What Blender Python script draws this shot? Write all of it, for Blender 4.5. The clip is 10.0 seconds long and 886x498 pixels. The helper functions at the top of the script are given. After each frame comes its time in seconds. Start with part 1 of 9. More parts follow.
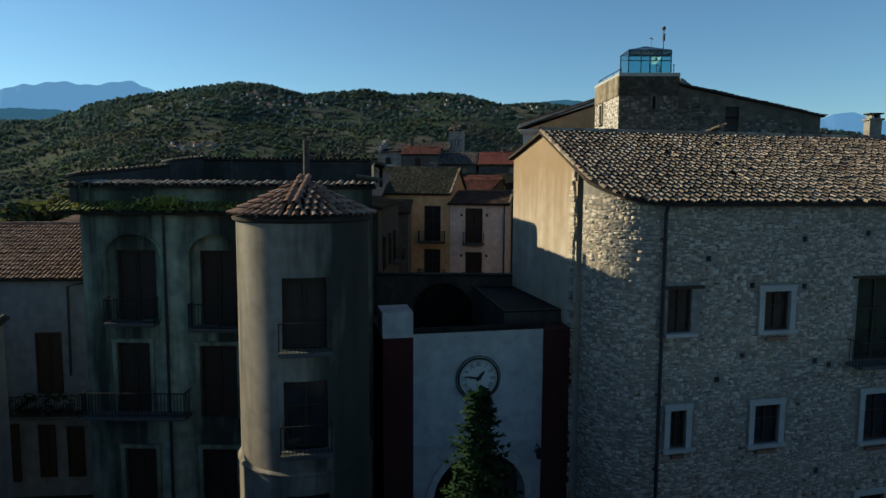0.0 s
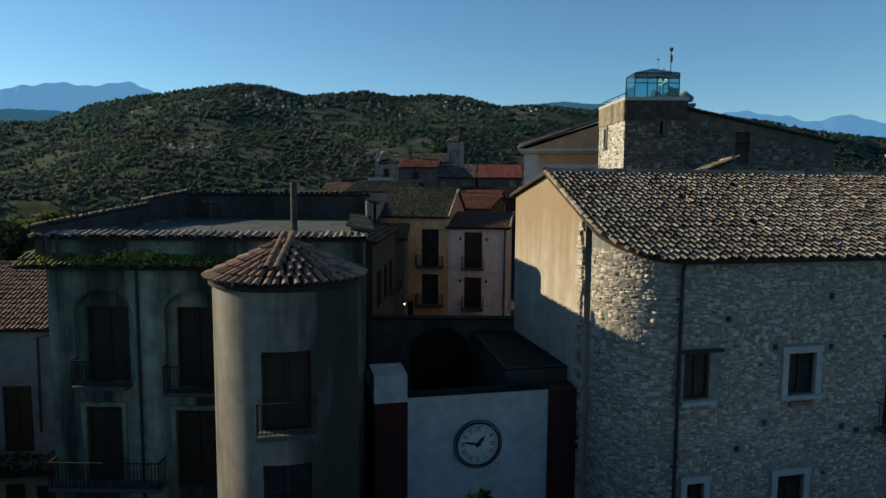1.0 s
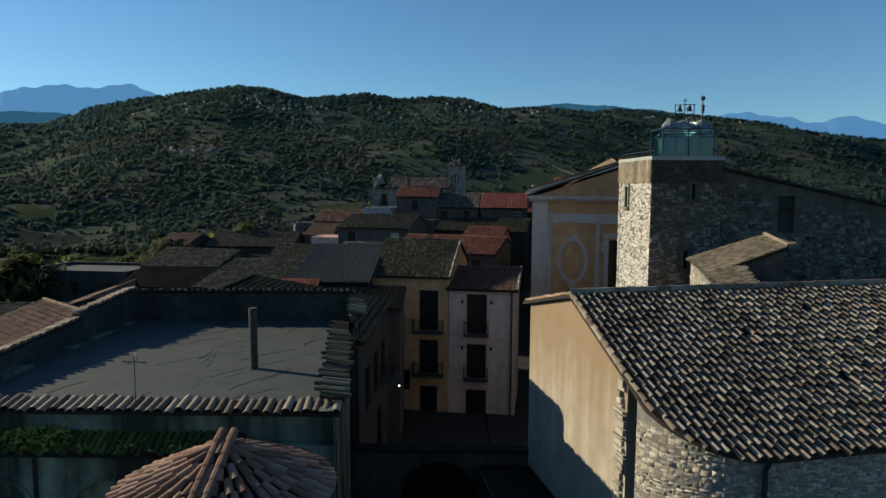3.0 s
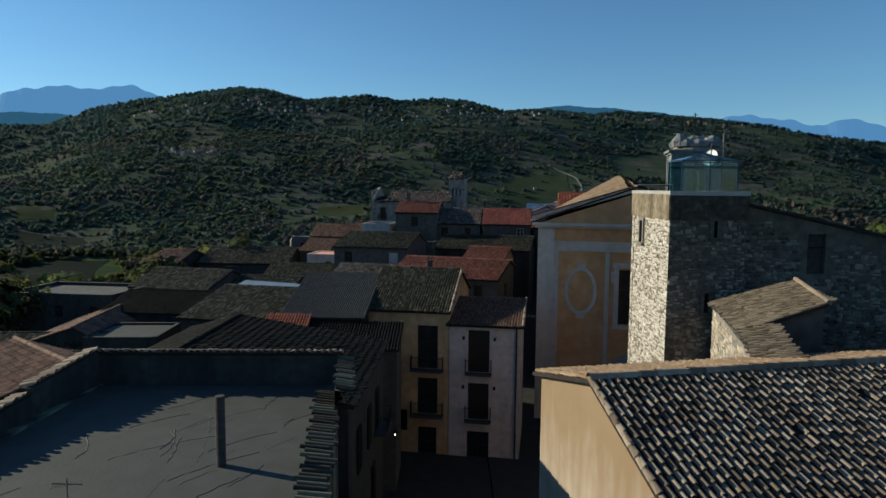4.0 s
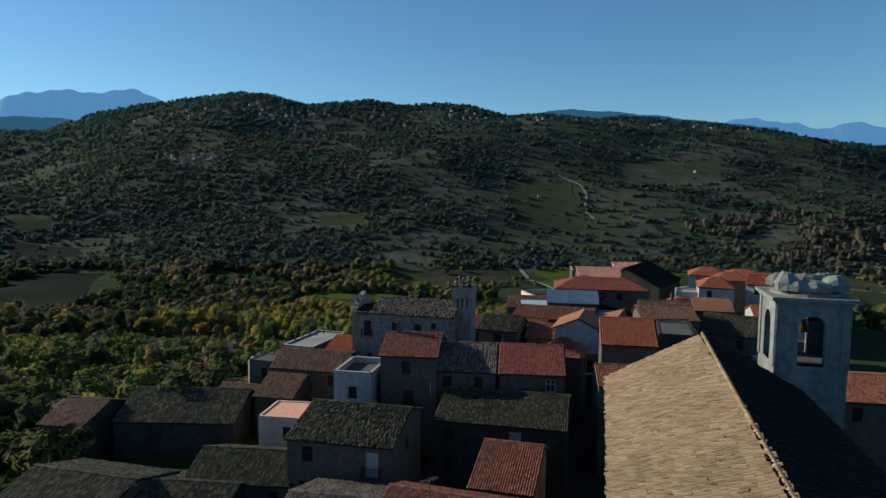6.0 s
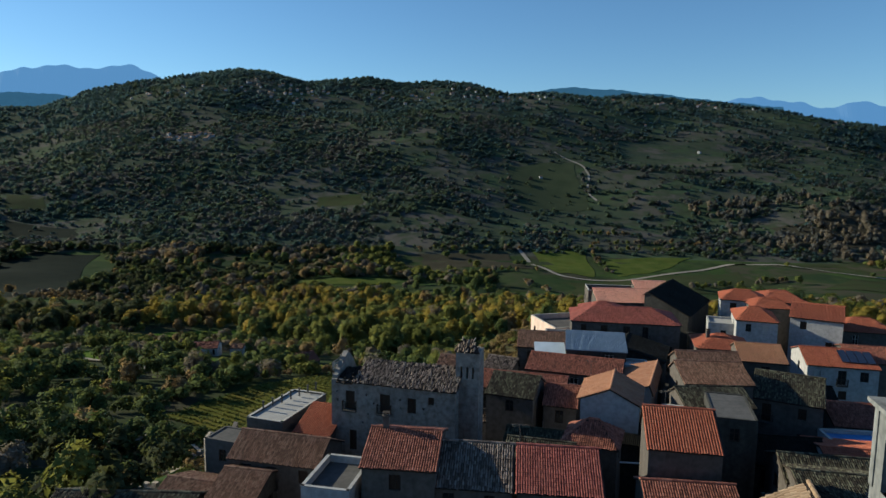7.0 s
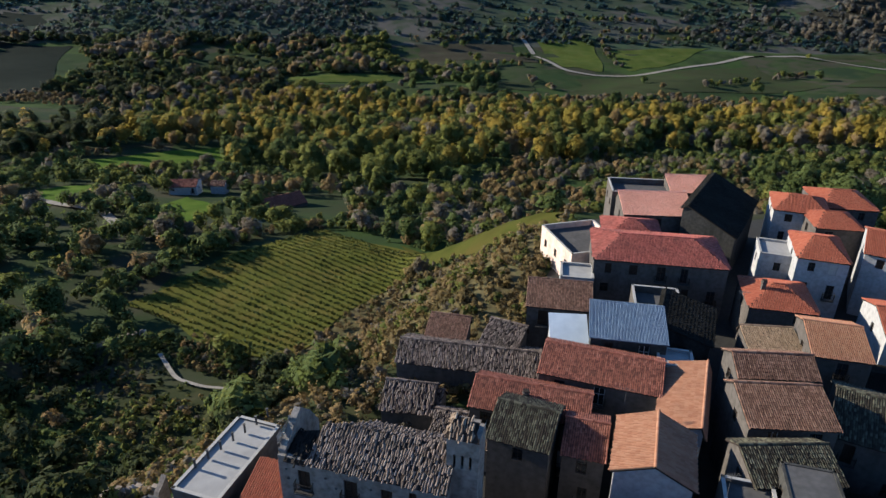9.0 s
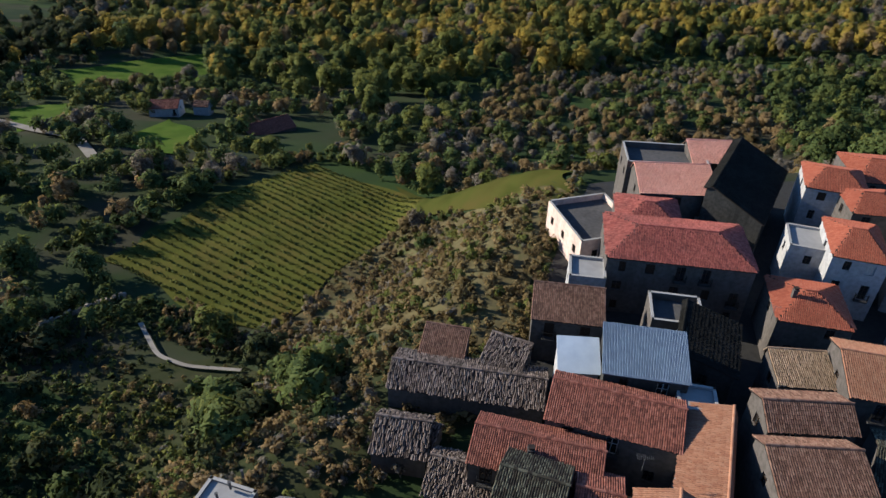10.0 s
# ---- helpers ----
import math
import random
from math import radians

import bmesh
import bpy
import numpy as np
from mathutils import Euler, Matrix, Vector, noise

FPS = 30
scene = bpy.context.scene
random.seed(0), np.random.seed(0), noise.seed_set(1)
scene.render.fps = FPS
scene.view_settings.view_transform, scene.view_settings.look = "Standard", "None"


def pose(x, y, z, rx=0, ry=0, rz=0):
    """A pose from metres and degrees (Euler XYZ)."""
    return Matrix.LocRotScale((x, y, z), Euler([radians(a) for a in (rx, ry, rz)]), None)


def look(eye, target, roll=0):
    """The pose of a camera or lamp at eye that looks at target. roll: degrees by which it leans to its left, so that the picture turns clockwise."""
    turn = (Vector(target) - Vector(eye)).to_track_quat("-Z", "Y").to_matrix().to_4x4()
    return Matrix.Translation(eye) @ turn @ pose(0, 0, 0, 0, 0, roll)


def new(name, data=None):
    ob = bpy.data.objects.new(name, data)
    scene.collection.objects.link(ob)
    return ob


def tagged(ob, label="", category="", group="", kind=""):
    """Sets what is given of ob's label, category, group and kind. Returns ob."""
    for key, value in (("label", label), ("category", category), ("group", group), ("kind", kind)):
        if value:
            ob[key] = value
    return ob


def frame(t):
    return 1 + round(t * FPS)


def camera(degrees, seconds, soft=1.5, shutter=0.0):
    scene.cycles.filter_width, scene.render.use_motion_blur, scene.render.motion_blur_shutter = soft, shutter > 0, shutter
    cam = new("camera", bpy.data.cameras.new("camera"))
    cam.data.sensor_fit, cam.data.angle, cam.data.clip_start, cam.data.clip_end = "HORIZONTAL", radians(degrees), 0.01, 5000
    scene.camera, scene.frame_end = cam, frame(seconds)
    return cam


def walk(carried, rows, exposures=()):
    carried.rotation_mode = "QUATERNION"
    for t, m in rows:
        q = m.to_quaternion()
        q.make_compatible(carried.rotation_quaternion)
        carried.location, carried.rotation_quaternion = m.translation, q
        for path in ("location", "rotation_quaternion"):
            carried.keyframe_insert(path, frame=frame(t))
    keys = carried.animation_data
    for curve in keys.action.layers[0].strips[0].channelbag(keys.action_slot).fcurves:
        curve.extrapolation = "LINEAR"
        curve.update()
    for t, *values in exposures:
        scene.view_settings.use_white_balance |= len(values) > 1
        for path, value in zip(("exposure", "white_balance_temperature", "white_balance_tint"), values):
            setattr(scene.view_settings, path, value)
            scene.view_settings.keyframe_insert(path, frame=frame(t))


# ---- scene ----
cam = camera(67.8, 10.0)
PATH = [
    (0, (0.054, -0.141, 16.054), (0.051, 1.849, 15.854), 0.3),
    (0.5, (0.121, 0.897, 16.975), (0.118, 2.888, 16.778), 0.3),
    (1, (0.112, 2.072, 17.897), (0.112, 4.062, 17.701), 0.4),
    (1.5, (0.113, 3.387, 18.92), (0.113, 5.378, 18.723), 0.4),
    (2, (0.138, 4.836, 19.915), (0.136, 6.826, 19.72), 0.4),
    (2.5, (0.158, 6.426, 20.965), (0.155, 8.416, 20.771), 0.3),
    (4, (0.219, 11.754, 24.056), (0.212, 13.745, 23.868), 0.5),
    (4.5, (0.207, 13.605, 25.129), (0.2, 15.597, 24.943), 0.5),
    (5, (0.22, 20.234, 28.828), (0.211, 22.225, 28.643), 0.5),
    (5.5, (0.303, 28.668, 33.602), (0.287, 30.66, 33.42), 0.4),
    (6.8, (-0.346, 51.791, 42.61), (-0.359, 53.782, 42.42), 0.6),
    (7, (-0.179, 54.855, 43.914), (-0.194, 56.839, 43.665), 0.7),
    (7.5, (-0.037, 61.723, 47.547), (-0.052, 63.681, 47.138), 0.8),
    (8, (0.173, 68.658, 51.183), (0.16, 70.576, 50.615), 0.8),
    (8.5, (0.268, 75.769, 54.65), (0.26, 77.635, 53.931), 0.8),
    (9, (0.427, 82.958, 58.14), (0.423, 84.759, 57.269), 0.7),
    (9.5, (0.45, 90.174, 61.639), (0.451, 91.898, 60.625), 0.7),
    (10, (0.325, 97.262, 64.697), (0.334, 98.901, 63.552), 1.1),
]
walk(cam, [(t, look(eye, target, roll)) for t, eye, target, roll in PATH],
     [(0, 0.73, 6150, -6), (2, 0.62, 5850, -5), (2.5, 0.55, 5800, -5), (4, 0.5, 5650, -5), (5.5, 0.5, 5650, -5), (7, 0.68, 5700, -2), (7.5, 1.08, 5650, 1), (8, 1.3, 5400, 3), (9, 1.18, 5450, 7), (10, 1.0, 5350, 8)])

# ---- light: low winter sun from the far left, clear sky ----
SUN_EL = radians(20.5)
TO_SUN = Vector((-0.945 * math.cos(SUN_EL), 0.327 * math.cos(SUN_EL), math.sin(SUN_EL)))
world = bpy.data.worlds.new("sky")
scene.world = world
world.use_nodes = True
wn = world.node_tree
sky = wn.nodes.new("ShaderNodeTexSky")
sky.sky_type = "NISHITA"
sky.sun_disc = False
sky.sun_elevation = SUN_EL
sky.sun_rotation = math.atan2(TO_SUN.x, TO_SUN.y)
sky.air_density, sky.dust_density, sky.ozone_density, sky.altitude = 1.0, 0.15, 4.0, 700
bg = wn.nodes["Background"]
bg.inputs["Strength"].default_value = 0.074
wn.links.new(sky.outputs["Color"], bg.inputs["Color"])
sun = bpy.data.lights.new("sun", "SUN")
sun.energy, sun.angle, sun.color = 4.8, radians(0.5), (1.0, 0.80, 0.56)
new("sun", sun).matrix_world = look(TO_SUN * 100, (0, 0, 0))


# ---- materials ----
def mat(name, cols, scale=6.0, rough=0.85, bump=0.3, island=0.0, streak=False, stain=0.35, metal=0.0, fine=40.0, obrand=0.0, stain_col=(0.03, 0.03, 0.03), spec=0.3, soak=0.45):
    m = bpy.data.materials.new(name)
    m.use_nodes = True
    nt = m.node_tree
    N, L = nt.nodes, nt.links
    p = N["Principled BSDF"]
    p.inputs["Roughness"].default_value = rough
    p.inputs["Metallic"].default_value = metal
    p.inputs["Specular IOR Level"].default_value = spec
    co = N.new("ShaderNodeTexCoord")
    n1 = N.new("ShaderNodeTexNoise")
    n1.inputs["Scale"].default_value, n1.inputs["Detail"].default_value = scale, 6
    L.new(co.outputs["Object"], n1.inputs["Vector"])
    fac = n1.outputs["Fac"]
    if island or obrand:
        src = N.new("ShaderNodeNewGeometry").outputs["Random Per Island"] if island else N.new("ShaderNodeObjectInfo").outputs["Random"]
        mx = N.new("ShaderNodeMix")
        mx.inputs[0].default_value = island or obrand
        L.new(fac, mx.inputs[2])
        L.new(src, mx.inputs[3])
        fac = mx.outputs[0]
    ramp = N.new("ShaderNodeValToRGB")
    e = ramp.color_ramp.elements
    lo, hi = (0.02, 0.98) if (island or obrand) > 0.55 else (0.3, 0.7)
    for k, c in enumerate(cols):
        pos = lo + (hi - lo) * k / max(1, len(cols) - 1)
        el = e[k] if k < 2 else e.new(pos)
        el.position, el.color = pos, (*c, 1)
    L.new(fac, ramp.inputs["Fac"])
    n2 = N.new("ShaderNodeTexNoise")
    n2.inputs["Scale"].default_value, n2.inputs["Detail"].default_value, n2.inputs["Roughness"].default_value = scale * 0.13 + 0.05, 5, 0.65
    if streak:
        mp = N.new("ShaderNodeMapping")
        mp.inputs["Scale"].default_value = (1.5 * streak, 1.5 * streak, 0.22)
        L.new(co.outputs["Object"], mp.inputs["Vector"])
        L.new(mp.outputs["Vector"], n2.inputs["Vector"])
    else:
        L.new(co.outputs["Object"], n2.inputs["Vector"])
    r2 = N.new("ShaderNodeMapRange")
    r2.inputs["From Min"].default_value, r2.inputs["From Max"].default_value, r2.inputs["To Max"].default_value = soak, soak + 0.3 - (0.45 - soak) * 0.8, stain
    L.new(n2.outputs["Fac"], r2.inputs["Value"])
    mc = N.new("ShaderNodeMix")
    mc.data_type = "RGBA"
    L.new(r2.outputs["Result"], mc.inputs[0])
    L.new(ramp.outputs["Color"], mc.inputs[6])
    mc.inputs[7].default_value = (*stain_col, 1)
    L.new(mc.outputs[2], p.inputs["Base Color"])
    if bump:
        n3 = N.new("ShaderNodeTexNoise")
        n3.inputs["Scale"].default_value, n3.inputs["Detail"].default_value = fine, 4
        L.new(co.outputs["Object"], n3.inputs["Vector"])
        bp = N.new("ShaderNodeBump")
        bp.inputs["Strength"].default_value, bp.inputs["Distance"].default_value = bump, 0.03
        L.new(n3.outputs["Fac"], bp.inputs["Height"])
        L.new(bp.outputs["Normal"], p.inputs["Normal"])
    return m


def damp_side(m, x0, x1, col):
    """Black mould that creeps over one side of a wall in ragged runs."""
    nt = m.node_tree
    N, L = nt.nodes, nt.links
    p = N["Principled BSDF"]
    under = p.inputs["Base Color"].links[0].from_socket
    co, sp, nz, mp, ad, mr, mx = (N.new(q) for q in ("ShaderNodeTexCoord", "ShaderNodeSeparateXYZ", "ShaderNodeTexNoise", "ShaderNodeMapping", "ShaderNodeMath", "ShaderNodeMapRange", "ShaderNodeMix"))
    L.new(co.outputs["Object"], sp.inputs[0])
    mp.inputs["Scale"].default_value = (1.6, 1.6, 0.3)
    L.new(co.outputs["Object"], mp.inputs["Vector"])
    L.new(mp.outputs["Vector"], nz.inputs["Vector"])
    nz.inputs["Scale"].default_value, nz.inputs["Detail"].default_value = 1.4, 5
    ad.operation = "MULTIPLY_ADD"
    ad.inputs[1].default_value = 2.6
    L.new(nz.outputs["Fac"], ad.inputs[0])
    L.new(sp.outputs[0], ad.inputs[2])
    mr.inputs["From Min"].default_value, mr.inputs["From Max"].default_value, mr.inputs["To Max"].default_value = x0 + 1.3, x1 + 1.3, 0.88
    L.new(ad.outputs[0], mr.inputs["Value"])
    mx.data_type = "RGBA"
    L.new(mr.outputs["Result"], mx.inputs[0])
    L.new(under, mx.inputs[6])
    mx.inputs[7].default_value = (*col, 1)
    L.new(mx.outputs[2], p.inputs["Base Color"])


def stained_top(m, z0, z1, col):
    """Cream plaster whose upper part is stained brown by water from the roof, in ragged runs."""
    nt = m.node_tree
    N, L = nt.nodes, nt.links
    p = N["Principled BSDF"]
    under = p.inputs["Base Color"].links[0].from_socket
    co, sp, nz, mp, ad, mr, mx = (N.new(q) for q in ("ShaderNodeTexCoord", "ShaderNodeSeparateXYZ", "ShaderNodeTexNoise", "ShaderNodeMapping", "ShaderNodeMath", "ShaderNodeMapRange", "ShaderNodeMix"))
    L.new(co.outputs["Object"], sp.inputs[0])
    mp.inputs["Scale"].default_value = (1.5, 1.5, 0.22)
    L.new(co.outputs["Object"], mp.inputs["Vector"])
    L.new(mp.outputs["Vector"], nz.inputs["Vector"])
    nz.inputs["Scale"].default_value, nz.inputs["Detail"].default_value = 1.2, 5
    ad.operation = "MULTIPLY_ADD"
    ad.inputs[1].default_value = 5.0
    L.new(nz.outputs["Fac"], ad.inputs[0])
    L.new(sp.outputs[2], ad.inputs[2])
    mr.inputs["From Min"].default_value, mr.inputs["From Max"].default_value, mr.inputs["To Max"].default_value = z0 + 2.5, z1 + 2.5, 0.85
    L.new(ad.outputs[0], mr.inputs["Value"])
    mx.data_type = "RGBA"
    L.new(mr.outputs["Result"], mx.inputs[0])
    L.new(under, mx.inputs[6])
    mx.inputs[7].default_value = (*col, 1)
    L.new(mx.outputs[2], p.inputs["Base Color"])


def glass_mat(name, col, rough=0.03, alpha_mix=0.75):
    m = bpy.data.materials.new(name)
    m.use_nodes = True
    nt = m.node_tree
    out = nt.nodes["Material Output"]
    gl, tr, mx, fr = nt.nodes.new("ShaderNodeBsdfGlossy"), nt.nodes.new("ShaderNodeBsdfTransparent"), nt.nodes.new("ShaderNodeMixShader"), nt.nodes.new("ShaderNodeFresnel")
    gl.inputs["Roughness"].default_value = rough
    tr.inputs["Color"].default_value = (*col, 1)
    fr.inputs["IOR"].default_value = 1.6
    nt.links.new(fr.outputs[0], mx.inputs[0])
    nt.links.new(tr.outputs[0], mx.inputs[1])
    nt.links.new(gl.outputs[0], mx.inputs[2])
    nt.links.new(mx.outputs[0], out.inputs["Surface"])
    return m


M = {}
M["tile_old"] = mat("old clay tiles", [(0.015, 0.013, 0.009), (0.032, 0.026, 0.018), (0.053, 0.047, 0.030), (0.078, 0.076, 0.051), (0.148, 0.143, 0.098)], 3, 0.9, 0.3, island=0.9, stain=0.6, stain_col=(0.014, 0.014, 0.011))
M["tile_castle"] = mat("weathered pale clay tiles", [(0.061, 0.044, 0.032), (0.166, 0.122, 0.090), (0.265, 0.203, 0.151), (0.376, 0.303, 0.236)], 3, 0.9, 0.3, island=0.75, stain=0.55, stain_col=(0.064, 0.051, 0.035))
M["tile_castle_one"] = mat("weathered pale clay tile", [(0.061, 0.044, 0.032), (0.166, 0.122, 0.090), (0.265, 0.203, 0.151), (0.376, 0.303, 0.236)], 3, 0.9, 0.3, obrand=0.75, stain=0.4, stain_col=(0.064, 0.051, 0.035))
M["tile_red"] = mat("weathered red clay tiles", [(0.120, 0.043, 0.030), (0.205, 0.072, 0.048), (0.285, 0.104, 0.068), (0.360, 0.155, 0.106)], 3, 0.85, 0.25, island=0.3, stain=0.45, stain_col=(0.100, 0.050, 0.034))
M["tile_ruin"] = mat("broken brown-grey clay tiles", [(0.04, 0.03, 0.025), (0.11, 0.085, 0.07), (0.2, 0.155, 0.13), (0.3, 0.25, 0.21)], 3, 0.95, 0.3, island=0.75, stain=0.55, stain_col=(0.06, 0.05, 0.035))
M["tile_scarlet"] = mat("deep red clay tiles", [(0.178, 0.048, 0.041), (0.284, 0.080, 0.062), (0.378, 0.125, 0.096)], 3, 0.85, 0.25, island=0.3, stain=0.4, stain_col=(0.099, 0.048, 0.040))
M["sheet_blue"] = mat("dull blue tin sheet", [(0.15, 0.2, 0.27), (0.2, 0.26, 0.34)], 0.8, 0.5, 0.1, stain=0.35, metal=0.1, stain_col=(0.1, 0.12, 0.15))
M["tile_bright"] = mat("new orange clay tiles", [(0.269, 0.071, 0.038), (0.317, 0.091, 0.048), (0.351, 0.119, 0.067)], 3, 0.8, 0.2, island=0.35, stain=0.25, stain_col=(0.146, 0.048, 0.029))
M["tile_brown"] = mat("brown clay tiles", [(0.113, 0.060, 0.039), (0.186, 0.099, 0.067), (0.252, 0.153, 0.106)], 3, 0.9, 0.25, island=0.4, stain=0.5, stain_col=(0.058, 0.040, 0.029))
M["tile_orange"] = mat("faded orange tiles", [(0.262, 0.115, 0.066), (0.328, 0.160, 0.092), (0.380, 0.211, 0.131)], 3, 0.9, 0.25, island=0.6, stain=0.4, stain_col=(0.131, 0.070, 0.046))
M["tile_pink"] = mat("pink clay tiles", [(0.572, 0.257, 0.190), (0.660, 0.322, 0.243), (0.726, 0.397, 0.306)], 3, 0.85, 0.2, island=0.3, stain=0.3, stain_col=(0.330, 0.161, 0.117))
M["tile_moss"] = mat("mossy clay tiles", [(0.015, 0.017, 0.008), (0.029, 0.028, 0.016), (0.052, 0.045, 0.028), (0.078, 0.072, 0.048), (0.149, 0.137, 0.090)], 2, 0.95, 0.35, island=0.85, stain=0.7, stain_col=(0.026, 0.034, 0.012))
# near black: dark tiles, and roofs whose shade is put into the colour
M["tile_dark"] = mat("dark grey tiles and roofs in shade", [(0.005, 0.005, 0.005), (0.010, 0.010, 0.008), (0.018, 0.017, 0.015)], 3, 0.8, 0.25, island=0.7, stain=0.4, spec=0.08)
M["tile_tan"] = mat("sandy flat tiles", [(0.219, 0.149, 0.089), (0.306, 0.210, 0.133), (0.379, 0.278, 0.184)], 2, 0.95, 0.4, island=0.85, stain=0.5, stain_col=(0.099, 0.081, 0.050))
M["tile_back"] = mat("brown sandy tiles", [(0.190, 0.124, 0.073), (0.266, 0.175, 0.109), (0.330, 0.232, 0.151)], 2, 0.95, 0.4, island=0.85, stain=0.5, stain_col=(0.099, 0.081, 0.050))
M["metal_grey"] = mat("grey corrugated sheet", [(0.021, 0.023, 0.024), (0.038, 0.042, 0.042)], 1.5, 0.75, 0.1, stain=0.5, metal=0.0, stain_col=(0.054, 0.036, 0.022))
M["metal_blue"] = mat("pale blue corrugated sheet", [(0.082, 0.122, 0.189), (0.111, 0.160, 0.234)], 1.2, 0.5, 0.1, stain=0.45, metal=0.2, stain_col=(0.050, 0.074, 0.121))
M["sheet_white"] = mat("pale blue-white tin sheet", [(0.480, 0.557, 0.634), (0.576, 0.653, 0.720)], 0.8, 0.5, 0.1, stain=0.25, metal=0.1, stain_col=(0.240, 0.272, 0.304))
# flat under-tiles, dark to give the channels between tiles their shade
M["pan"] = mat("clay under-tiles darkened for channel shade", [(0.018, 0.013, 0.011), (0.036, 0.026, 0.020)], 4, 0.95, 0.2)
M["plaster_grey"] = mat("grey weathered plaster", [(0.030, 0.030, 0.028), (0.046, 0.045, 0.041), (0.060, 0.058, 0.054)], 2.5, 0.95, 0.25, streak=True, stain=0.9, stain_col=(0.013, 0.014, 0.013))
M["plaster_palace"] = mat("damp grey palace plaster", [(0.170, 0.186, 0.143), (0.262, 0.284, 0.212), (0.343, 0.367, 0.277)], 1.6, 0.95, 0.25, streak=1.1, stain=0.92, stain_col=(0.013, 0.015, 0.014), soak=0.34)
M["plaster_tower"] = mat("yellow-grey lime plaster", [(0.184, 0.157, 0.128), (0.233, 0.199, 0.164), (0.261, 0.227, 0.193)], 2, 0.95, 0.3, streak=1.2, stain=0.85, stain_col=(0.016, 0.019, 0.018), soak=0.41)
M["plaster_damp"] = mat("yellow-grey lime plaster with a black damp side", [(0.184, 0.157, 0.128), (0.233, 0.199, 0.164), (0.261, 0.227, 0.193)], 2, 0.95, 0.3, streak=1.2, stain=0.85, stain_col=(0.016, 0.019, 0.018), soak=0.43)
damp_side(M["plaster_damp"], -4.75, -3.6, (0.014, 0.018, 0.015))
M["plaster_belfry"] = mat("blue-grey weathered stucco", [(0.129, 0.136, 0.139), (0.194, 0.203, 0.207), (0.238, 0.246, 0.249)], 1.6, 0.95, 0.25, streak=1.1, stain=0.75, stain_col=(0.060, 0.066, 0.066), soak=0.42)
M["plaster_ochre"] = mat("ochre stained plaster", [(0.257, 0.177, 0.108), (0.330, 0.240, 0.157), (0.367, 0.282, 0.203)], 1.5, 0.95, 0.3, streak=True, stain=0.55, stain_col=(0.118, 0.078, 0.044), soak=0.40)
M["plaster_white"] = mat("white plaster", [(0.264, 0.264, 0.267), (0.328, 0.328, 0.334), (0.379, 0.380, 0.388)], 2, 0.9, 0.2, streak=True, stain=0.35, stain_col=(0.141, 0.143, 0.144))
M["plaster_orange"] = mat("orange house plaster", [(0.455, 0.266, 0.115), (0.524, 0.323, 0.160), (0.577, 0.393, 0.230)], 2, 0.95, 0.2, streak=True, stain=0.45, stain_col=(0.120, 0.081, 0.057))
M["plaster_pink"] = mat("pale pink plaster", [(0.513, 0.386, 0.327), (0.606, 0.467, 0.397), (0.664, 0.536, 0.467)], 2, 0.95, 0.2, streak=True, stain=0.45, stain_col=(0.144, 0.108, 0.094))
M["plaster_church"] = mat("church ochre-orange plaster", [(0.561, 0.275, 0.114), (0.650, 0.329, 0.148), (0.707, 0.393, 0.204)], 1.2, 0.95, 0.2, streak=True, stain=0.4, stain_col=(0.234, 0.123, 0.072))
M["trim_white"] = mat("off-white stucco", [(0.552, 0.437, 0.359), (0.665, 0.533, 0.445)], 2, 0.9, 0.2, streak=True, stain=0.4, stain_col=(0.193, 0.144, 0.119))
M["limewash"] = mat("fresh white limewash", [(0.225, 0.235, 0.251), (0.269, 0.281, 0.304)], 1.5, 0.9, 0.1, stain=0.2, stain_col=(0.176, 0.170, 0.162))
M["plaster_beige"] = mat("beige plaster", [(0.064, 0.058, 0.052), (0.089, 0.079, 0.072), (0.107, 0.097, 0.088)], 2, 0.95, 0.25, streak=True, stain=0.6, stain_col=(0.037, 0.032, 0.028))
M["wall_red"] = mat("dark red painted plaster", [(0.031, 0.006, 0.007), (0.043, 0.010, 0.010)], 3, 0.9, 0.2, streak=True, stain=0.4)
M["stone"] = mat("pale rubble stone", [(0.219, 0.180, 0.142), (0.305, 0.255, 0.203), (0.370, 0.314, 0.257), (0.460, 0.401, 0.333)], 5, 0.95, 0.45, island=0.42, stain=0.4, stain_col=(0.150, 0.122, 0.098), fine=22)
M["stone_one"] = mat("pale rubble stone", [(0.219, 0.180, 0.142), (0.305, 0.255, 0.203), (0.370, 0.314, 0.257), (0.460, 0.401, 0.333)], 5, 0.95, 0.45, obrand=0.42, stain=0.4, stain_col=(0.150, 0.122, 0.098), fine=22)
# lighter copy of the rubble stone for the tower's sunlit face
M["stone_lit"] = mat("rubble stones lightened for the lit face", [(0.284, 0.250, 0.216), (0.396, 0.355, 0.314), (0.473, 0.432, 0.394), (0.550, 0.515, 0.479)], 5, 0.95, 0.6, island=0.6, stain=0.3, stain_col=(0.230, 0.186, 0.148), fine=22)
M["stone_lit_one"] = mat("rubble stone lightened for the lit face", [(0.284, 0.250, 0.216), (0.396, 0.355, 0.314), (0.473, 0.432, 0.394), (0.550, 0.515, 0.479)], 5, 0.95, 0.6, obrand=0.6, stain=0.3, stain_col=(0.230, 0.186, 0.148), fine=22)
# mortar copy darkened for the tower's shaded faces
M["mortar_dark"] = mat("mortar darkened for shaded faces", [(0.051, 0.048, 0.041), (0.085, 0.078, 0.068), (0.128, 0.119, 0.102)], 4, 0.95, 0.5, stain=0.6, stain_col=(0.02, 0.02, 0.018))
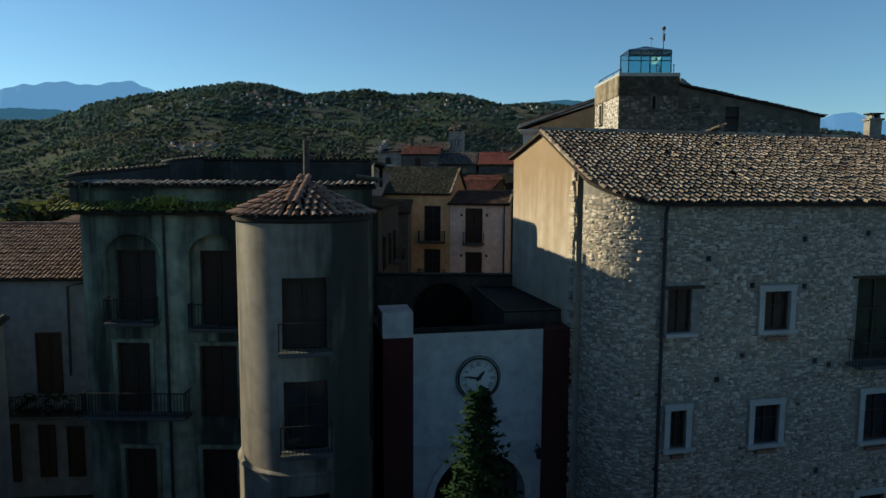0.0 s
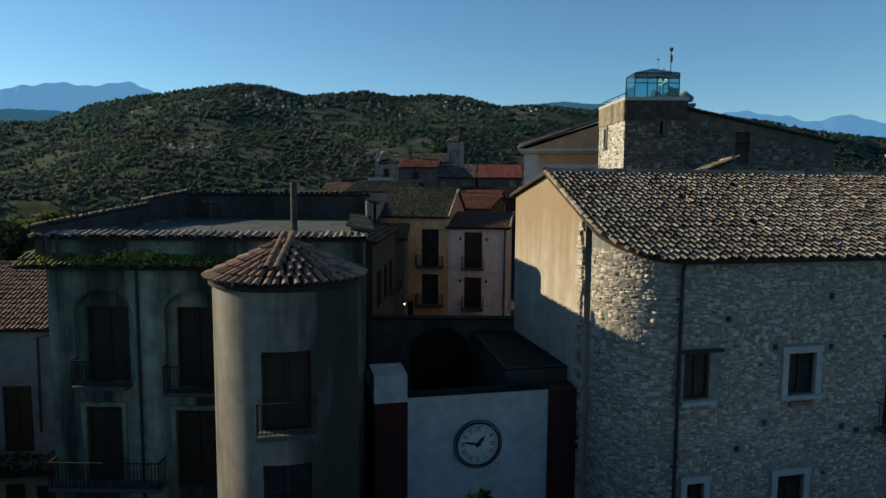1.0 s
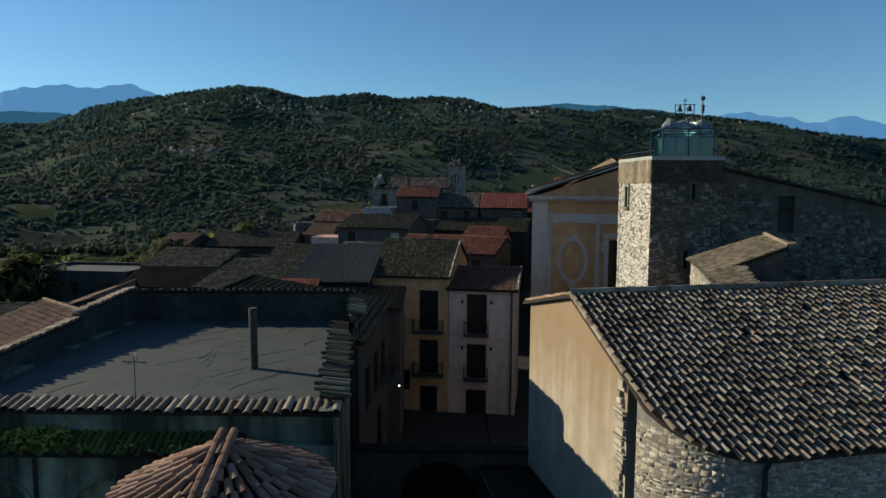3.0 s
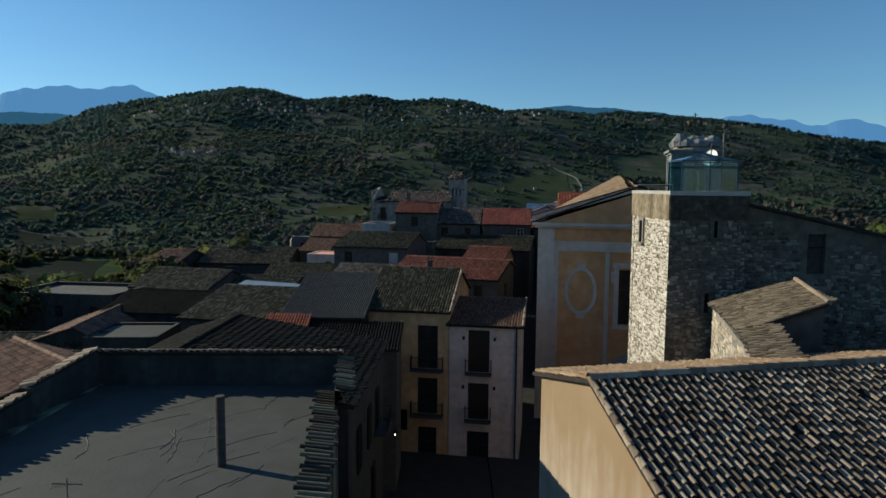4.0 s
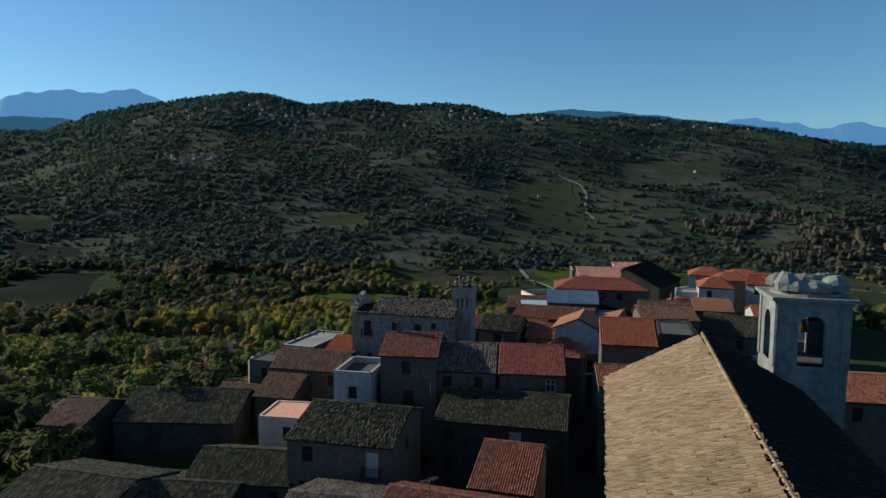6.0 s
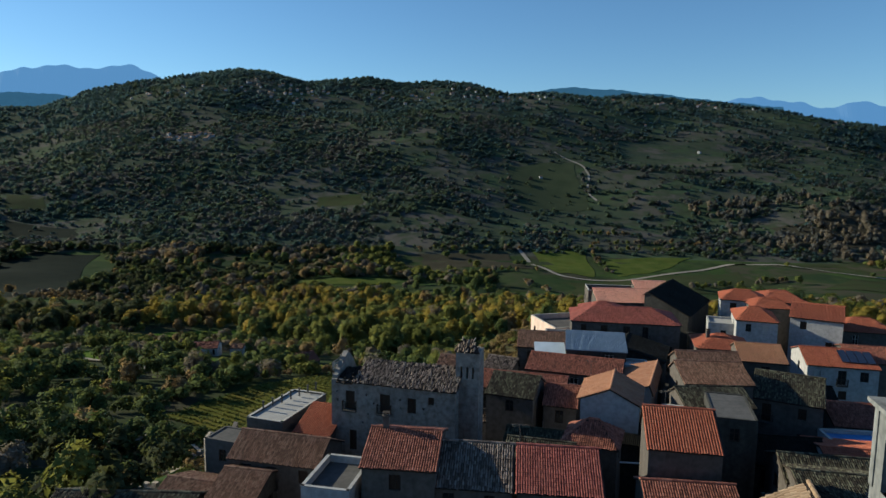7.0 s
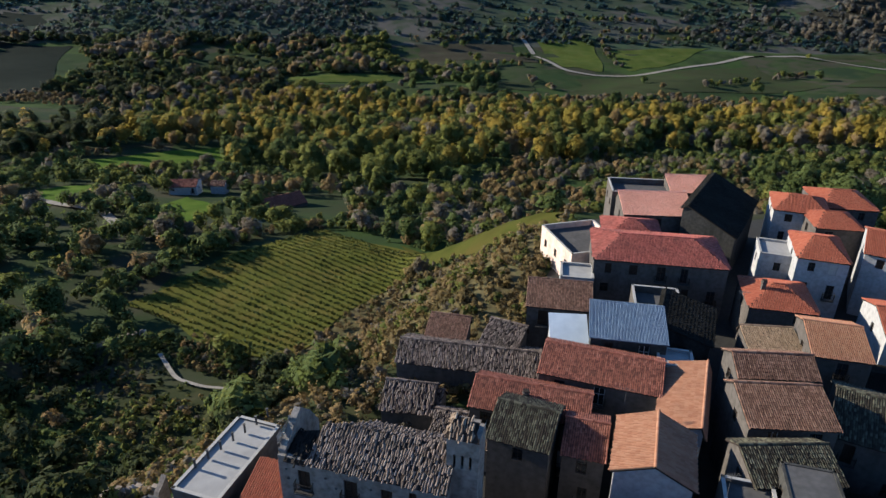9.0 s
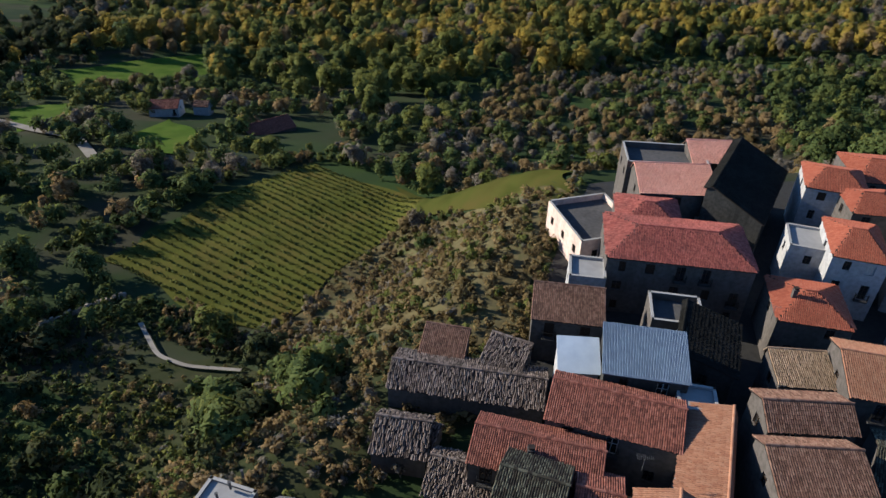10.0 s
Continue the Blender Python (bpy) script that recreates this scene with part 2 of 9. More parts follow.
# plaster band twice: rain-streaked for the lit face, darkened for the shaded ones
M["band_sunny"] = mat("rain-streaked ochre plaster for the lit face", [(0.150, 0.118, 0.080), (0.225, 0.180, 0.128), (0.300, 0.245, 0.180)], 3, 0.95, 0.5, streak=1.0, stain=0.9, stain_col=(0.022, 0.018, 0.013), soak=0.42)
M["band_dark"] = mat("streaked weathered plaster darkened for shaded faces", [(0.030, 0.027, 0.020), (0.060, 0.052, 0.040), (0.115, 0.098, 0.074)], 3, 0.95, 0.5, streak=1.0, stain=0.8, stain_col=(0.012, 0.011, 0.009), soak=0.45)
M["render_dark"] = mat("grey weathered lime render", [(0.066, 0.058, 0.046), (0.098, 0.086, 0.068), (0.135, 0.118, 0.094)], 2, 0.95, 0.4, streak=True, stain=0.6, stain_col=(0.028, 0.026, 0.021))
# white plaster with the shade of its closed-in corner put into the colour
M["plaster_faded"] = mat("white plaster darkened for shade", [(0.128, 0.136, 0.142), (0.167, 0.175, 0.183), (0.200, 0.210, 0.217)], 2, 0.9, 0.2, streak=True, stain=0.5, stain_col=(0.045, 0.05, 0.05))
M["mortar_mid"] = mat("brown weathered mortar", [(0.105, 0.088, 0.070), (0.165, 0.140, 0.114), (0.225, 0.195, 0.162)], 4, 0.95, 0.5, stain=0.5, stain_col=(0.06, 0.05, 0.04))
M["plaster_gable"] = mat("cream lime plaster with brown water stains", [(0.330, 0.285, 0.232), (0.405, 0.352, 0.292), (0.455, 0.400, 0.340)], 1.5, 0.95, 0.3, streak=True, stain=0.4, stain_col=(0.190, 0.140, 0.090), soak=0.40)
stained_top(M["plaster_gable"], 12.6, 16.6, (0.215, 0.140, 0.074))
M["tile_lush"] = mat("clay tiles under bright moss", [(0.036, 0.031, 0.018), (0.072, 0.074, 0.015), (0.120, 0.124, 0.021), (0.156, 0.155, 0.036)], 3, 0.95, 0.4, island=0.6, stain=0.5, stain_col=(0.030, 0.028, 0.018))
# lichened stones, darkened further for walls that stand in shade
M["stone_shade"] = mat("lichened rubble stones darkened for shade", [(0.068, 0.061, 0.051), (0.105, 0.095, 0.078), (0.153, 0.136, 0.112), (0.238, 0.212, 0.178)], 5, 0.95, 0.5, island=0.5, stain=0.7, stain_col=(0.025, 0.024, 0.02), fine=22)
M["mortar"] = mat("lime mortar", [(0.139, 0.124, 0.109), (0.200, 0.180, 0.159), (0.246, 0.224, 0.201)], 4, 0.95, 0.5, stain=0.45, stain_col=(0.085, 0.076, 0.070))
M["plaster_ruin"] = mat("cracked grey plaster over rubble", [(0.130, 0.118, 0.106), (0.215, 0.198, 0.180), (0.275, 0.255, 0.235)], 2, 0.95, 0.5, streak=True, stain=0.55, stain_col=(0.075, 0.066, 0.058))
M["stone_frame"] = mat("pale cut stone", [(0.315, 0.306, 0.292), (0.383, 0.376, 0.356)], 4, 0.9, 0.25, stain=0.35, stain_col=(0.150, 0.139, 0.128))
M["concrete"] = mat("grey concrete", [(0.065, 0.065, 0.064), (0.094, 0.091, 0.091)], 2, 0.95, 0.3, stain=0.5, stain_col=(0.029, 0.029, 0.031))
M["slab_white"] = mat("pale terrace screed", [(0.259, 0.257, 0.255), (0.313, 0.312, 0.306)], 1, 0.9, 0.2, stain=0.35, stain_col=(0.151, 0.148, 0.144))
M["membrane"] = mat("grey roofing felt", [(0.045, 0.047, 0.045), (0.062, 0.064, 0.060)], 1.2, 0.8, 0.25, stain=0.45, stain_col=(0.034, 0.035, 0.038), fine=8)
M["wood"] = mat("dark brown wood", [(0.022, 0.013, 0.008), (0.040, 0.024, 0.015)], 12, 0.7, 0.3, streak=True, stain=0.4)
M["frame_white"] = mat("white painted frame", [(0.341, 0.341, 0.335), (0.422, 0.422, 0.409)], 8, 0.6, 0.1, stain=0.2)
M["glass_dark"] = mat("dim window glass", [(0.012, 0.014, 0.016), (0.03, 0.033, 0.036)], 1.2, 0.08, 0.0, stain=0.2, spec=0.6)
M["iron"] = mat("black wrought iron", [(0.018, 0.018, 0.02), (0.04, 0.038, 0.036)], 20, 0.6, 0.1, metal=0.6)
M["lead"] = mat("dark drainpipe metal", [(0.025, 0.028, 0.03), (0.05, 0.052, 0.055)], 6, 0.55, 0.1, metal=0.5)
M["steel_white"] = mat("white coated metal", [(0.62, 0.63, 0.64), (0.74, 0.75, 0.76)], 5, 0.45, 0.05, stain=0.15)
M["steel_teal"] = mat("blue metal frame", [(0.018, 0.04, 0.075), (0.028, 0.06, 0.11)], 5, 0.4, 0.05, metal=0.4)
M["glass_teal"] = glass_mat("teal tinted glass", (0.42, 0.66, 0.7))
M["soot"] = mat("sooty stack", [(0.03, 0.028, 0.026), (0.07, 0.06, 0.055)], 6, 0.9, 0.2)
M["paint_blue"] = mat("blue waterproof paint", [(0.05, 0.14, 0.36), (0.09, 0.22, 0.48)], 1.5, 0.6, 0.1, stain=0.3, stain_col=(0.2, 0.28, 0.4))
M["solar"] = mat("dark solar panel", [(0.01, 0.014, 0.03), (0.02, 0.025, 0.05)], 2, 0.12, 0.0, stain=0.1, spec=0.6)
M["bronze"] = mat("bronze bell", [(0.025, 0.019, 0.007), (0.040, 0.030, 0.013)], 6, 0.45, 0.1, metal=0.8)
M["ink"] = mat("black clock paint", [(0.015, 0.015, 0.017), (0.03, 0.03, 0.03)], 10, 0.7, 0.0)
M["dial"] = mat("pale clock dial", [(0.396, 0.396, 0.389), (0.461, 0.461, 0.446)], 3, 0.7, 0.1, stain=0.2)
M["paving"] = mat("dark stone paving", [(0.019, 0.019, 0.019), (0.034, 0.033, 0.030)], 1.5, 0.9, 0.4, stain=0.4)
M["field"] = mat("green field", [(0.044, 0.064, 0.014), (0.060, 0.082, 0.018), (0.080, 0.096, 0.026)], 0.05, 0.95, 0.4, stain=0.45, stain_col=(0.071, 0.071, 0.016), fine=2, spec=0.02)
M["field_dull"] = mat("dull winter field", [(0.026, 0.034, 0.015), (0.035, 0.043, 0.020), (0.032, 0.050, 0.018)], 0.03, 0.95, 0.4, stain=0.45, stain_col=(0.040, 0.041, 0.022), fine=2, spec=0.02)
M["field_slope"] = mat("dull hillside grass", [(0.032, 0.045, 0.025), (0.040, 0.052, 0.030), (0.045, 0.058, 0.032)], 0.03, 0.95, 0.4, stain=0.45, stain_col=(0.036, 0.044, 0.028), fine=2, spec=0.02)
M["lawn"] = mat("bright garden grass", [(0.046, 0.082, 0.010), (0.064, 0.108, 0.014), (0.088, 0.122, 0.020)], 0.12, 0.95, 0.4, stain=0.4, stain_col=(0.050, 0.060, 0.016), fine=2, spec=0.02)
M["field_bare"] = mat("dark bare soil", [(0.005, 0.010, 0.008), (0.007, 0.013, 0.010), (0.009, 0.014, 0.011)], 0.05, 0.95, 0.4, stain=0.3, stain_col=(0.012, 0.016, 0.013), fine=2, spec=0.02)
M["field_dry"] = mat("dry pale pasture", [(0.032, 0.031, 0.021), (0.040, 0.037, 0.027), (0.046, 0.046, 0.032)], 0.05, 0.95, 0.4, stain=0.4, stain_col=(0.035, 0.039, 0.027), fine=2, spec=0.02)
M["grass_vine"] = mat("vineyard grass", [(0.055, 0.064, 0.012), (0.080, 0.086, 0.017), (0.101, 0.086, 0.022)], 0.12, 0.95, 0.4, stain=0.4, stain_col=(0.071, 0.048, 0.017), fine=3, spec=0.02)
M["grass_strip"] = mat("vineyard grass", [(0.034, 0.042, 0.008), (0.050, 0.057, 0.012), (0.063, 0.057, 0.015)], 0.12, 0.95, 0.4, stain=0.4, stain_col=(0.071, 0.048, 0.017), fine=3, spec=0.02)
M["grass_rough"] = mat("rough olive grass", [(0.024, 0.030, 0.014), (0.036, 0.042, 0.019), (0.050, 0.050, 0.026)], 0.25, 0.95, 0.5, stain=0.4, stain_col=(0.022, 0.026, 0.014), fine=4, spec=0.02)
M["grass_straw"] = mat("dry straw grass", [(0.06, 0.052, 0.026), (0.09, 0.075, 0.038), (0.115, 0.1, 0.05), (0.07, 0.08, 0.03)], 0.25, 0.95, 0.5, stain=0.45, stain_col=(0.05, 0.055, 0.024), fine=4, spec=0.02)
M["track"] = mat("pale gravel road", [(0.211, 0.192, 0.167), (0.273, 0.254, 0.223)], 0.3, 0.95, 0.3, stain=0.3, stain_col=(0.124, 0.112, 0.087), spec=0.02)
M["bark"] = mat("grey-brown bark", [(0.06, 0.045, 0.03), (0.12, 0.095, 0.07)], 8, 0.95, 0.5)


def leaf_mat(name, cols, airy=0.0, hole=0.45, own=0.15, flat=0.0):
    """Leaves: their shade follows the rounded crown, their colour varies from patch to patch and tree to tree. airy: size of the gaps between leaves."""
    m = bpy.data.materials.new(name)
    m.use_nodes = True
    nt = m.node_tree
    N, L = nt.nodes, nt.links
    p = N["Principled BSDF"]
    p.inputs["Roughness"].default_value, p.inputs["Specular IOR Level"].default_value = 0.9, 0.05
    co = N.new("ShaderNodeTexCoord")
    fac = None
    for sc, w in ((0.025, 0.34), (0.2, 0.42), (1.3, 0.24)):
        nz, mu = N.new("ShaderNodeTexNoise"), N.new("ShaderNodeMath")
        nz.inputs["Scale"].default_value, nz.inputs["Detail"].default_value = sc, 2
        L.new(co.outputs["Object"], nz.inputs["Vector"])
        mu.operation = "MULTIPLY_ADD"
        mu.inputs[1].default_value = w
        if fac is None:
            mu.inputs[2].default_value = 0.0
        else:
            L.new(fac, mu.inputs[2])
        L.new(nz.outputs["Fac"], mu.inputs[0])
        fac = mu.outputs[0]
    ramp = N.new("ShaderNodeValToRGB")
    e = ramp.color_ramp.elements
    for k, c in enumerate(cols):
        pos = 0.4 + 0.2 * k / max(1, len(cols) - 1)
        el = e[k] if k < 2 else e.new(pos)
        el.position, el.color = pos, (*c, 1)
    L.new(fac, ramp.inputs["Fac"])
    L.new(ramp.outputs["Color"], p.inputs["Base Color"])
    tr, mx = N.new("ShaderNodeBsdfTranslucent"), N.new("ShaderNodeAddShader")
    thin = N.new("ShaderNodeMix")
    thin.data_type, thin.blend_type = "RGBA", "MULTIPLY"
    thin.inputs[0].default_value, thin.inputs[7].default_value = 1.0, (0.72, 0.72, 0.72, 1)
    L.new(ramp.outputs["Color"], thin.inputs[6])
    L.new(thin.outputs[2], tr.inputs["Color"])
    # leaves in a crown share its rounding, with a little lean of their own
    at, geo, vm, nv = N.new("ShaderNodeAttribute"), N.new("ShaderNodeNewGeometry"), N.new("ShaderNodeVectorMath"), N.new("ShaderNodeVectorMath")
    at.attribute_name = "crown"
    vm.operation, nv.operation = "MULTIPLY_ADD", "NORMALIZE"
    vm.inputs[1].default_value = (own, own, own)
    L.new(geo.outputs["Normal"], vm.inputs[0])
    L.new(at.outputs["Vector"], vm.inputs[2])
    up = N.new("ShaderNodeVectorMath")
    up.inputs[1].default_value = (0.0, 0.0, flat)
    L.new(vm.outputs[0], up.inputs[0])
    L.new(up.outputs[0], nv.inputs[0])
    L.new(nv.outputs[0], p.inputs["Normal"])
    L.new(nv.outputs[0], tr.inputs["Normal"])
    L.new(p.outputs[0], mx.inputs[0])
    L.new(tr.outputs[0], mx.inputs[1])
    last = mx.outputs[0]
    if airy:
        nz, gap, air, mx2 = N.new("ShaderNodeTexNoise"), N.new("ShaderNodeMapRange"), N.new("ShaderNodeBsdfTransparent"), N.new("ShaderNodeMixShader")
        nz.inputs["Scale"].default_value, nz.inputs["Detail"].default_value = airy, 2
        gap.inputs["From Min"].default_value, gap.inputs["From Max"].default_value = hole, hole + 0.06
        L.new(co.outputs["Object"], nz.inputs["Vector"])
        L.new(nz.outputs["Fac"], gap.inputs["Value"])
        L.new(gap.outputs["Result"], mx2.inputs[0])
        L.new(air.outputs[0], mx2.inputs[1])
        L.new(last, mx2.inputs[2])
        last = mx2.outputs[0]
    L.new(last, N["Material Output"].inputs["Surface"])
    return m


def ground_mat(name, cols, cell, cover):
    """Fields of different crops and fallow, with grass and scrub in patches over them."""
    m = mat(name, cover, 0.05, 0.95, 0.6, stain=0.45, stain_col=(0.024, 0.030, 0.013), fine=1.2, spec=0.02)
    nt = m.node_tree
    N, L = nt.nodes, nt.links
    p = N["Principled BSDF"]
    old_col = p.inputs["Base Color"].links[0].from_socket
    co, mp, nz, ad = N.new("ShaderNodeTexCoord"), N.new("ShaderNodeMapping"), N.new("ShaderNodeTexNoise"), N.new("ShaderNodeVectorMath")
    mp.inputs["Scale"].default_value = (1 / cell, 1.5 / cell, 0.0)
    nz.inputs["Scale"].default_value, nz.inputs["Detail"].default_value = 0.012, 2
    ad.operation = "MULTIPLY_ADD"
    ad.inputs[1].default_value = (70, 70, 0)
    L.new(co.outputs["Object"], nz.inputs["Vector"])
    L.new(nz.outputs["Color"], ad.inputs[0])
    L.new(co.outputs["Object"], ad.inputs[2])
    L.new(ad.outputs[0], mp.inputs["Vector"])
    vo, sp, ramp, mx = N.new("ShaderNodeTexVoronoi"), N.new("ShaderNodeSeparateColor"), N.new("ShaderNodeValToRGB"), N.new("ShaderNodeMix")
    vo.inputs["Scale"].default_value = 1.0
    L.new(mp.outputs["Vector"], vo.inputs["Vector"])
    L.new(vo.outputs["Color"], sp.inputs["Color"])
    ramp.color_ramp.interpolation = "CONSTANT"
    e = ramp.color_ramp.elements
    for k, c in enumerate(cols):
        el = e[k] if k < 2 else e.new(k / len(cols))
        el.position, el.color = k / len(cols), (*c, 1)
    L.new(sp.outputs[0], ramp.inputs["Fac"])
    mx.data_type = "RGBA"
    n2, mr = N.new("ShaderNodeTexNoise"), N.new("ShaderNodeMapRange")
    n2.inputs["Scale"].default_value, n2.inputs["Detail"].default_value = 0.035, 5
    L.new(co.outputs["Object"], n2.inputs["Vector"])
    mr.inputs["From Min"].default_value, mr.inputs["From Max"].default_value = 0.42, 0.6
    L.new(n2.outputs["Fac"], mr.inputs["Value"])
    L.new(mr.outputs["Result"], mx.inputs[0])
    L.new(ramp.outputs["Color"], mx.inputs[6])
    L.new(old_col, mx.inputs[7])
    L.new(mx.outputs[2], p.inputs["Base Color"])
    return m


M["ground"] = ground_mat("fields, grass and scrub soil", [(0.026, 0.044, 0.018), (0.044, 0.044, 0.030), (0.032, 0.053, 0.018), (0.052, 0.049, 0.034), (0.040, 0.064, 0.020), (0.036, 0.045, 0.024), (0.022, 0.036, 0.018)], 95.0, [(0.017, 0.030, 0.013), (0.026, 0.042, 0.017), (0.034, 0.049, 0.021), (0.042, 0.049, 0.028)])
# paler and greyer than the near ground, a touch of haze in the colour
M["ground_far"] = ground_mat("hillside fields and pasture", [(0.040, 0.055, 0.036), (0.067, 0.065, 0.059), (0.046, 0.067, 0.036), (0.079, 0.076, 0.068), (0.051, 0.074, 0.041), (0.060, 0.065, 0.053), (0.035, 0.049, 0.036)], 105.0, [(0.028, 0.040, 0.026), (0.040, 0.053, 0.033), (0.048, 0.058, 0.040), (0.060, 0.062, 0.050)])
M["leaf_holm"] = leaf_mat("dark holm oak leaves", [(0.020, 0.027, 0.011), (0.032, 0.040, 0.016), (0.050, 0.054, 0.022)], 1.6)
M["leaf_dark"] = leaf_mat("dark evergreen leaves", [(0.036, 0.050, 0.017), (0.058, 0.076, 0.024), (0.084, 0.102, 0.032)], 1.6)
M["leaf_mid"] = leaf_mat("olive green leaves", [(0.054, 0.064, 0.018), (0.086, 0.096, 0.024), (0.124, 0.126, 0.032)], 1.6)
M["leaf_yellow"] = leaf_mat("yellow autumn leaves", [(0.113, 0.103, 0.022), (0.172, 0.137, 0.027), (0.227, 0.162, 0.032)], 1.6)
M["leaf_straw"] = leaf_mat("dry straw grass and twigs", [(0.090, 0.070, 0.030), (0.131, 0.098, 0.042), (0.172, 0.129, 0.059)], 2.6)
M["leaf_rust"] = leaf_mat("rusty bare twigs", [(0.092, 0.068, 0.032), (0.138, 0.098, 0.046), (0.182, 0.132, 0.064)], 2.6)
M["leaf_grey"] = leaf_mat("grey bare twigs", [(0.075, 0.065, 0.049), (0.109, 0.095, 0.073), (0.143, 0.128, 0.100)], 2.6)
# far leaves: distance haze is mixed into these bluish colours
M["leaf_far"] = leaf_mat("distant woods tinted blue-green for haze", [(0.028, 0.056, 0.059), (0.042, 0.076, 0.074), (0.056, 0.094, 0.086)], 1.0, flat=2.4)
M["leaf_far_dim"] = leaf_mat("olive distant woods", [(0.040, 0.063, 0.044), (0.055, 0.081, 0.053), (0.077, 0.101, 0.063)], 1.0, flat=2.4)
M["leaf_far_bare"] = leaf_mat("bare distant woods greyed for haze", [(0.064, 0.076, 0.073), (0.084, 0.091, 0.088), (0.111, 0.111, 0.106)], 1.0, flat=2.4)
M["leaf_ridge"] = leaf_mat("ridge woods tinted blue-green for haze", [(0.042, 0.078, 0.087), (0.055, 0.095, 0.102), (0.068, 0.110, 0.114)], 1.0, flat=2.4)
M["fir"] = leaf_mat("fir needles", [(0.005, 0.013, 0.006), (0.009, 0.021, 0.009), (0.016, 0.031, 0.013)])
M["ivy"] = leaf_mat("yellow-green moss and weeds", [(0.150, 0.150, 0.030), (0.230, 0.225, 0.045), (0.310, 0.290, 0.060)])


# ---- mesh tools ----
class Bag:
    """Collects faces; each goes with a material slot."""

    def __init__(self):
        self.v, self.f, self.m = [], [], []

    def poly(self, pts, m=0):
        k = len(self.v)
        self.v += [tuple(p) for p in pts]
        self.f.append(tuple(range(k, k + len(pts))))
        self.m.append(m)

    def solid(self, pts, off, m=0):
        """A slab: the polygon pts and its copy moved by off."""
        a = [Vector(p) for p in pts]
        b = [p + Vector(off) for p in a]
        self.poly(a, m)
        self.poly(b[::-1], m)
        for i in range(len(a)):
            j = (i + 1) % len(a)
            self.poly((a[j], a[i], b[i], b[j]), m)

    def box(self, c, s, rz=0.0, m=0, rx=0.0, ry=0.0):
        R = Euler((rx, ry, rz)).to_matrix()
        c = Vector(c)
        P = [c + R @ Vector((x * s[0] / 2, y * s[1] / 2, z * s[2] / 2)) for x in (-1, 1) for y in (-1, 1) for z in (-1, 1)]
        for q in ((0, 1, 3, 2), (4, 6, 7, 5), (0, 4, 5, 1), (2, 3, 7, 6), (0, 2, 6, 4), (1, 5, 7, 3)):
            self.poly([P[i] for i in q], m)

    def tube(self, pts, r, n=8, m=0, r2=None):
        pts = [Vector(p) for p in pts]
        k0 = len(self.v)
        cnt = len(pts)
        for i, p in enumerate(pts):
            d = (pts[min(i + 1, cnt - 1)] - pts[max(i - 1, 0)]).normalized()
            a = d.orthogonal().normalized()
            b = d.cross(a)
            rr = r if r2 is None else r + (r2 - r) * i / max(1, cnt - 1)
            for j in range(n):
                t = 2 * math.pi * j / n
                self.v.append(tuple(p + a * math.cos(t) * rr + b * math.sin(t) * rr))
        for i in range(cnt - 1):
            for j in range(n):
                j2 = (j + 1) % n
                self.f.append((k0 + i * n + j, k0 + i * n + j2, k0 + (i + 1) * n + j2, k0 + (i + 1) * n + j))
                self.m.append(m)
        self.f.append(tuple(k0 + j for j in reversed(range(n))))
        self.f.append(tuple(k0 + (cnt - 1) * n + j for j in range(n)))
        self.m += [m, m]

    def lathe(self, prof, c, n=24, m=0, a0=0.0, a1=2 * math.pi):
        """Turns a profile of (radius, z) about the upright through c."""
        k0 = len(self.v)
        full = abs(a1 - a0 - 2 * math.pi) < 1e-6
        cols = n if full else n + 1
        for r, z in prof:
            for j in range(cols):
                t = a0 + (a1 - a0) * j / n
                self.v.append((c[0] + r * math.cos(t), c[1] + r * math.sin(t), c[2] + z))
        for i in range(len(prof) - 1):
            for j in range(n):
                j2 = (j + 1) % cols
                self.f.append((k0 + i * cols + j, k0 + i * cols + j2, k0 + (i + 1) * cols + j2, k0 + (i + 1) * cols + j))
                self.m.append(m)

    def mesh(self, name, mats):
        me = bpy.data.meshes.new(name)
        me.from_pydata(self.v, [], self.f)
        for q in mats:
            me.materials.append(M[q])
        if len(mats) > 1:
            me.polygons.foreach_set("material_index", self.m)
        me.update()
        return me


def arrays_mesh(name, verts, faces, mats, index=None, smooth=False):
    """A mesh from arrays: verts (n, 3), faces (m, k)."""
    me = bpy.data.meshes.new(name)
    n, (cnt, k) = len(verts), faces.shape
    me.vertices.add(n)
    me.vertices.foreach_set("co", np.ascontiguousarray(verts, dtype=np.float32).ravel())
    me.loops.add(cnt * k)
    me.loops.foreach_set("vertex_index", np.ascontiguousarray(faces, dtype=np.int32).ravel())
    me.polygons.add(cnt)
    me.polygons.foreach_set("loop_start", np.arange(0, cnt * k, k, dtype=np.int32))
    me.polygons.foreach_set("loop_total", np.full(cnt, k, dtype=np.int32))
    for q in mats:
        me.materials.append(M[q])
    if index is not None:
        me.polygons.foreach_set("material_index", np.asarray(index, dtype=np.int32))
    if smooth:
        me.polygons.foreach_set("use_smooth", np.ones(cnt, dtype=bool))
    me.update(calc_edges=True)
    return me


def base(name, at, label, category, group="", kind=""):
    """The Empty that carries a thing's parts."""
    ob = new(name)
    ob.empty_display_size = 0.3
    ob.matrix_world = Matrix.Translation(at)
    ob.location = at
    return tagged(ob, label, category, group, kind)


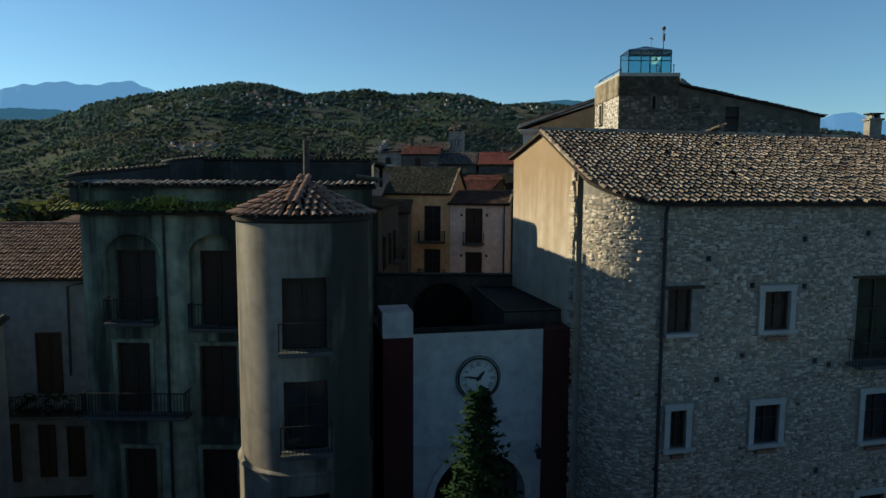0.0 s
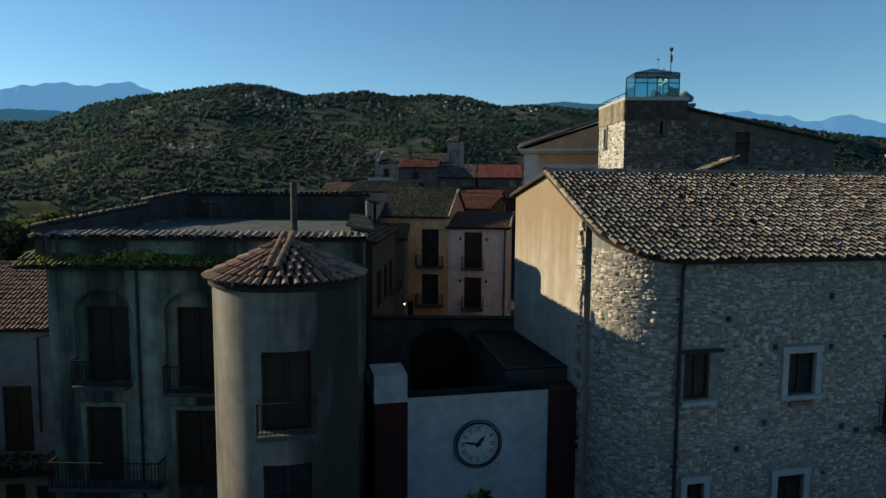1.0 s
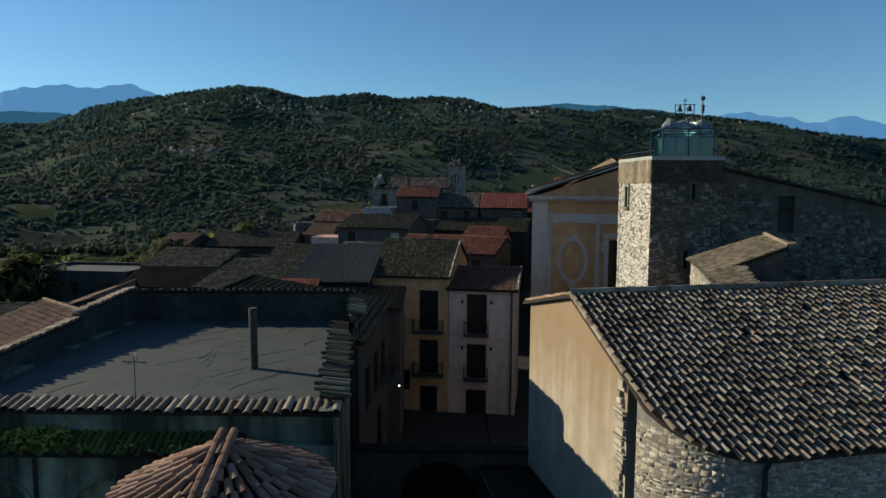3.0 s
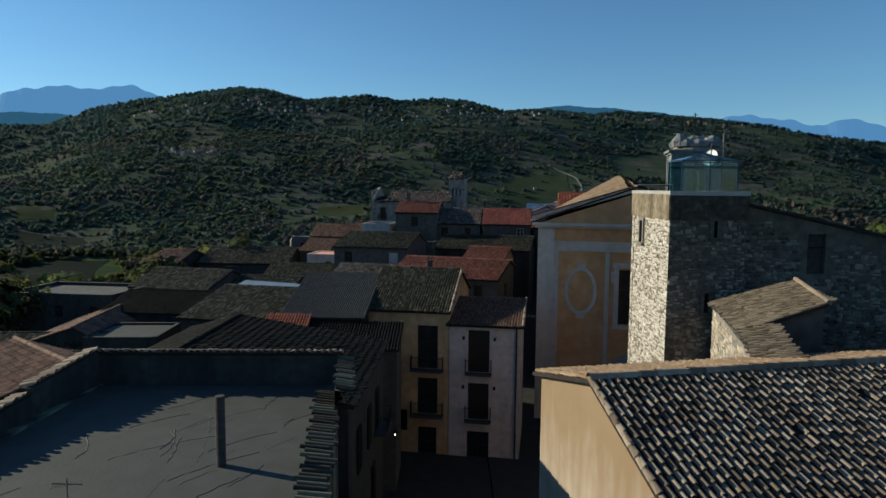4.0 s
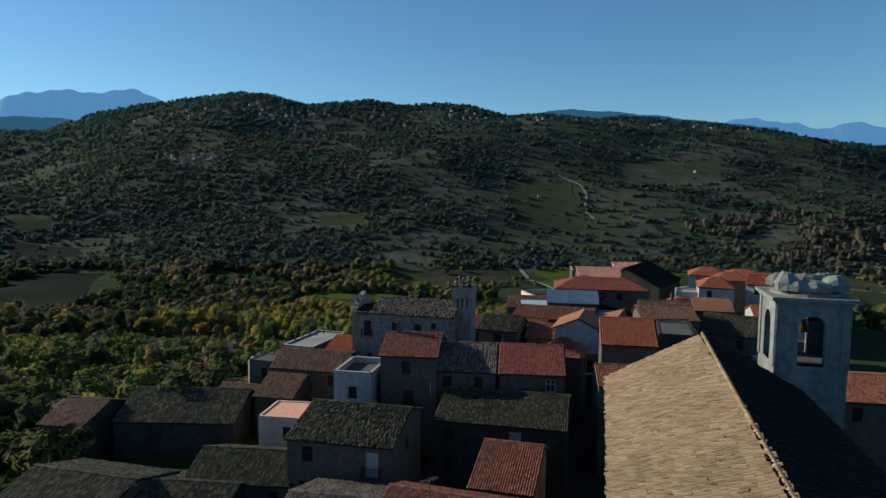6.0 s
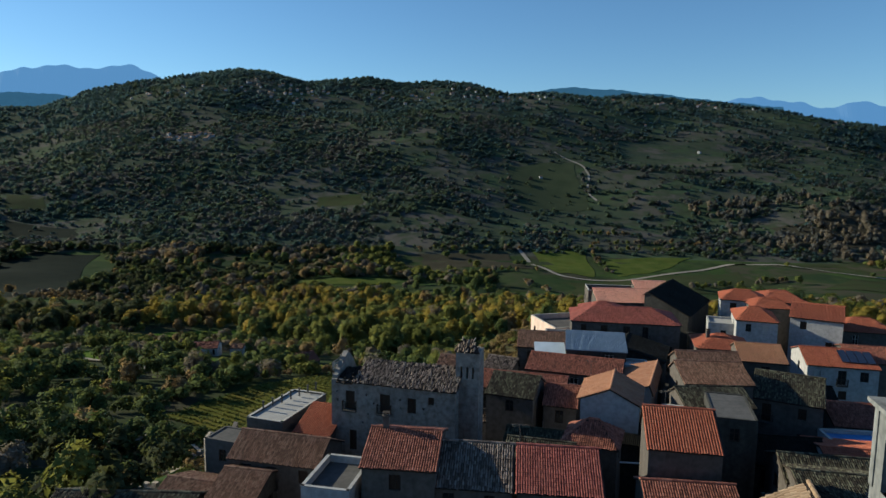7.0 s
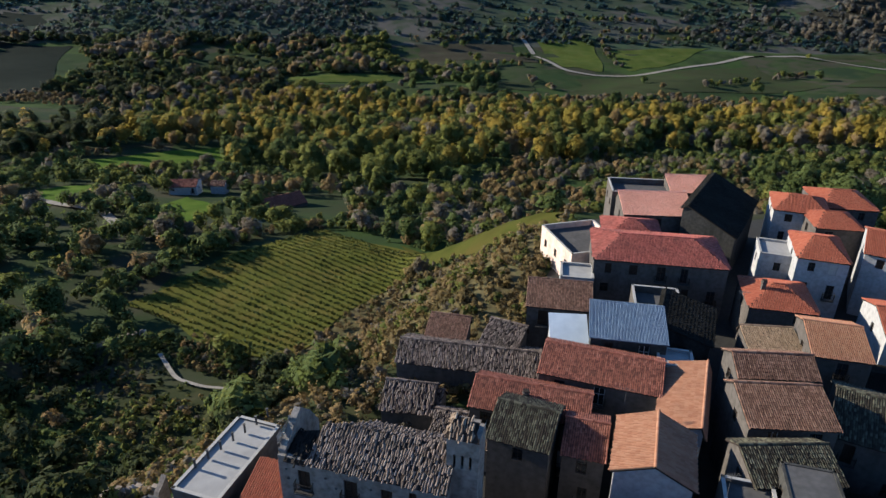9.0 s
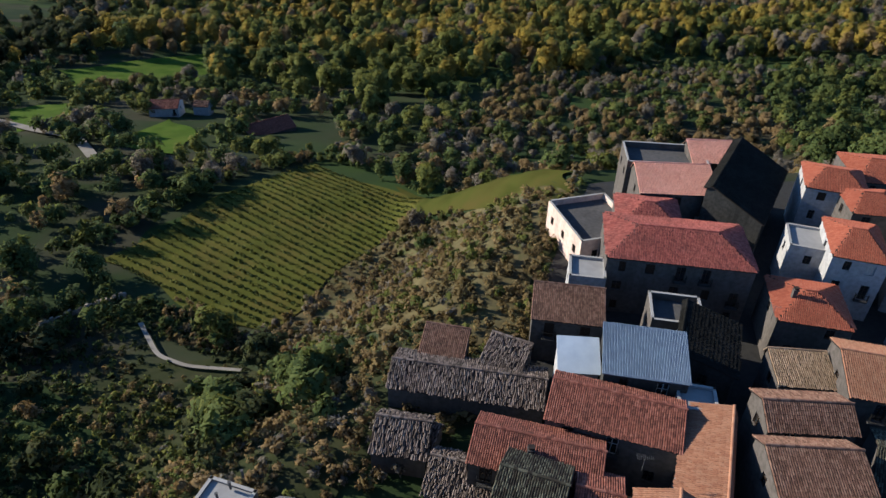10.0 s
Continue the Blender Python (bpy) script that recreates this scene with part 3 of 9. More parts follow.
def place(name, me, parent, m=None, label="", kind=""):
    """A part at a pose in the world, or with its mesh already in world metres."""
    ob = new(name, me)
    if parent is not None:
        ob.parent = parent
        up = Matrix.Translation(parent.location) if parent.type == "EMPTY" else parent.matrix_basis.copy()
        ob.matrix_parent_inverse = up.inverted()
    if m is not None:
        ob.matrix_basis = m
    return tagged(ob, label, "", "", kind)


def part(name, bag, mats, parent, label="", kind=""):
    return place(name, bag.mesh(name, mats if isinstance(mats, (list, tuple)) else [mats]), parent, None, label, kind)


def thing(name, bag, mats, label, category, group="", kind=""):
    ob = new(name, bag.mesh(name, mats if isinstance(mats, (list, tuple)) else [mats]))
    return tagged(ob, label, category, group, kind)


rng = np.random.default_rng(7)


def tiles(A, B, C, D, w=0.28, l=0.45, seg=4, bow=0.8, loose=1.0, gone=0.0, clip=None, fat=1.0, phase=0.3, step=0.045):
    """Half-round tiles on the slope A B (eave) C D (ridge): verts (n, k, 3) and the faces of one tile."""
    A, B, C, D = (np.array(p, dtype=float) for p in (A, B, C, D))
    a = (B - A) / np.linalg.norm(B - A)
    up = (C + D) / 2 - (A + B) / 2
    up = up - a * (up @ a)
    slope = np.linalg.norm(up)
    s = up / slope
    nrm = np.cross(a, s)
    rows = max(1, round(slope / l))
    l = slope / rows
    La = np.linalg.norm(B - A)
    dl, dr = (D - A) @ a, (C - B) @ a
    P, Q = [], []
    for j in range(rows):
        t = (j + 0.5) / rows
        xl, xr = dl * t, La + dr * t
        i0, i1 = math.ceil((xl + w * 0.35) / w - 0.5), math.floor((xr - w * 0.35) / w - 0.5)
        for i in range(i0, i1 + 1):
            P.append(((i + 0.5) * w, (j + phase * ((i * 0.618) % 1 - 0.5)) * l))
    if not P:
        return np.zeros((0, 2 * (seg + 1), 3)), None
    P = np.array(P)
    if clip is not None:
        P = P[np.array([clip(A + a * x + s * (y + l / 2)) for x, y in P], dtype=bool)]
    if gone:
        P = P[rng.random(len(P)) > gone]
    n = len(P)
    jx, jy, jr, jz = (rng.normal(0, q * loose, n) for q in (0.012, 0.03, 0.035, 0.008))
    ang = np.linspace(0, math.pi, seg + 1)
    cx, cz = -np.cos(ang), np.sin(ang) * bow
    verts = np.zeros((n, 2, seg + 1, 3))
    for e, (rad, yo, lift) in enumerate(((0.46 * w * fat, -0.05, step * fat * fat), (0.38 * w * fat, l * 1.12, 0.0))):
        x = P[:, 0, None] + jx[:, None] + cx[None] * rad + (jr[:, None] * (yo - l / 2))
        y = P[:, 1, None] + jy[:, None] + yo + 0 * x
        z = cz[None] * rad + lift + jz[:, None]
        verts[:, e] = A + x[..., None] * a + y[..., None] * s + z[..., None] * nrm
    faces = np.array([[i, i + 1, seg + 2 + i, seg + 1 + i] for i in range(seg)])
    return verts.reshape(n, 2 * (seg + 1), 3), faces


def tile_mesh(name, verts, faces, mats):
    n, k = verts.shape[:2]
    F = (faces[None] + (np.arange(n) * k)[:, None, None]).reshape(-1, 4)
    return arrays_mesh(name, verts.reshape(-1, 3), F, mats)


def caps(pts, r=0.14, l=0.4, m=0, bag=None):
    """A row of ridge tiles along a line, as half-round pieces."""
    bag = bag or Bag()
    p, q = Vector(pts[0]), Vector(pts[1])
    d = q - p
    n = max(1, round(d.length / l))
    side = d.cross(Vector((0, 0, 1))).normalized()
    up = side.cross(d).normalized()
    for i in range(n):
        a, b = p + d * (i / n), p + d * ((i + 1.1) / n)
        ra, rb = r * random.uniform(0.95, 1.1), r * 0.85
        pa = [a + side * math.cos(t) * ra + up * math.sin(t) * ra for t in np.linspace(0, math.pi, 6)]
        pb = [b + side * math.cos(t) * rb + up * math.sin(t) * rb for t in np.linspace(0, math.pi, 6)]
        k = len(bag.v)
        bag.v += [tuple(v) for v in pa + pb]
        for j in range(5):
            bag.f.append((k + j, k + j + 1, k + 7 + j, k + 6 + j))
            bag.m.append(m)
    return bag


def slope_part(parent, A, B, C, D, mt, w=0.2, l=0.42, label="", seg=3, loose=1.0, gone=0.0, thick=0.12, name="roof"):
    """One roof slope: a slab of under-tiles, and the cover tiles joined on it as a part."""
    b = Bag()
    A, B, C, D = (Vector(p) for p in (A, B, C, D))
    nrm = (B - A).cross(D - A).normalized()
    pts = [A, B, C, D] if (C - D).length > 0.05 else [A, B, C]
    twist = 0.0 if len(pts) < 4 else (C - (B + D - A)).dot(nrm)
    if abs(twist) > 0.08:
        for k in range(8):
            f0, f1 = k / 8, (k + 1) / 8
            b.solid((A.lerp(B, f0), A.lerp(B, f1), D.lerp(C, f1), D.lerp(C, f0)), -nrm * thick)
    else:
        b.solid(pts, -nrm * thick)
    ob = part(name, b, ["pan"] if not mt.startswith(("metal", "sheet", "slab", "solar")) else [mt], parent, label)
    if mt.startswith(("sheet", "slab", "solar")):
        return ob
    if mt.startswith("metal"):
        L = (B - A).length
        n = int(L / 0.15)
        bb = Bag()
        for i in range(n):
            f0, f1 = (i + 0.2) / n, (i + 0.7) / n
            q = [A.lerp(B, f0), A.lerp(B, f1), D.lerp(C, f1), D.lerp(C, f0)]
            m0, m1 = (q[0] + q[1]) / 2 + nrm * 0.04, (q[2] + q[3]) / 2 + nrm * 0.04
            bb.poly((q[0] + nrm * 0.004, m0, m1, q[3] + nrm * 0.004))
            bb.poly((m0, q[1] + nrm * 0.004, q[2] + nrm * 0.004, m1))
        part("corrugation", bb, mt, ob, "", "stuff")
        return ob
    even = 0.4 if mt in ("tile_red", "tile_bright", "tile_orange", "tile_brown", "tile_pink", "tile_scarlet") else 1.0
    v, f = tiles(A, B, C, D, w, l, seg, 0.95, loose * even, gone)
    if len(v) and abs(twist) > 0.08:
        # follow the twist of the slope
        a_, u_ = np.array((B - A).normalized()), np.array(((C + D) / 2 - (A + B) / 2))
        u_ = u_ - a_ * (u_ @ a_)
        q = v - np.array(A)
        x, y = q @ a_ / (B - A).length, q @ u_ / (u_ @ u_)
        An, Bn, Cn, Dn = (np.array(p) for p in (A, B, C, D))
        x, y = x[..., None], y[..., None]
        flat_n = np.cross(a_, u_ / np.linalg.norm(u_))
        surf = An * (1 - x) * (1 - y) + Bn * x * (1 - y) + Cn * x * y + Dn * (1 - x) * y
        base_p = An + a_ * x * (B - A).length + u_ * y
        v = v + flat_n * ((surf - base_p) @ flat_n)[..., None]
    if len(v):
        place("tile_cover", tile_mesh("tile_cover", v, f, [mt]), ob, None, "", "stuff")
    return ob


def wall_bag(bag, p0, p1, z0, z1, holes=(), depth=0.3, m=0, peak=None, back=True):
    """An upright wall from p0 to p1 (outside to the right of the way), with openings (u0, u1, za, zb) cut through it."""
    p0, p1 = Vector((p0[0], p0[1], 0)), Vector((p1[0], p1[1], 0))
    d = p1 - p0
    L = d.length
    d.normalize()
    out = Vector((d.y, -d.x, 0))
    us = sorted({0.0, L, *[min(max(h[k], 0), L) for h in holes for k in (0, 1)]})
    zs = sorted({z0, z1, *[min(max(h[k], z0), z1) for h in holes for k in (2, 3)]})

    def P(u, z, dep=0.0):
        return p0 + d * u - out * dep + Vector((0, 0, z))

    for i in range(len(us) - 1):
        for j in range(len(zs) - 1):
            um, zm = (us[i] + us[i + 1]) / 2, (zs[j] + zs[j + 1]) / 2
            if any(h[0] < um < h[1] and h[2] < zm < h[3] for h in holes):
                continue
            bag.poly((P(us[i], zs[j]), P(us[i + 1], zs[j]), P(us[i + 1], zs[j + 1]), P(us[i], zs[j + 1])), m)
            if back:
                bag.poly((P(us[i + 1], zs[j], depth), P(us[i], zs[j], depth), P(us[i], zs[j + 1], depth), P(us[i + 1], zs[j + 1], depth)), m)
    for a, b, za, zb in [h[:4] for h in holes]:
        for q in (((a, za), (b, za)), ((b, za), (b, zb)), ((b, zb), (a, zb)), ((a, zb), (a, za))):
            (u, z), (u2, z2) = q
            bag.poly((P(u, z), P(u, z, depth), P(u2, z2, depth), P(u2, z2)), m)
    if peak:
        bag.solid((P(0, z1), P(L, z1), P(peak[0], peak[1])), -out * depth, m)
    bag.poly((P(0, z1), P(L, z1), P(L, z1, depth), P(0, z1, depth)), m)
    return P, d, out


_cache = {}


def cached(key, make):
    if key not in _cache:
        _cache[key] = make()
    return _cache[key]


def opening(parent, at, ang, w, h, kind="window", frame_mat="wood"):
    """What fills an opening: at is the middle of its foot on the wall's face, ang the wall's direction."""
    key = (kind, round(w, 2), round(h, 2), frame_mat)

    def frame_mesh():
        b = Bag()
        y = 0.16
        t = 0.07
        b.box((-w / 2 + t / 2, y, h / 2), (t, 0.08, h))
        b.box((w / 2 - t / 2, y, h / 2), (t, 0.08, h))
        b.box((0, y, h - t / 2), (w - 2 * t, 0.08, t))
        b.box((0, y, t / 2), (w - 2 * t, 0.08, t))
        if w > 0.6:
            b.box((0, y, h / 2), (t, 0.07, h - 2 * t))
        if kind == "window" and h > 1.2:
            b.box((0, y + 0.002, h * 0.62), (w - 2 * t, 0.05, 0.05))
        return b.mesh(kind, [frame_mat])

    def pane_mesh():
        b = Bag()
        b.box((0, 0.2, h / 2), (w - 0.04, 0.02, h - 0.04))
        return b.mesh("pane", ["glass_dark" if kind == "window" else frame_mat])

    m = Matrix.Translation(at) @ Euler((0, 0, ang)).to_matrix().to_4x4()
    ob = place("window" if kind == "window" else "door", cached(("f",) + key, frame_mesh), parent, m)
    pn = new("pane" if kind == "window" else "door_leaf", cached(("p",) + key, pane_mesh))
    pn.parent = ob
    if kind in ("door", "shutter"):
        n = 5 if kind == "shutter" else 2
        hh = (h - 0.3) / n

        def panel_mesh():
            b = Bag()
            b.box((0, 0, 0), (w / 2 - 0.2, 0.05, hh - 0.12))
            return b.mesh("panel", [frame_mat])

        for sd in (-1, 1):
            for k in range(n):
                pl = new("panel", cached(("b",) + key, panel_mesh))
                pl.matrix_world = Matrix.Translation((sd * w / 4, 0.19, 0.15 + hh * (k + 0.5)))
                pl.parent = ob
    return ob


def surround(parent, at, ang, w, h, t=0.22, mt="stone_frame", sill=True):
    def mk():
        b = Bag()
        b.box((-w / 2 - t / 2, -0.02, h / 2), (t, 0.12, h + 0.004))
        b.box((w / 2 + t / 2, -0.02, h / 2), (t, 0.12, h + 0.004))
        b.box((0, -0.025, h + t / 2), (w + 2 * t + 0.06, 0.13, t))
        if sill:
            b.box((0, -0.06, -0.07), (w + 2 * t + 0.16, 0.26, 0.14))
        return b.mesh("surround", [mt])
    m = Matrix.Translation(at) @ Euler((0, 0, ang)).to_matrix().to_4x4()
    return place("surround", cached(("s", round(w, 2), round(h, 2), mt, sill), mk), parent, m)


def balcony(parent, at, ang, w, dep=0.7, h=0.95, slab="concrete"):
    """A slab on the wall with an iron railing."""
    def mk_slab():
        b = Bag()
        b.box((0, -dep / 2, -0.07), (w, dep, 0.12))
        b.box((0, -dep / 2, -0.15), (w - 0.16, dep - 0.1, 0.05))
        return b.mesh("balcony", [slab])

    def mk_rail():
        b = Bag()
        for s in (-1, 1):
            b.box((s * (w / 2 - 0.03), -dep / 2, h), (0.04, dep, 0.035))
        b.box((0, -dep + 0.04, h), (w, 0.045, 0.035))
        b.box((0, -dep + 0.04, 0.08), (w, 0.03, 0.025))
        for s in (-1, 1):
            b.box((s * (w / 2 - 0.03), -dep + 0.04, h / 2), (0.03, 0.03, h))
        return b.mesh("railing", ["iron"])

    def mk_bar():
        b = Bag()
        b.box((0, 0, h / 2), (0.022, 0.022, h))
        return b.mesh("baluster", ["iron"])
    m = Matrix.Translation(at) @ Euler((0, 0, ang)).to_matrix().to_4x4()
    ob = place("balcony", cached(("bs", round(w, 2), dep, slab), mk_slab), parent, m)
    rail = place("railing", cached(("br", round(w, 2), dep), mk_rail), parent, m)
    n = max(6, int(w / 0.13))
    spots = [(-w / 2 + 0.03 + (w - 0.06) * i / n, -dep + 0.04) for i in range(1, n)]
    spots += [(q * (w / 2 - 0.03), -dep + 0.04 + (dep - 0.04) * i / 5) for q in (-1, 1) for i in range(1, 5)]
    for x, y in spots:
        bar = new("baluster", cached(("bb", h), mk_bar))
        bar.parent = rail
        bar.location = (x, y, 0)
    return ob


def chimney(parent, x, y, z0, z1, s=0.5, mt="plaster_beige"):
    b = Bag()
    b.box((x, y, (z0 + z1) / 2), (s, s * 0.8, z1 - z0))
    b.box((x, y, z1 + 0.05), (s + 0.16, s * 0.8 + 0.16, 0.1))
    for dx in (-1, 1):
        b.box((x + dx * s * 0.3, y, z1 + 0.2), (0.09, s * 0.7, 0.22))
    b.box((x, y, z1 + 0.34), (s + 0.1, s * 0.8 + 0.1, 0.07), m=1)
    return part("chimney", b, [mt, "pan"], parent)


def antenna(x, y, z, h=2.2, ang=0.3, sc=1.0):
    b = Bag()
    b.tube([(x, y, z), (x, y, z + h)], 0.02 * sc + 0.004, 6)
    c, s = math.cos(ang), math.sin(ang)
    b.tube([(x - c * 0.7 * sc, y - s * 0.7 * sc, z + h - 0.1), (x + c * 0.7 * sc, y + s * 0.7 * sc, z + h - 0.2)], 0.015, 5)
    for k in range(-4, 5):
        px, py = x + c * 0.16 * k * sc, y + s * 0.16 * k * sc
        q = (0.28 - 0.02 * k) * sc
        b.tube([(px - s * q, py + c * q, z + h - 0.15), (px + s * q, py - c * q, z + h - 0.15)], 0.012, 4)
    return thing("tv_antenna", b, "concrete", "thin metal television aerial on a roof pole", "antenna", "roof aerials")


def house(label, ex, ey, ang, L, run, ze, zr, g, roof="tile_old", wall="plaster_beige", back=None, zb=None, wins=True, chim=(), seed=0, gone=0.0, loose=1.0, hip=0.0, over=0.3, w=0.2, name="house", lift=0.0):
    """A house with a pitched roof. (ex, ey): middle of its front eave; ang: the eave's direction; the ridge lies run behind the eave,
    and the back eave back behind the ridge (0: one slope)."""
    rr = random.Random(seed * 31 + int(ex * 10))
    a = radians(ang)
    u, n = Vector((math.cos(a), math.sin(a), 0)), Vector((-math.sin(a), math.cos(a), 0))
    back = run if back is None else back
    zb = ze if zb is None else zb
    E = Vector((ex, ey, 0))
    root = base(name, (ex + n.x * run / 2, ey + n.y * run / 2, g), label, "house", "village houses")

    def P(x, y, z):
        return E + u * x + n * y + Vector((0, 0, z))

    h2 = L / 2
    depth = run + back
    hl = hip if hip > 0 else 0.0
    A, B, C, D = P(-h2, 0, ze), P(h2, 0, ze), P(h2 - hl, run, zr), P(-h2 + (hl if hip > 0 and hip < 50 else 0) * (1 if hip > 0 else 0), run, zr)
    slope_part(root, A, B, C, D, roof, w=w, gone=gone, loose=loose)
    if back > 0.05:
        slope_part(root, P(h2, depth, zb), P(-h2, depth, zb), D, C, roof, w=w, gone=gone, loose=loose)
        if hip > 0:
            slope_part(root, P(h2, 0, ze), P(h2, depth, zb), C, C, roof, w=w)
            slope_part(root, P(-h2, depth, zb), P(-h2, 0, ze), D, D, roof, w=w)
        if not roof.startswith(("metal", "sheet", "slab")):
            part("ridge", caps((D + Vector((0, 0, 0.03)), C + Vector((0, 0, 0.03))), 0.15), roof, root, "", "stuff")
    # walls stand inside the eaves
    x0, x1, y0, y1 = -h2 + over * 0.6, h2 - over * 0.6, over, depth - (over if back > 0.05 else 0.1)
    zf, zbk = ze - 0.14 + (zr - ze) * over / run, (zb - 0.14 + (zr - zb) * over / back) if back > 0.05 else zr - 0.16
    c0, c1, c2, c3 = P(x0, y0, 0), P(x1, y0, 0), P(x1, y1, 0), P(x0, y1, 0)
    Lw = x1 - x0
    holes, doors = [], []
    if wins:
        cols = max(1, int(Lw / 3.0))
        top = zf - 0.5
        row = 0
        while top - 1.5 > g + 0.3 and row < 3:
            for c in range(cols):
                if rr.random() < 0.18:
                    continue
                uu = Lw * (c + 0.5) / cols + rr.uniform(-0.3, 0.3)
                ww = rr.choice((0.85, 0.95, 1.1))
                hh = rr.choice((1.3, 1.45, 2.1))
                if top - hh < g + 0.2:
                    hh = 1.3
                holes.append((uu - ww / 2, uu + ww / 2, top - hh, top))
            top -= 3.0
            row += 1
    b = Bag()
    Pf, d, out = wall_bag(b, c0, c1, g, zf, holes, 0.3)
    part("wall", b, wall, root)
    for h in holes:
        uc = (h[0] + h[1]) / 2
        kd = "shutter" if rr.random() < 0.35 else "window"
        opening(root, Pf(uc, h[2]), a, h[1] - h[0], h[3] - h[2], kd, "wood" if rr.random() < 0.8 else "frame_white")
        if h[3] - h[2] > 2:
            balcony(root, Pf(uc, h[2]), a, 1.5, 0.5)
    mid = run - over
    for p, q, sgn in ((c1, c2, 1), (c3, c0, -1)):
        b = Bag()
        Ls = (q - p).length
        lo, hi = (zf, zbk) if sgn > 0 else (zbk, zf)
        pk = mid if sgn > 0 else Ls - mid
        hs = []
        if wins and Ls > 3 and lo - g > 3.2:
            uu = Ls * 0.5
            hs.append((uu - 0.45, uu + 0.45, min(lo, hi) - 2.0, min(lo, hi) - 0.7))
        zl = min(lo, hi)
        Pw, d2, out2 = wall_bag(b, p, q, g, zl, hs, 0.3)
        if hip <= 0:
            top = [Pw(0, zl), Pw(Ls, zl)]
            if hi > zl + 0.01:
                top.append(Pw(Ls, hi))
            if back > 0.05:
                top.append(Pw(pk, zr - 0.14))
            if lo > zl + 0.01:
                top.append(Pw(0, lo))
            if len(top) > 2:
                b.solid(top, -out2 * 0.3)
        part("wall", b, wall, root)
        for h in hs:
            opening(root, Pw((h[0] + h[1]) / 2, h[2]), math.atan2(d2.y, d2.x), 0.9, 1.3)
    b = Bag()
    wall_bag(b, c2, c3, g, zbk, (), 0.3)
    part("wall", b, wall, root)
    for cx, cy, ch in chim:
        p = P(cx, cy, 0)
        zz = ze + (zr - ze) * cy / run if cy <= run else zr - (zr - zb) * (cy - run) / max(back, 0.1)
        chimney(root, p.x, p.y, zz - 0.2, zz + ch)
    return root


def flat_house(label, cx, cy, ang, W, Dp, zt, g, wall="plaster_beige", top="slab_white", par=0.5, seed=0, name="house", edge=None, wins=True):
    """A house under a flat terrace with a parapet."""
    a = radians(ang)
    rr = random.Random(seed + int(cx * 7))
    u, n = Vector((math.cos(a), math.sin(a), 0)), Vector((-math.sin(a), math.cos(a), 0))
    root = base(name, (cx, cy, g), label, "house", "village houses")

    def P(x, y, z=0.0):
        return Vector((cx, cy, z)) + u * x + n * y
    q = [P(-W / 2, -Dp / 2), P(W / 2, -Dp / 2), P(W / 2, Dp / 2), P(-W / 2, Dp / 2)]
    for i in range(4):
        b = Bag()
        p, r = q[i], q[(i + 1) % 4]
        L = (r - p).length
        hs = []
        if wins and i in (0, 1, 3) and zt - g > 3 and L > 2.5:
            k = max(1, int(L / 3.2))
            for c in range(k):
                uu = L * (c + 0.5) / k
                hs.append((uu - 0.45, uu + 0.45, zt - 2.2, zt - 0.9))
        Pw, d, out = wall_bag(b, p, r, g, zt + par, hs, 0.22)
        part("wall", b, wall, root)
        for h in hs:
            opening(root, Pw((h[0] + h[1]) / 2, h[2]), math.atan2(d.y, d.x), 0.9, 1.3)
        if par > 0.1:
            b = Bag()
            mid = (p + r) / 2 - out * 0.11
            b.box((mid.x, mid.y, zt + par + 0.03), (L + 0.06, 0.3, 0.06), math.atan2(d.y, d.x))
            part("coping", b, edge or "stone_frame", root)
    b = Bag()
    b.solid([p + Vector((0, 0, zt)) - (p - Vector((cx, cy, 0))).normalized() * 0.15 for p in q], (0, 0, -0.2))
    part("terrace", b, top, root)
    return root

# ---- ground: the town's hill, the valley and the hills beyond ----
def wobble(x, y, s, k=0.0):
    """A cheap smooth relief between -1 and 1 with features about s metres wide."""
    x, y = x / s, y / s
    return (np.sin(x * 1.7 + 1.3 * np.sin(y * 1.1 + k) + k) + np.sin(y * 1.9 + 1.7 * np.sin(x * 0.8 - k) + 2 * k) + np.sin((x + y) * 1.3 + 2.1 + k) * 0.7) / 2.7


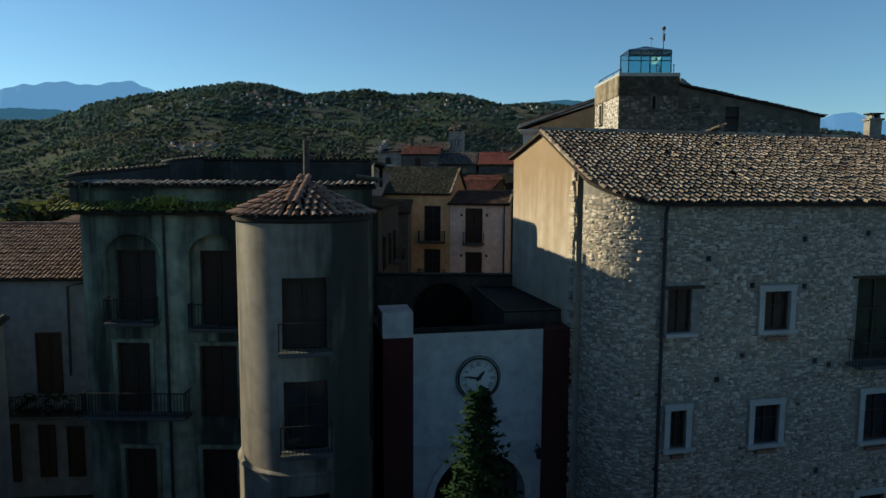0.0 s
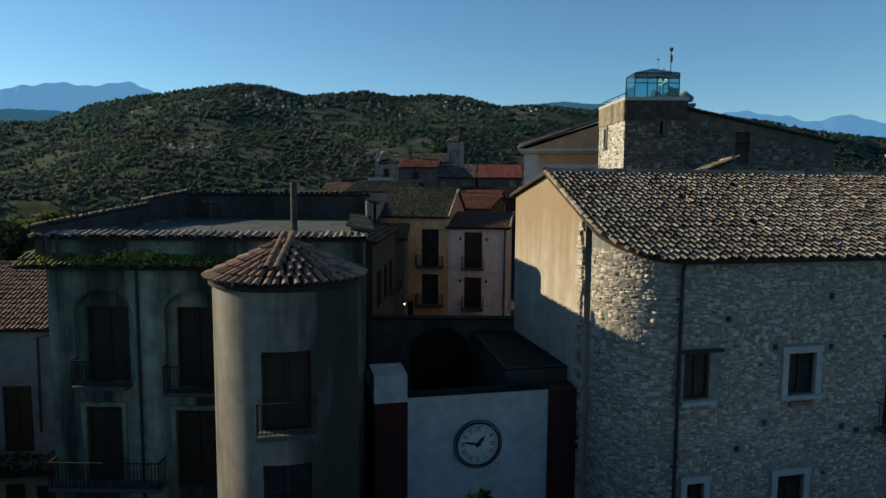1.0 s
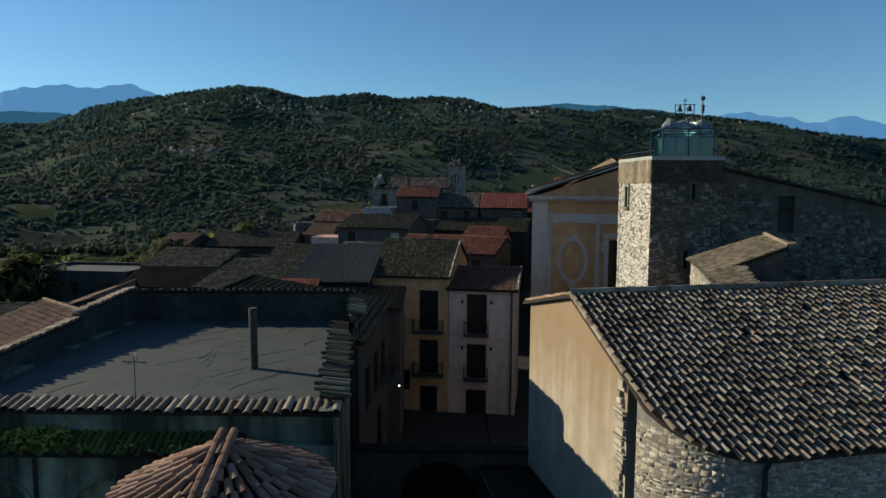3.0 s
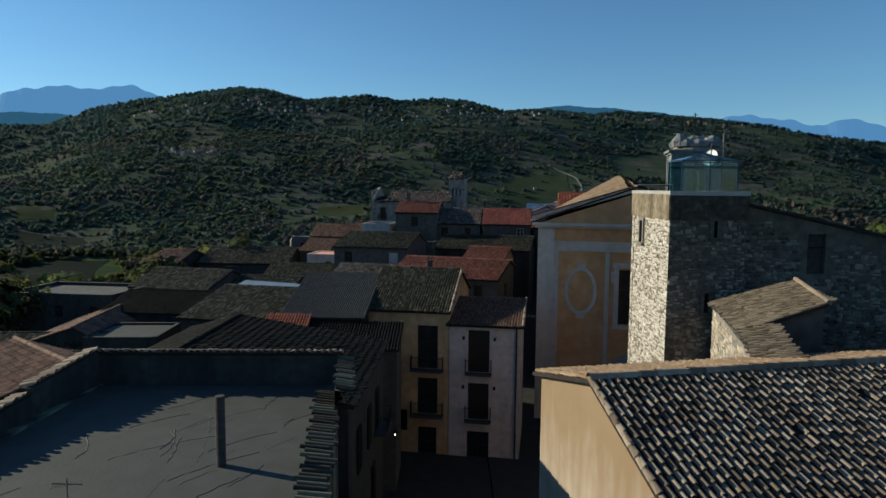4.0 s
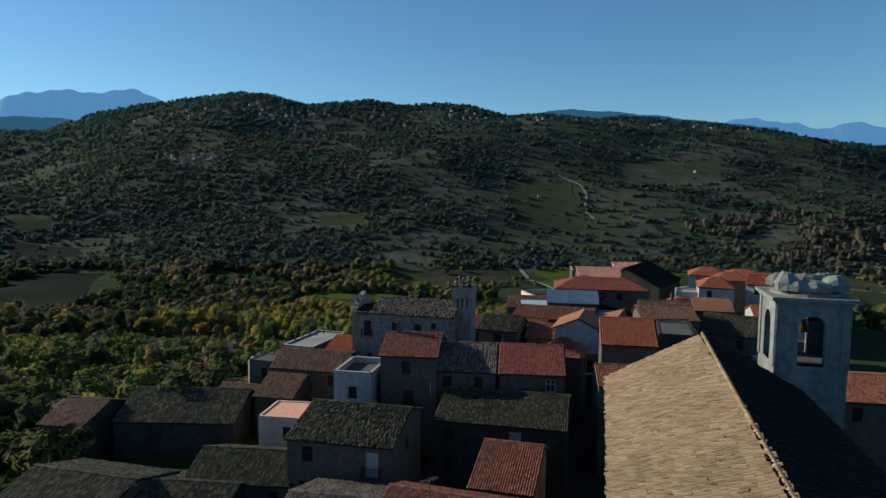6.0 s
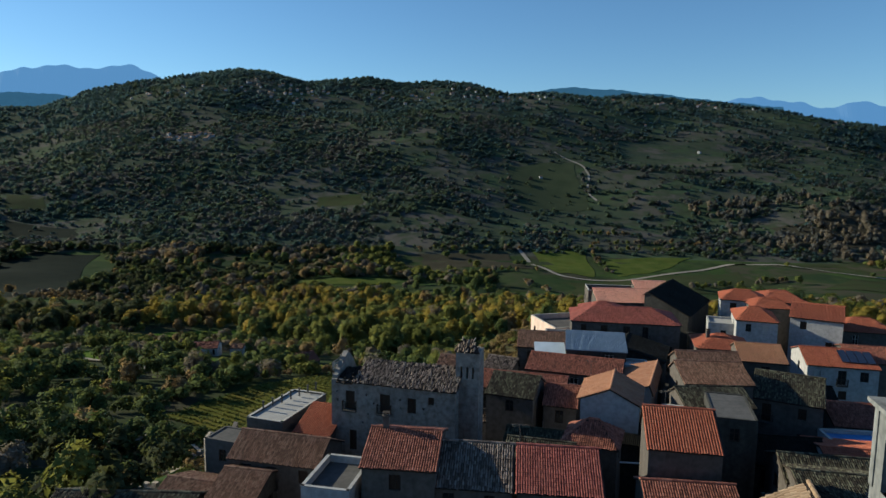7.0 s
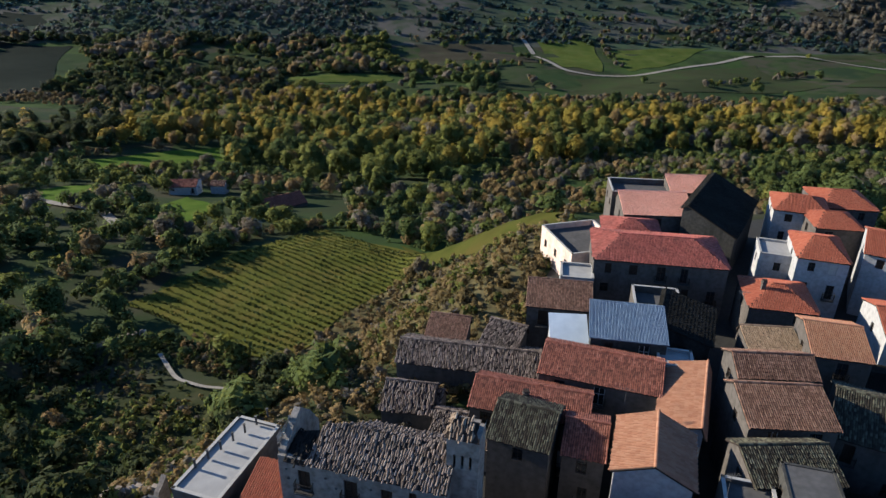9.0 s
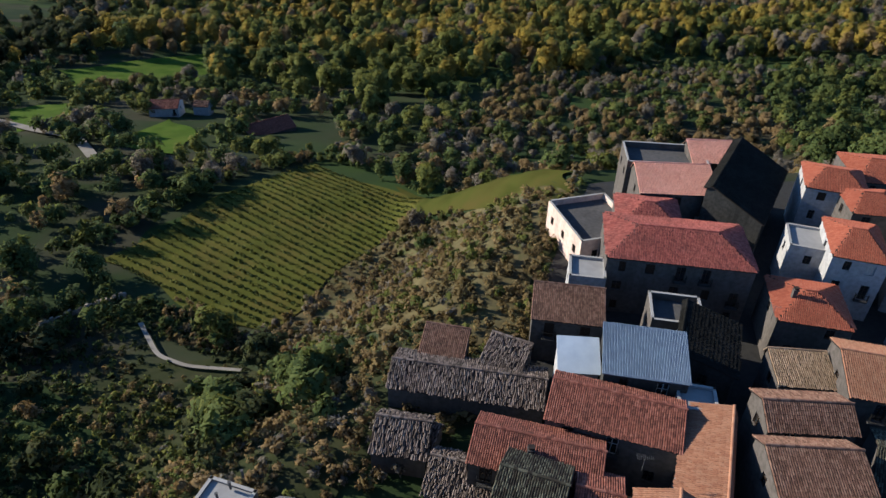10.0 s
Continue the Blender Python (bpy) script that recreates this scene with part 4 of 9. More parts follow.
def ground_z(x, y):
    x, y = np.asarray(x, dtype=float), np.asarray(y, dtype=float)
    zb = np.interp(y, [-300, 0, 100, 160, 194, 240, 303, 340, 450, 600, 800, 950, 1050], [2, -3, -6, -9, -15, -20, -35, -41, -62, -85, -104, -106, -101])
    zt = np.interp(y, [-60, 22, 30, 50, 62, 80, 110, 140, 190, 230], [0, 0, 1.0, 3.6, 4.2, 6.5, 9.5, 10.5, 10, 6])
    left = np.interp(y, [-80, 60, 90, 115, 130, 150, 180, 205], [-45, -45, -40, -30, -22, 0, 15, 28])
    right = np.interp(y, [-80, 100, 160, 205], [90, 90, 85, 70])
    out = np.maximum(np.maximum(left - x, x - right), np.maximum(y - 200, -90 - y))
    k = np.clip(1 - out / 42, 0, 1)
    k = k * k * (3 - 2 * k)
    near = zb + (zt - zb) * k
    near = near + wobble(x, y, 60) * np.clip(out / 40, 0, 1) * np.interp(y, [150, 500], [1.2, 5])
    # the far slope climbs to a skyline that depends on the direction
    yy = np.maximum(y, 1.0)
    d = x / yy
    sky_up = np.interp(d, [-1.6, -0.9, -0.66, -0.6, -0.56, -0.525, -0.467, -0.40, -0.31, -0.26, -0.21, -0.12, -0.07, -0.01, 0.03, 0.09, 0.14, 0.22, 0.26, 0.34, 0.41, 0.53, 0.67, 1.0, 1.8],
                       [0.07, 0.080, 0.088, 0.0935, 0.108, 0.120, 0.131, 0.140, 0.152, 0.147, 0.132, 0.142, 0.133, 0.137, 0.134, 0.117, 0.122, 0.116, 0.121, 0.115, 0.109, 0.090, 0.076, 0.07, 0.06])
    broad = np.interp(d, [-1.6, -0.6, -0.45, -0.33, 0.0, 0.3, 0.67, 1.8], [0.07, 0.092, 0.126, 0.142, 0.134, 0.117, 0.078, 0.06])
    top = np.clip(((y - 1050) / 1650 - 0.5) * 2, 0, 1) ** 2
    H = 2700 * (broad + (sky_up - broad) * top)
    t = np.clip((y - 1050) / 1650, 0, 1)
    shape = 0.62 * t + 0.38 * t * t * (3 - 2 * t)
    roll = (wobble(x, y, 260, 1.0) * 32 + wobble(x, y, 110, 2.0) * 8) * np.clip(t * 5, 0, 1) * (1 - np.clip((t - 0.8) * 5, 0, 1))
    far = -101 + (H + 101) * shape + roll
    far = np.where(y > 2700, H - (y - 2700) * 0.25, far)
    return np.where(y > 1050, far, near)


def axis_lines(spans):
    out = []
    for a, b, s in spans:
        out += list(np.arange(a, b, s))
    return np.array(out + [spans[-1][1]])


gx = axis_lines([(-4500, -1500, 150), (-1500, -500, 40), (-500, -150, 14), (-150, 150, 5), (150, 500, 14), (500, 1600, 40), (1600, 4500, 150)])
gy = axis_lines([(-3000, -400, 200), (-400, -60, 40), (-60, 260, 5), (260, 700, 12), (700, 1100, 20), (1100, 2800, 28), (2800, 4000, 120)])
GX, GY = np.meshgrid(gx, gy)
nx = len(gx)
ii, jj = np.meshgrid(np.arange(nx - 1), np.arange(len(gy) - 1))
k0 = (jj * nx + ii).ravel()
far_face = (GY[:-1, :-1].ravel() > 1075).astype(int)
ground = new("ground", arrays_mesh("ground", np.stack([GX.ravel(), GY.ravel(), ground_z(GX, GY).ravel()], 1), np.stack([k0, k0 + 1, k0 + nx + 1, k0 + nx], 1), ["ground", "ground_far"], far_face, smooth=True))
tagged(ground, "dry grass and scrub covering hill and valley", "ground", "", "structure")


def drape(name, quad, mt, label, lift=0.5, nu=10, nv=8, category="field"):
    """A field laid on the ground between four corners."""
    a, b, c, d = (np.array(p, dtype=float) for p in quad)
    s, t = np.meshgrid(np.linspace(0, 1, nu + 1), np.linspace(0, 1, nv + 1))
    wav = 0.03 * np.sin(s * 9 + t * 7)
    q = (a[None, None] * ((1 - s) * (1 - t))[..., None] + b * (s * (1 - t))[..., None] + c * (s * t)[..., None] + d * ((1 - s) * t)[..., None])
    q = q + (c - a) * wav[..., None]
    xy = q.reshape(-1, 2)
    v = np.column_stack([xy, ground_z(xy[:, 0], xy[:, 1]) + lift])
    i, j = np.meshgrid(np.arange(nu), np.arange(nv))
    k = (j * (nu + 1) + i).ravel()
    ob = new(name, arrays_mesh(name, v, np.stack([k, k + 1, k + nu + 2, k + nu + 1], 1), [mt], smooth=True))
    return tagged(ob, label, category, "fields in the valley", "structure")


def strip(name, pts, w, mt, label, lift=0.8, category="road"):
    """A road laid on the ground along a line."""
    pts = np.array(pts, dtype=float)
    t = np.linspace(0, len(pts) - 1, len(pts) * 8)
    x, y = np.interp(t, np.arange(len(pts)), pts[:, 0]), np.interp(t, np.arange(len(pts)), pts[:, 1])
    kk = np.ones(5) / 5
    x[2:-2], y[2:-2] = np.convolve(x, kk, "valid"), np.convolve(y, kk, "valid")
    dx, dy = np.gradient(x), np.gradient(y)
    m = np.hypot(dx, dy) + 1e-6
    l = np.column_stack([x - dy / m * w / 2, y + dx / m * w / 2])
    r = np.column_stack([x + dy / m * w / 2, y - dx / m * w / 2])
    v = np.concatenate([l, r])
    v = np.column_stack([v, ground_z(v[:, 0], v[:, 1]) + lift])
    n = len(x)
    k = np.arange(n - 1)
    ob = new(name, arrays_mesh(name, v, np.stack([k, k + n, k + n + 1, k + 1], 1), [mt], smooth=True))
    return tagged(ob, label, category, "", "structure")


drape("field", [(132, 1112), (222, 1112), (205, 962), (150, 975)], "field", "green meadow beside the valley road")
drape("field", [(236, 1070), (390, 1096), (300, 1000), (240, 972)], "field", "green meadow crossed by hedges")
drape("field", [(160, 915), (420, 1010), (450, 870), (140, 780)], "field_dull", "broad dull green meadow on the valley floor", nu=16)
drape("field", [(-191, 890), (-69, 906), (-66, 872), (-182, 852)], "field", "small green meadow among the woods")
drape("field", [(-48, 1083), (94, 1089), (124, 985), (-28, 1018)], "field_dry", "brown ploughed field in the valley")
drape("field", [(20, 880), (108, 885), (97, 830), (28, 825)], "field_dull", "small dull meadow beside a hedge")
drape("field", [(-910, 1405), (-827, 1401), (-796, 1344), (-861, 1327)], "field_dull", "green hillside meadow")
drape("field", [(-832, 1280), (-677, 1244), (-644, 1186), (-754, 1159)], "field_bare", "dull green hillside meadow")
drape("field", [(-820, 1085), (-545, 1069), (-420, 740), (-640, 715)], "field_bare", "bare dark ploughed field on the valley side", nu=16, nv=14)
drape("field", [(470, 1060), (600, 1075), (620, 1010), (570, 1004)], "field_dull", "green meadow in the bend of the valley road")
drape("field", [(560, 960), (640, 930), (560, 850), (470, 870)], "field_dull", "dull green meadow below the valley road")
drape("field", [(330, 1190), (480, 1215), (500, 1150), (330, 1130)], "field_dull", "pale winter pasture above the valley road", nu=14)
drape("field", [(600, 1290), (820, 1330), (840, 1200), (620, 1170)], "field_dry", "dry pasture on the slope", nu=14)
drape("field", [(-271, 1420), (-182, 1440), (-170, 1350), (-260, 1356)], "field_dull", "green meadow among woods on the hillside", nu=14)
drape("field", [(137, 1640), (300, 1660), (290, 1420), (150, 1390)], "field_slope", "green slope beside a footpath", nu=14, nv=12)
drape("field", [(820, 1720), (1010, 1760), (960, 1560), (800, 1520)], "field_dull", "dry pasture on the far hillside", nu=14)
strip("road", [(111, 1130), (126, 1040), (150, 956), (190, 938), (236, 942), (330, 995), (429, 1050), (516, 1064), (553, 1000), (640, 960), (800, 930)], 6.5, "track", "pale gravel road winding along the valley")
strip("footpath", [(262, 1720), (282, 1680), (318, 1634), (322, 1580), (308, 1529), (306, 1495), (316, 1465)], 5, "track", "pale footpath climbing the far hillside")
strip("footpath", [(-159, 316), (-134, 301), (-119, 294), (-102, 271)], 3.4, "track", "pale track between gardens")
strip("footpath", [(-53, 186), (-46, 176), (-40, 173), (-31, 172)], 0.8, "track", "pale broken path below the vineyard")

# far blue mountains; their blue glow stands in for distance haze
for side, px in (("left", [(-3900, 380), (-3500, 520), (-3060, 600), (-2860, 662), (-2670, 676), (-2470, 664), (-2280, 668), (-2105, 683), (-2006, 644), (-1800, 540), (-1500, 300)]),
                 ("right", [(1500, 352), (1690, 490), (1923, 508), (2080, 515), (2314, 492), (2470, 446), (2590, 477), (2704, 500), (2970, 460), (3480, 422), (3910, 272)])):
    b = Bag()
    xs = np.linspace(px[0][0], px[-1][0], 90)
    zs = np.interp(xs, [p[0] for p in px], [p[1] for p in px]) * 1.0 + 8 * np.sin(xs / 61) + 5 * np.sin(xs / 23)
    for i in range(len(xs) - 1):
        x0, x1, z0, z1 = xs[i], xs[i + 1], zs[i] + 5, zs[i + 1] + 5
        b.poly(((x0 * 0.97, 4150, -60), (x1 * 0.97, 4150, -60), (x1, 4550, z1), (x0, 4550, z0)))
    if "mountain" not in M:
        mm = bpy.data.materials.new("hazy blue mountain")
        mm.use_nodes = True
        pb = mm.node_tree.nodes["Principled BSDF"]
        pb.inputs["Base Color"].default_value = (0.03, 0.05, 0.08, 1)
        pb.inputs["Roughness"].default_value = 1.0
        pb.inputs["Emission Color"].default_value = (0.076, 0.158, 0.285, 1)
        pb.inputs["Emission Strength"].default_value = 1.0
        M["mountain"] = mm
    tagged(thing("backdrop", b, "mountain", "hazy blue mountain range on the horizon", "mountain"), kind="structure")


# second ridges behind the hill, with a faint glow painted in as haze
M["ridge"] = mat("hazy blue-grey wooded ridge", [(0.05, 0.085, 0.11), (0.075, 0.12, 0.145)], 0.02, 0.95, 0.2, stain=0.4, stain_col=(0.05, 0.08, 0.09), fine=0.2)
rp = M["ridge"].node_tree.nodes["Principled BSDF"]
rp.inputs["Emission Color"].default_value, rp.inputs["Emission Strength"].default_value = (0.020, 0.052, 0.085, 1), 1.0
for rx, rz in (([200, 460, 606, 686, 783, 912, 1008, 1234, 1428, 1900], [400, 461, 494, 501, 490, 491, 480, 463, 440, 400]),
               ([-3400, -2900, -2584, -2388, -2226, -2000, -1700], [330, 410, 436, 435, 424, 390, 300])):
    b = Bag()
    xs = np.linspace(rx[0], rx[-1], 60)
    zs = np.interp(xs, rx, rz) + 3 * np.sin(xs / 37) + 2 * np.sin(xs / 11)
    for i in range(len(xs) - 1):
        b.poly(((xs[i], 3700, 60), (xs[i + 1], 3700, 60), (xs[i + 1], 3900, zs[i + 1]), (xs[i], 3900, zs[i])))
    tagged(thing("backdrop", b, "ridge", "hazy blue-grey wooded ridge behind the hill", "hill"), kind="structure")


# ---- trees and scrub ----
def crown_leaves(n, leaf, rx, rz, z0, lobes, r):
    """Leaf clumps as triangles in the lobes of a crown, denser at the outside, and the crown's rounding at each: (n, 3, 3) twice."""
    cen = r.normal(0, 1, (lobes, 3))
    cen /= np.linalg.norm(cen, axis=1)[:, None]
    cen *= np.array([rx * 0.55, rx * 0.55, rz * 0.5]) * r.uniform(0.3, 1.0, (lobes, 1))
    mid = np.array([0, 0, z0 + rz * 0.8])
    cen[:, 2] += z0 + rz
    pick = r.integers(0, lobes, n)
    d = r.normal(0, 1, (n, 3))
    d[:, 2] += 0.25
    d /= np.linalg.norm(d, axis=1)[:, None]
    rad = r.uniform(0.45, 1.18, (n, 1)) * np.array([rx * 0.5, rx * 0.5, rz * 0.48])
    c = cen[pick] + d * rad
    nor = d + np.array([0, 0, 0.25]) + r.normal(0, 0.25, (n, 3))
    nor /= np.linalg.norm(nor, axis=1)[:, None]
    a = np.cross(nor, r.normal(0, 1, (n, 3)))
    a /= np.linalg.norm(a, axis=1)[:, None]
    b = np.cross(nor, a)
    s = leaf * r.uniform(0.6, 1.3, (n, 1))
    tri = np.stack([c - a * s - b * s * 0.7, c + a * s - b * s * 0.6, c + b * s * 1.1], 1)
    rnd = 0.6 * (tri - cen[pick][:, None]) / np.array([rx * 0.5, rx * 0.5, rz * 0.48]) + 0.5 * (tri - mid) / np.array([rx, rx, rz])
    rnd[..., 2] += 0.2
    rnd /= np.linalg.norm(rnd, axis=2, keepdims=True) + 1e-6
    return tri, rnd * 0.62 + np.array([0, 0, 0.55])


def set_crown(me, vectors):
    """Stores the crown's rounding at every vertex, for the leaves' shade."""
    me.attributes.new("crown", "FLOAT_VECTOR", "POINT").data.foreach_set("vector", np.ascontiguousarray(vectors, dtype=np.float32).ravel())
    return me


def wood(name, xy, size, kinds, label, leaves=60, leaf=1.0, tall=1.0, seed=1, trunk=True, lobes=7, category="trees"):
    """Many trees joined into one mesh of stuff. kinds: material of each tree (index), as names."""
    r = np.random.default_rng(seed)
    xy, size = np.asarray(xy), np.asarray(size)
    n = len(xy)
    mats = sorted(set(kinds))
    mi = np.array([mats.index(k) for k in kinds])
    protos = [crown_leaves(leaves, leaf, 1.0, 1.0 * tall, 0.12, lobes, r) for _ in range(14)]
    z = ground_z(xy[:, 0], xy[:, 1])
    pick = r.integers(0, 14, n)
    rot = r.uniform(0, 6.283, n)
    P, Q = np.stack([p[0] for p in protos])[pick], np.stack([p[1] for p in protos])[pick]
    c, s = np.cos(rot)[:, None, None], np.sin(rot)[:, None, None]
    sz = size[:, None, None]
    V = np.stack([(P[..., 0] * c - P[..., 1] * s) * sz + xy[:, 0, None, None], (P[..., 0] * s + P[..., 1] * c) * sz + xy[:, 1, None, None], P[..., 2] * sz * r.uniform(0.8, 1.25, n)[:, None, None] + z[:, None, None]], -1)
    W = np.stack([Q[..., 0] * c - Q[..., 1] * s, Q[..., 0] * s + Q[..., 1] * c, Q[..., 2]], -1)
    verts, round_ = V.reshape(-1, 3), W.reshape(-1, 3)
    faces = np.arange(len(verts)).reshape(-1, 3)
    index = np.repeat(mi, leaves)
    if trunk:
        ts = np.array([(-1, -1), (1, -1), (0, 1)]) * 0.06
        tv = np.zeros((n, 6, 3))
        for q in range(3):
            tv[:, q] = np.column_stack([xy[:, 0] + ts[q, 0] * size, xy[:, 1] + ts[q, 1] * size, z - 0.5])
            tv[:, q + 3] = np.column_stack([xy[:, 0] + ts[q, 0] * size * 0.4, xy[:, 1] + ts[q, 1] * size * 0.4, z + size * 0.9])
        tf = np.array([[0, 1, 4], [0, 4, 3], [1, 2, 5], [1, 5, 4], [2, 0, 3], [2, 3, 5]])
        faces = np.concatenate([faces, (tf[None] + (np.arange(n) * 6)[:, None, None]).reshape(-1, 3) + len(verts)])
        verts = np.concatenate([verts, tv.reshape(-1, 3)])
        round_ = np.concatenate([round_, np.zeros((n * 6, 3))])
        index = np.concatenate([index, np.full(n * 6, len(mats))])
        mats = mats + ["bark"]
    ob = new(name, set_crown(arrays_mesh(name, verts, faces, mats, index), round_))
    return tagged(ob, label, category, "", "stuff")


def scatter(n, x0, x1, y0, y1, keep, r):
    x, y = r.uniform(x0, x1, n), r.uniform(y0, y1, n)
    k = keep(x, y)
    k = r.random(n) < k
    return np.column_stack([x[k], y[k]])


R = np.random.default_rng(11)
VINE = [(-71, 209), (-38, 271), (-4, 234), (-31, 183.5)]
STRIP = [(-12, 250), (24, 203), (20, 192), (-7, 228)]
SLOPE = [(-8, 227), (21, 190), (16, 170), (6, 158), (-12, 154), (-30, 184), (-20, 206)]
FALLOW = [(-60, 168), (-51, 178), (-40, 173), (-26, 141), (-45, 149)]
BARE = [(-640, 1060), (-545, 1069), (-455, 927), (-415, 740), (-620, 760)]
MEADOW = [(-196, 895), (-60, 910), (-58, 845), (-186, 826)]


def in_poly(x, y, q, grow=0.0):
    """True inside a polygon, grown about its middle by some metres."""
    cx, cy = sum(p[0] for p in q) / len(q), sum(p[1] for p in q) / len(q)
    q = [(px + (px - cx) / math.hypot(px - cx, py - cy) * grow, py + (py - cy) / math.hypot(px - cx, py - cy) * grow) for px, py in q]
    inside = np.zeros(np.shape(x), dtype=bool)
    for (ax, ay), (bx, by) in zip(q, q[1:] + q[:1]):
        inside ^= ((ay > y) != (by > y)) & (x < (bx - ax) * (y - ay) / (by - ay + 1e-9) + ax)
    return inside


def pick_kinds(xy, table, r):
    """A kind for every tree: shares vary in patches."""
    names = [t[0] for t in table]
    wgt = np.stack([np.full(len(xy), t[1]) * np.exp(2.2 * wobble(xy[:, 0], xy[:, 1], t[2], 3.1 * i)) for i, t in enumerate(table)], 1)
    wgt = wgt.cumsum(1) / wgt.sum(1, keepdims=True)
    return [names[i] for i in (r.random(len(xy))[:, None] > wgt).sum(1)]


# sites of the far farms and villages
FR = np.random.default_rng(41)
FARMS = []
for k in range(157):
    if k < 46:
        q = (FR.uniform(-1120, -380), 2330 + FR.normal(0, 45))
    elif k < 72:
        q = (FR.normal(-675, 42), 1806 + FR.normal(0, 24))
    elif k < 112:
        q = (FR.uniform(-300, 420), 2400 + FR.normal(0, 50))
    elif k < 152:
        q = (FR.uniform(420, 1500), 2530 + FR.normal(0, 50))
    else:
        q = (FR.uniform(-1000, 1200), FR.uniform(1500, 2450))
    FARMS.append(q)


def near_farm(x, y):
    """True close to a farm, and a little way before it."""
    out = np.zeros(len(x), dtype=bool)
    for fx, fy in FARMS:
        out |= (np.abs(x - fx) < 13) & (y - fy < 8) & (y - fy > -34)
    return out


# far slope: woods, hedges along the fields, single trees
def hedge_rows(x, y):
    u, v = x + 26 * wobble(x, y, 90, 1.0), y + 30 * wobble(x, y, 120, 2.5)
    return (np.mod(v, 62) < 9) | (np.mod(u + 37 * np.floor(v / 62), 104) < 9)


def far_keep(x, y):
    clump = wobble(x, y * 0.75, 95, 5.0) + 0.55 * wobble(x, y * 0.75, 38, 7.0)
    limit = np.where(x < -0.2 * y, -0.5, np.where(x > 0.06 * y, 0.22, -0.30))
    limit = limit - np.clip((y - 2450) / 200, 0, 1) * 1.5
    k = np.where(clump > limit, 0.95, 0.05)
    k = np.where(hedge_rows(x, y), np.maximum(k, 0.8), k)
    k = np.where(in_poly(x, y, [(137, 1650), (310, 1670), (290, 1410), (150, 1385)]), 0.04, k)
    k = np.where(in_poly(x, y, [(483, 1963), (820, 2050), (684, 1700), (420, 1650)]), 0.01, k)
    for q in ([(-910, 1405), (-827, 1401), (-796, 1344), (-861, 1327)], [(-832, 1280), (-677, 1244), (-644, 1186), (-754, 1159)], [(-271, 1420), (-182, 1440), (-170, 1350), (-260, 1356)]):
        k = np.where(in_poly(x, y, q, 6), 0.02, k)
    return np.where(near_farm(x, y), 0.0, k) * (np.abs(x) < 0.80 * y + 60)


xy = scatter(40000, -1700, 1700, 1090, 2050, far_keep, R)
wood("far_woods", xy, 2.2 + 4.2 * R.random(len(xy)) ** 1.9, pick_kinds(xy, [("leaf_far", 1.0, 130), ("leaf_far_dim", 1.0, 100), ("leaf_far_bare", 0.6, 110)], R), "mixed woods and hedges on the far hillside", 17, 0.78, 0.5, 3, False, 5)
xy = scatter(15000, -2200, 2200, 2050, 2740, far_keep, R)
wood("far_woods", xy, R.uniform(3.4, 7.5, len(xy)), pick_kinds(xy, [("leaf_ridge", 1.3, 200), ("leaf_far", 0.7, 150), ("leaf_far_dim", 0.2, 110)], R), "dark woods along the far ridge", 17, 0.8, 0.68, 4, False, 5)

# lawns of the gardens below the town
LAWNS = [[(-192, 418), (-137, 482), (-113, 417), (-163, 379)], [(-166, 334), (-150, 346), (-129, 314), (-146, 302)], [(-106, 286), (-100, 322), (-85, 308), (-79, 276)]]
for lawn in LAWNS:
    drape("field", lawn, "lawn", "small green garden lawn among trees", 0.3, 10, 10)


# valley floor
def valley_keep(x, y):
    k = np.where(wobble(x, y * 0.8, 70, 2.0) + 0.5 * wobble(x, y, 28, 4.0) > np.where(x < -40, 0.45, 0.1), 0.12, 0.95)
    road = (x > 60) & (x < 640) & (y > 740) & (y < 1150)
    k = np.where(road, np.where(wobble(x, y, 34, 9.0) > 0.86, 0.2, 0.003), k)
    k = np.where((x > -60) & (x < 130) & (y > 975), 0.02, k)
    for q, g in ((BARE, 8), (MEADOW, 4)):
        k = np.where(in_poly(x, y, q, g), 0.004, k)
    return k * (np.abs(x) < 0.85 * y + 40)


xy = scatter(6200, -800, 900, 735, 1100, valley_keep, R)
valley_kinds = pick_kinds(xy, [("leaf_dark", 1.0, 110), ("leaf_mid", 0.8, 80), ("leaf_rust", 0.2, 60), ("leaf_grey", 0.3, 50)], R)
valley_kinds = ["leaf_holm" if x < -170 and k in ("leaf_mid", "leaf_dark") and R.random() < 0.7 else k for (x, y), k in zip(xy, valley_kinds)]
wood("valley_woods", xy, R.uniform(3.6, 8.6, len(xy)), valley_kinds, "mixed autumn woods on the valley floor", 84, 0.40, 0.85, 5, False)
# hedges between the valley fields, and a brown thicket along the stream
hx = []
for (xa, ya), (xb, yb), cnt in (((228, 1090), (232, 985), 16), ((-55, 1095), (330, 1125), 46), ((-30, 960), (140, 985), 22), ((330, 1125), (640, 1160), 36), ((100, 905), (126, 850), 9), ((300, 850), (470, 960), 26), ((-60, 1015), (-40, 900), 12), ((240, 1150), (600, 1230), 50), ((60, 1180), (330, 1230), 40)):
    t = R.uniform(0, 1, cnt)[:, None]
    hx.append(np.array([(xa, ya)]) * (1 - t) + np.array([(xb, yb)]) * t + R.normal(0, 3.0, (cnt, 2)))
hx = np.concatenate(hx)
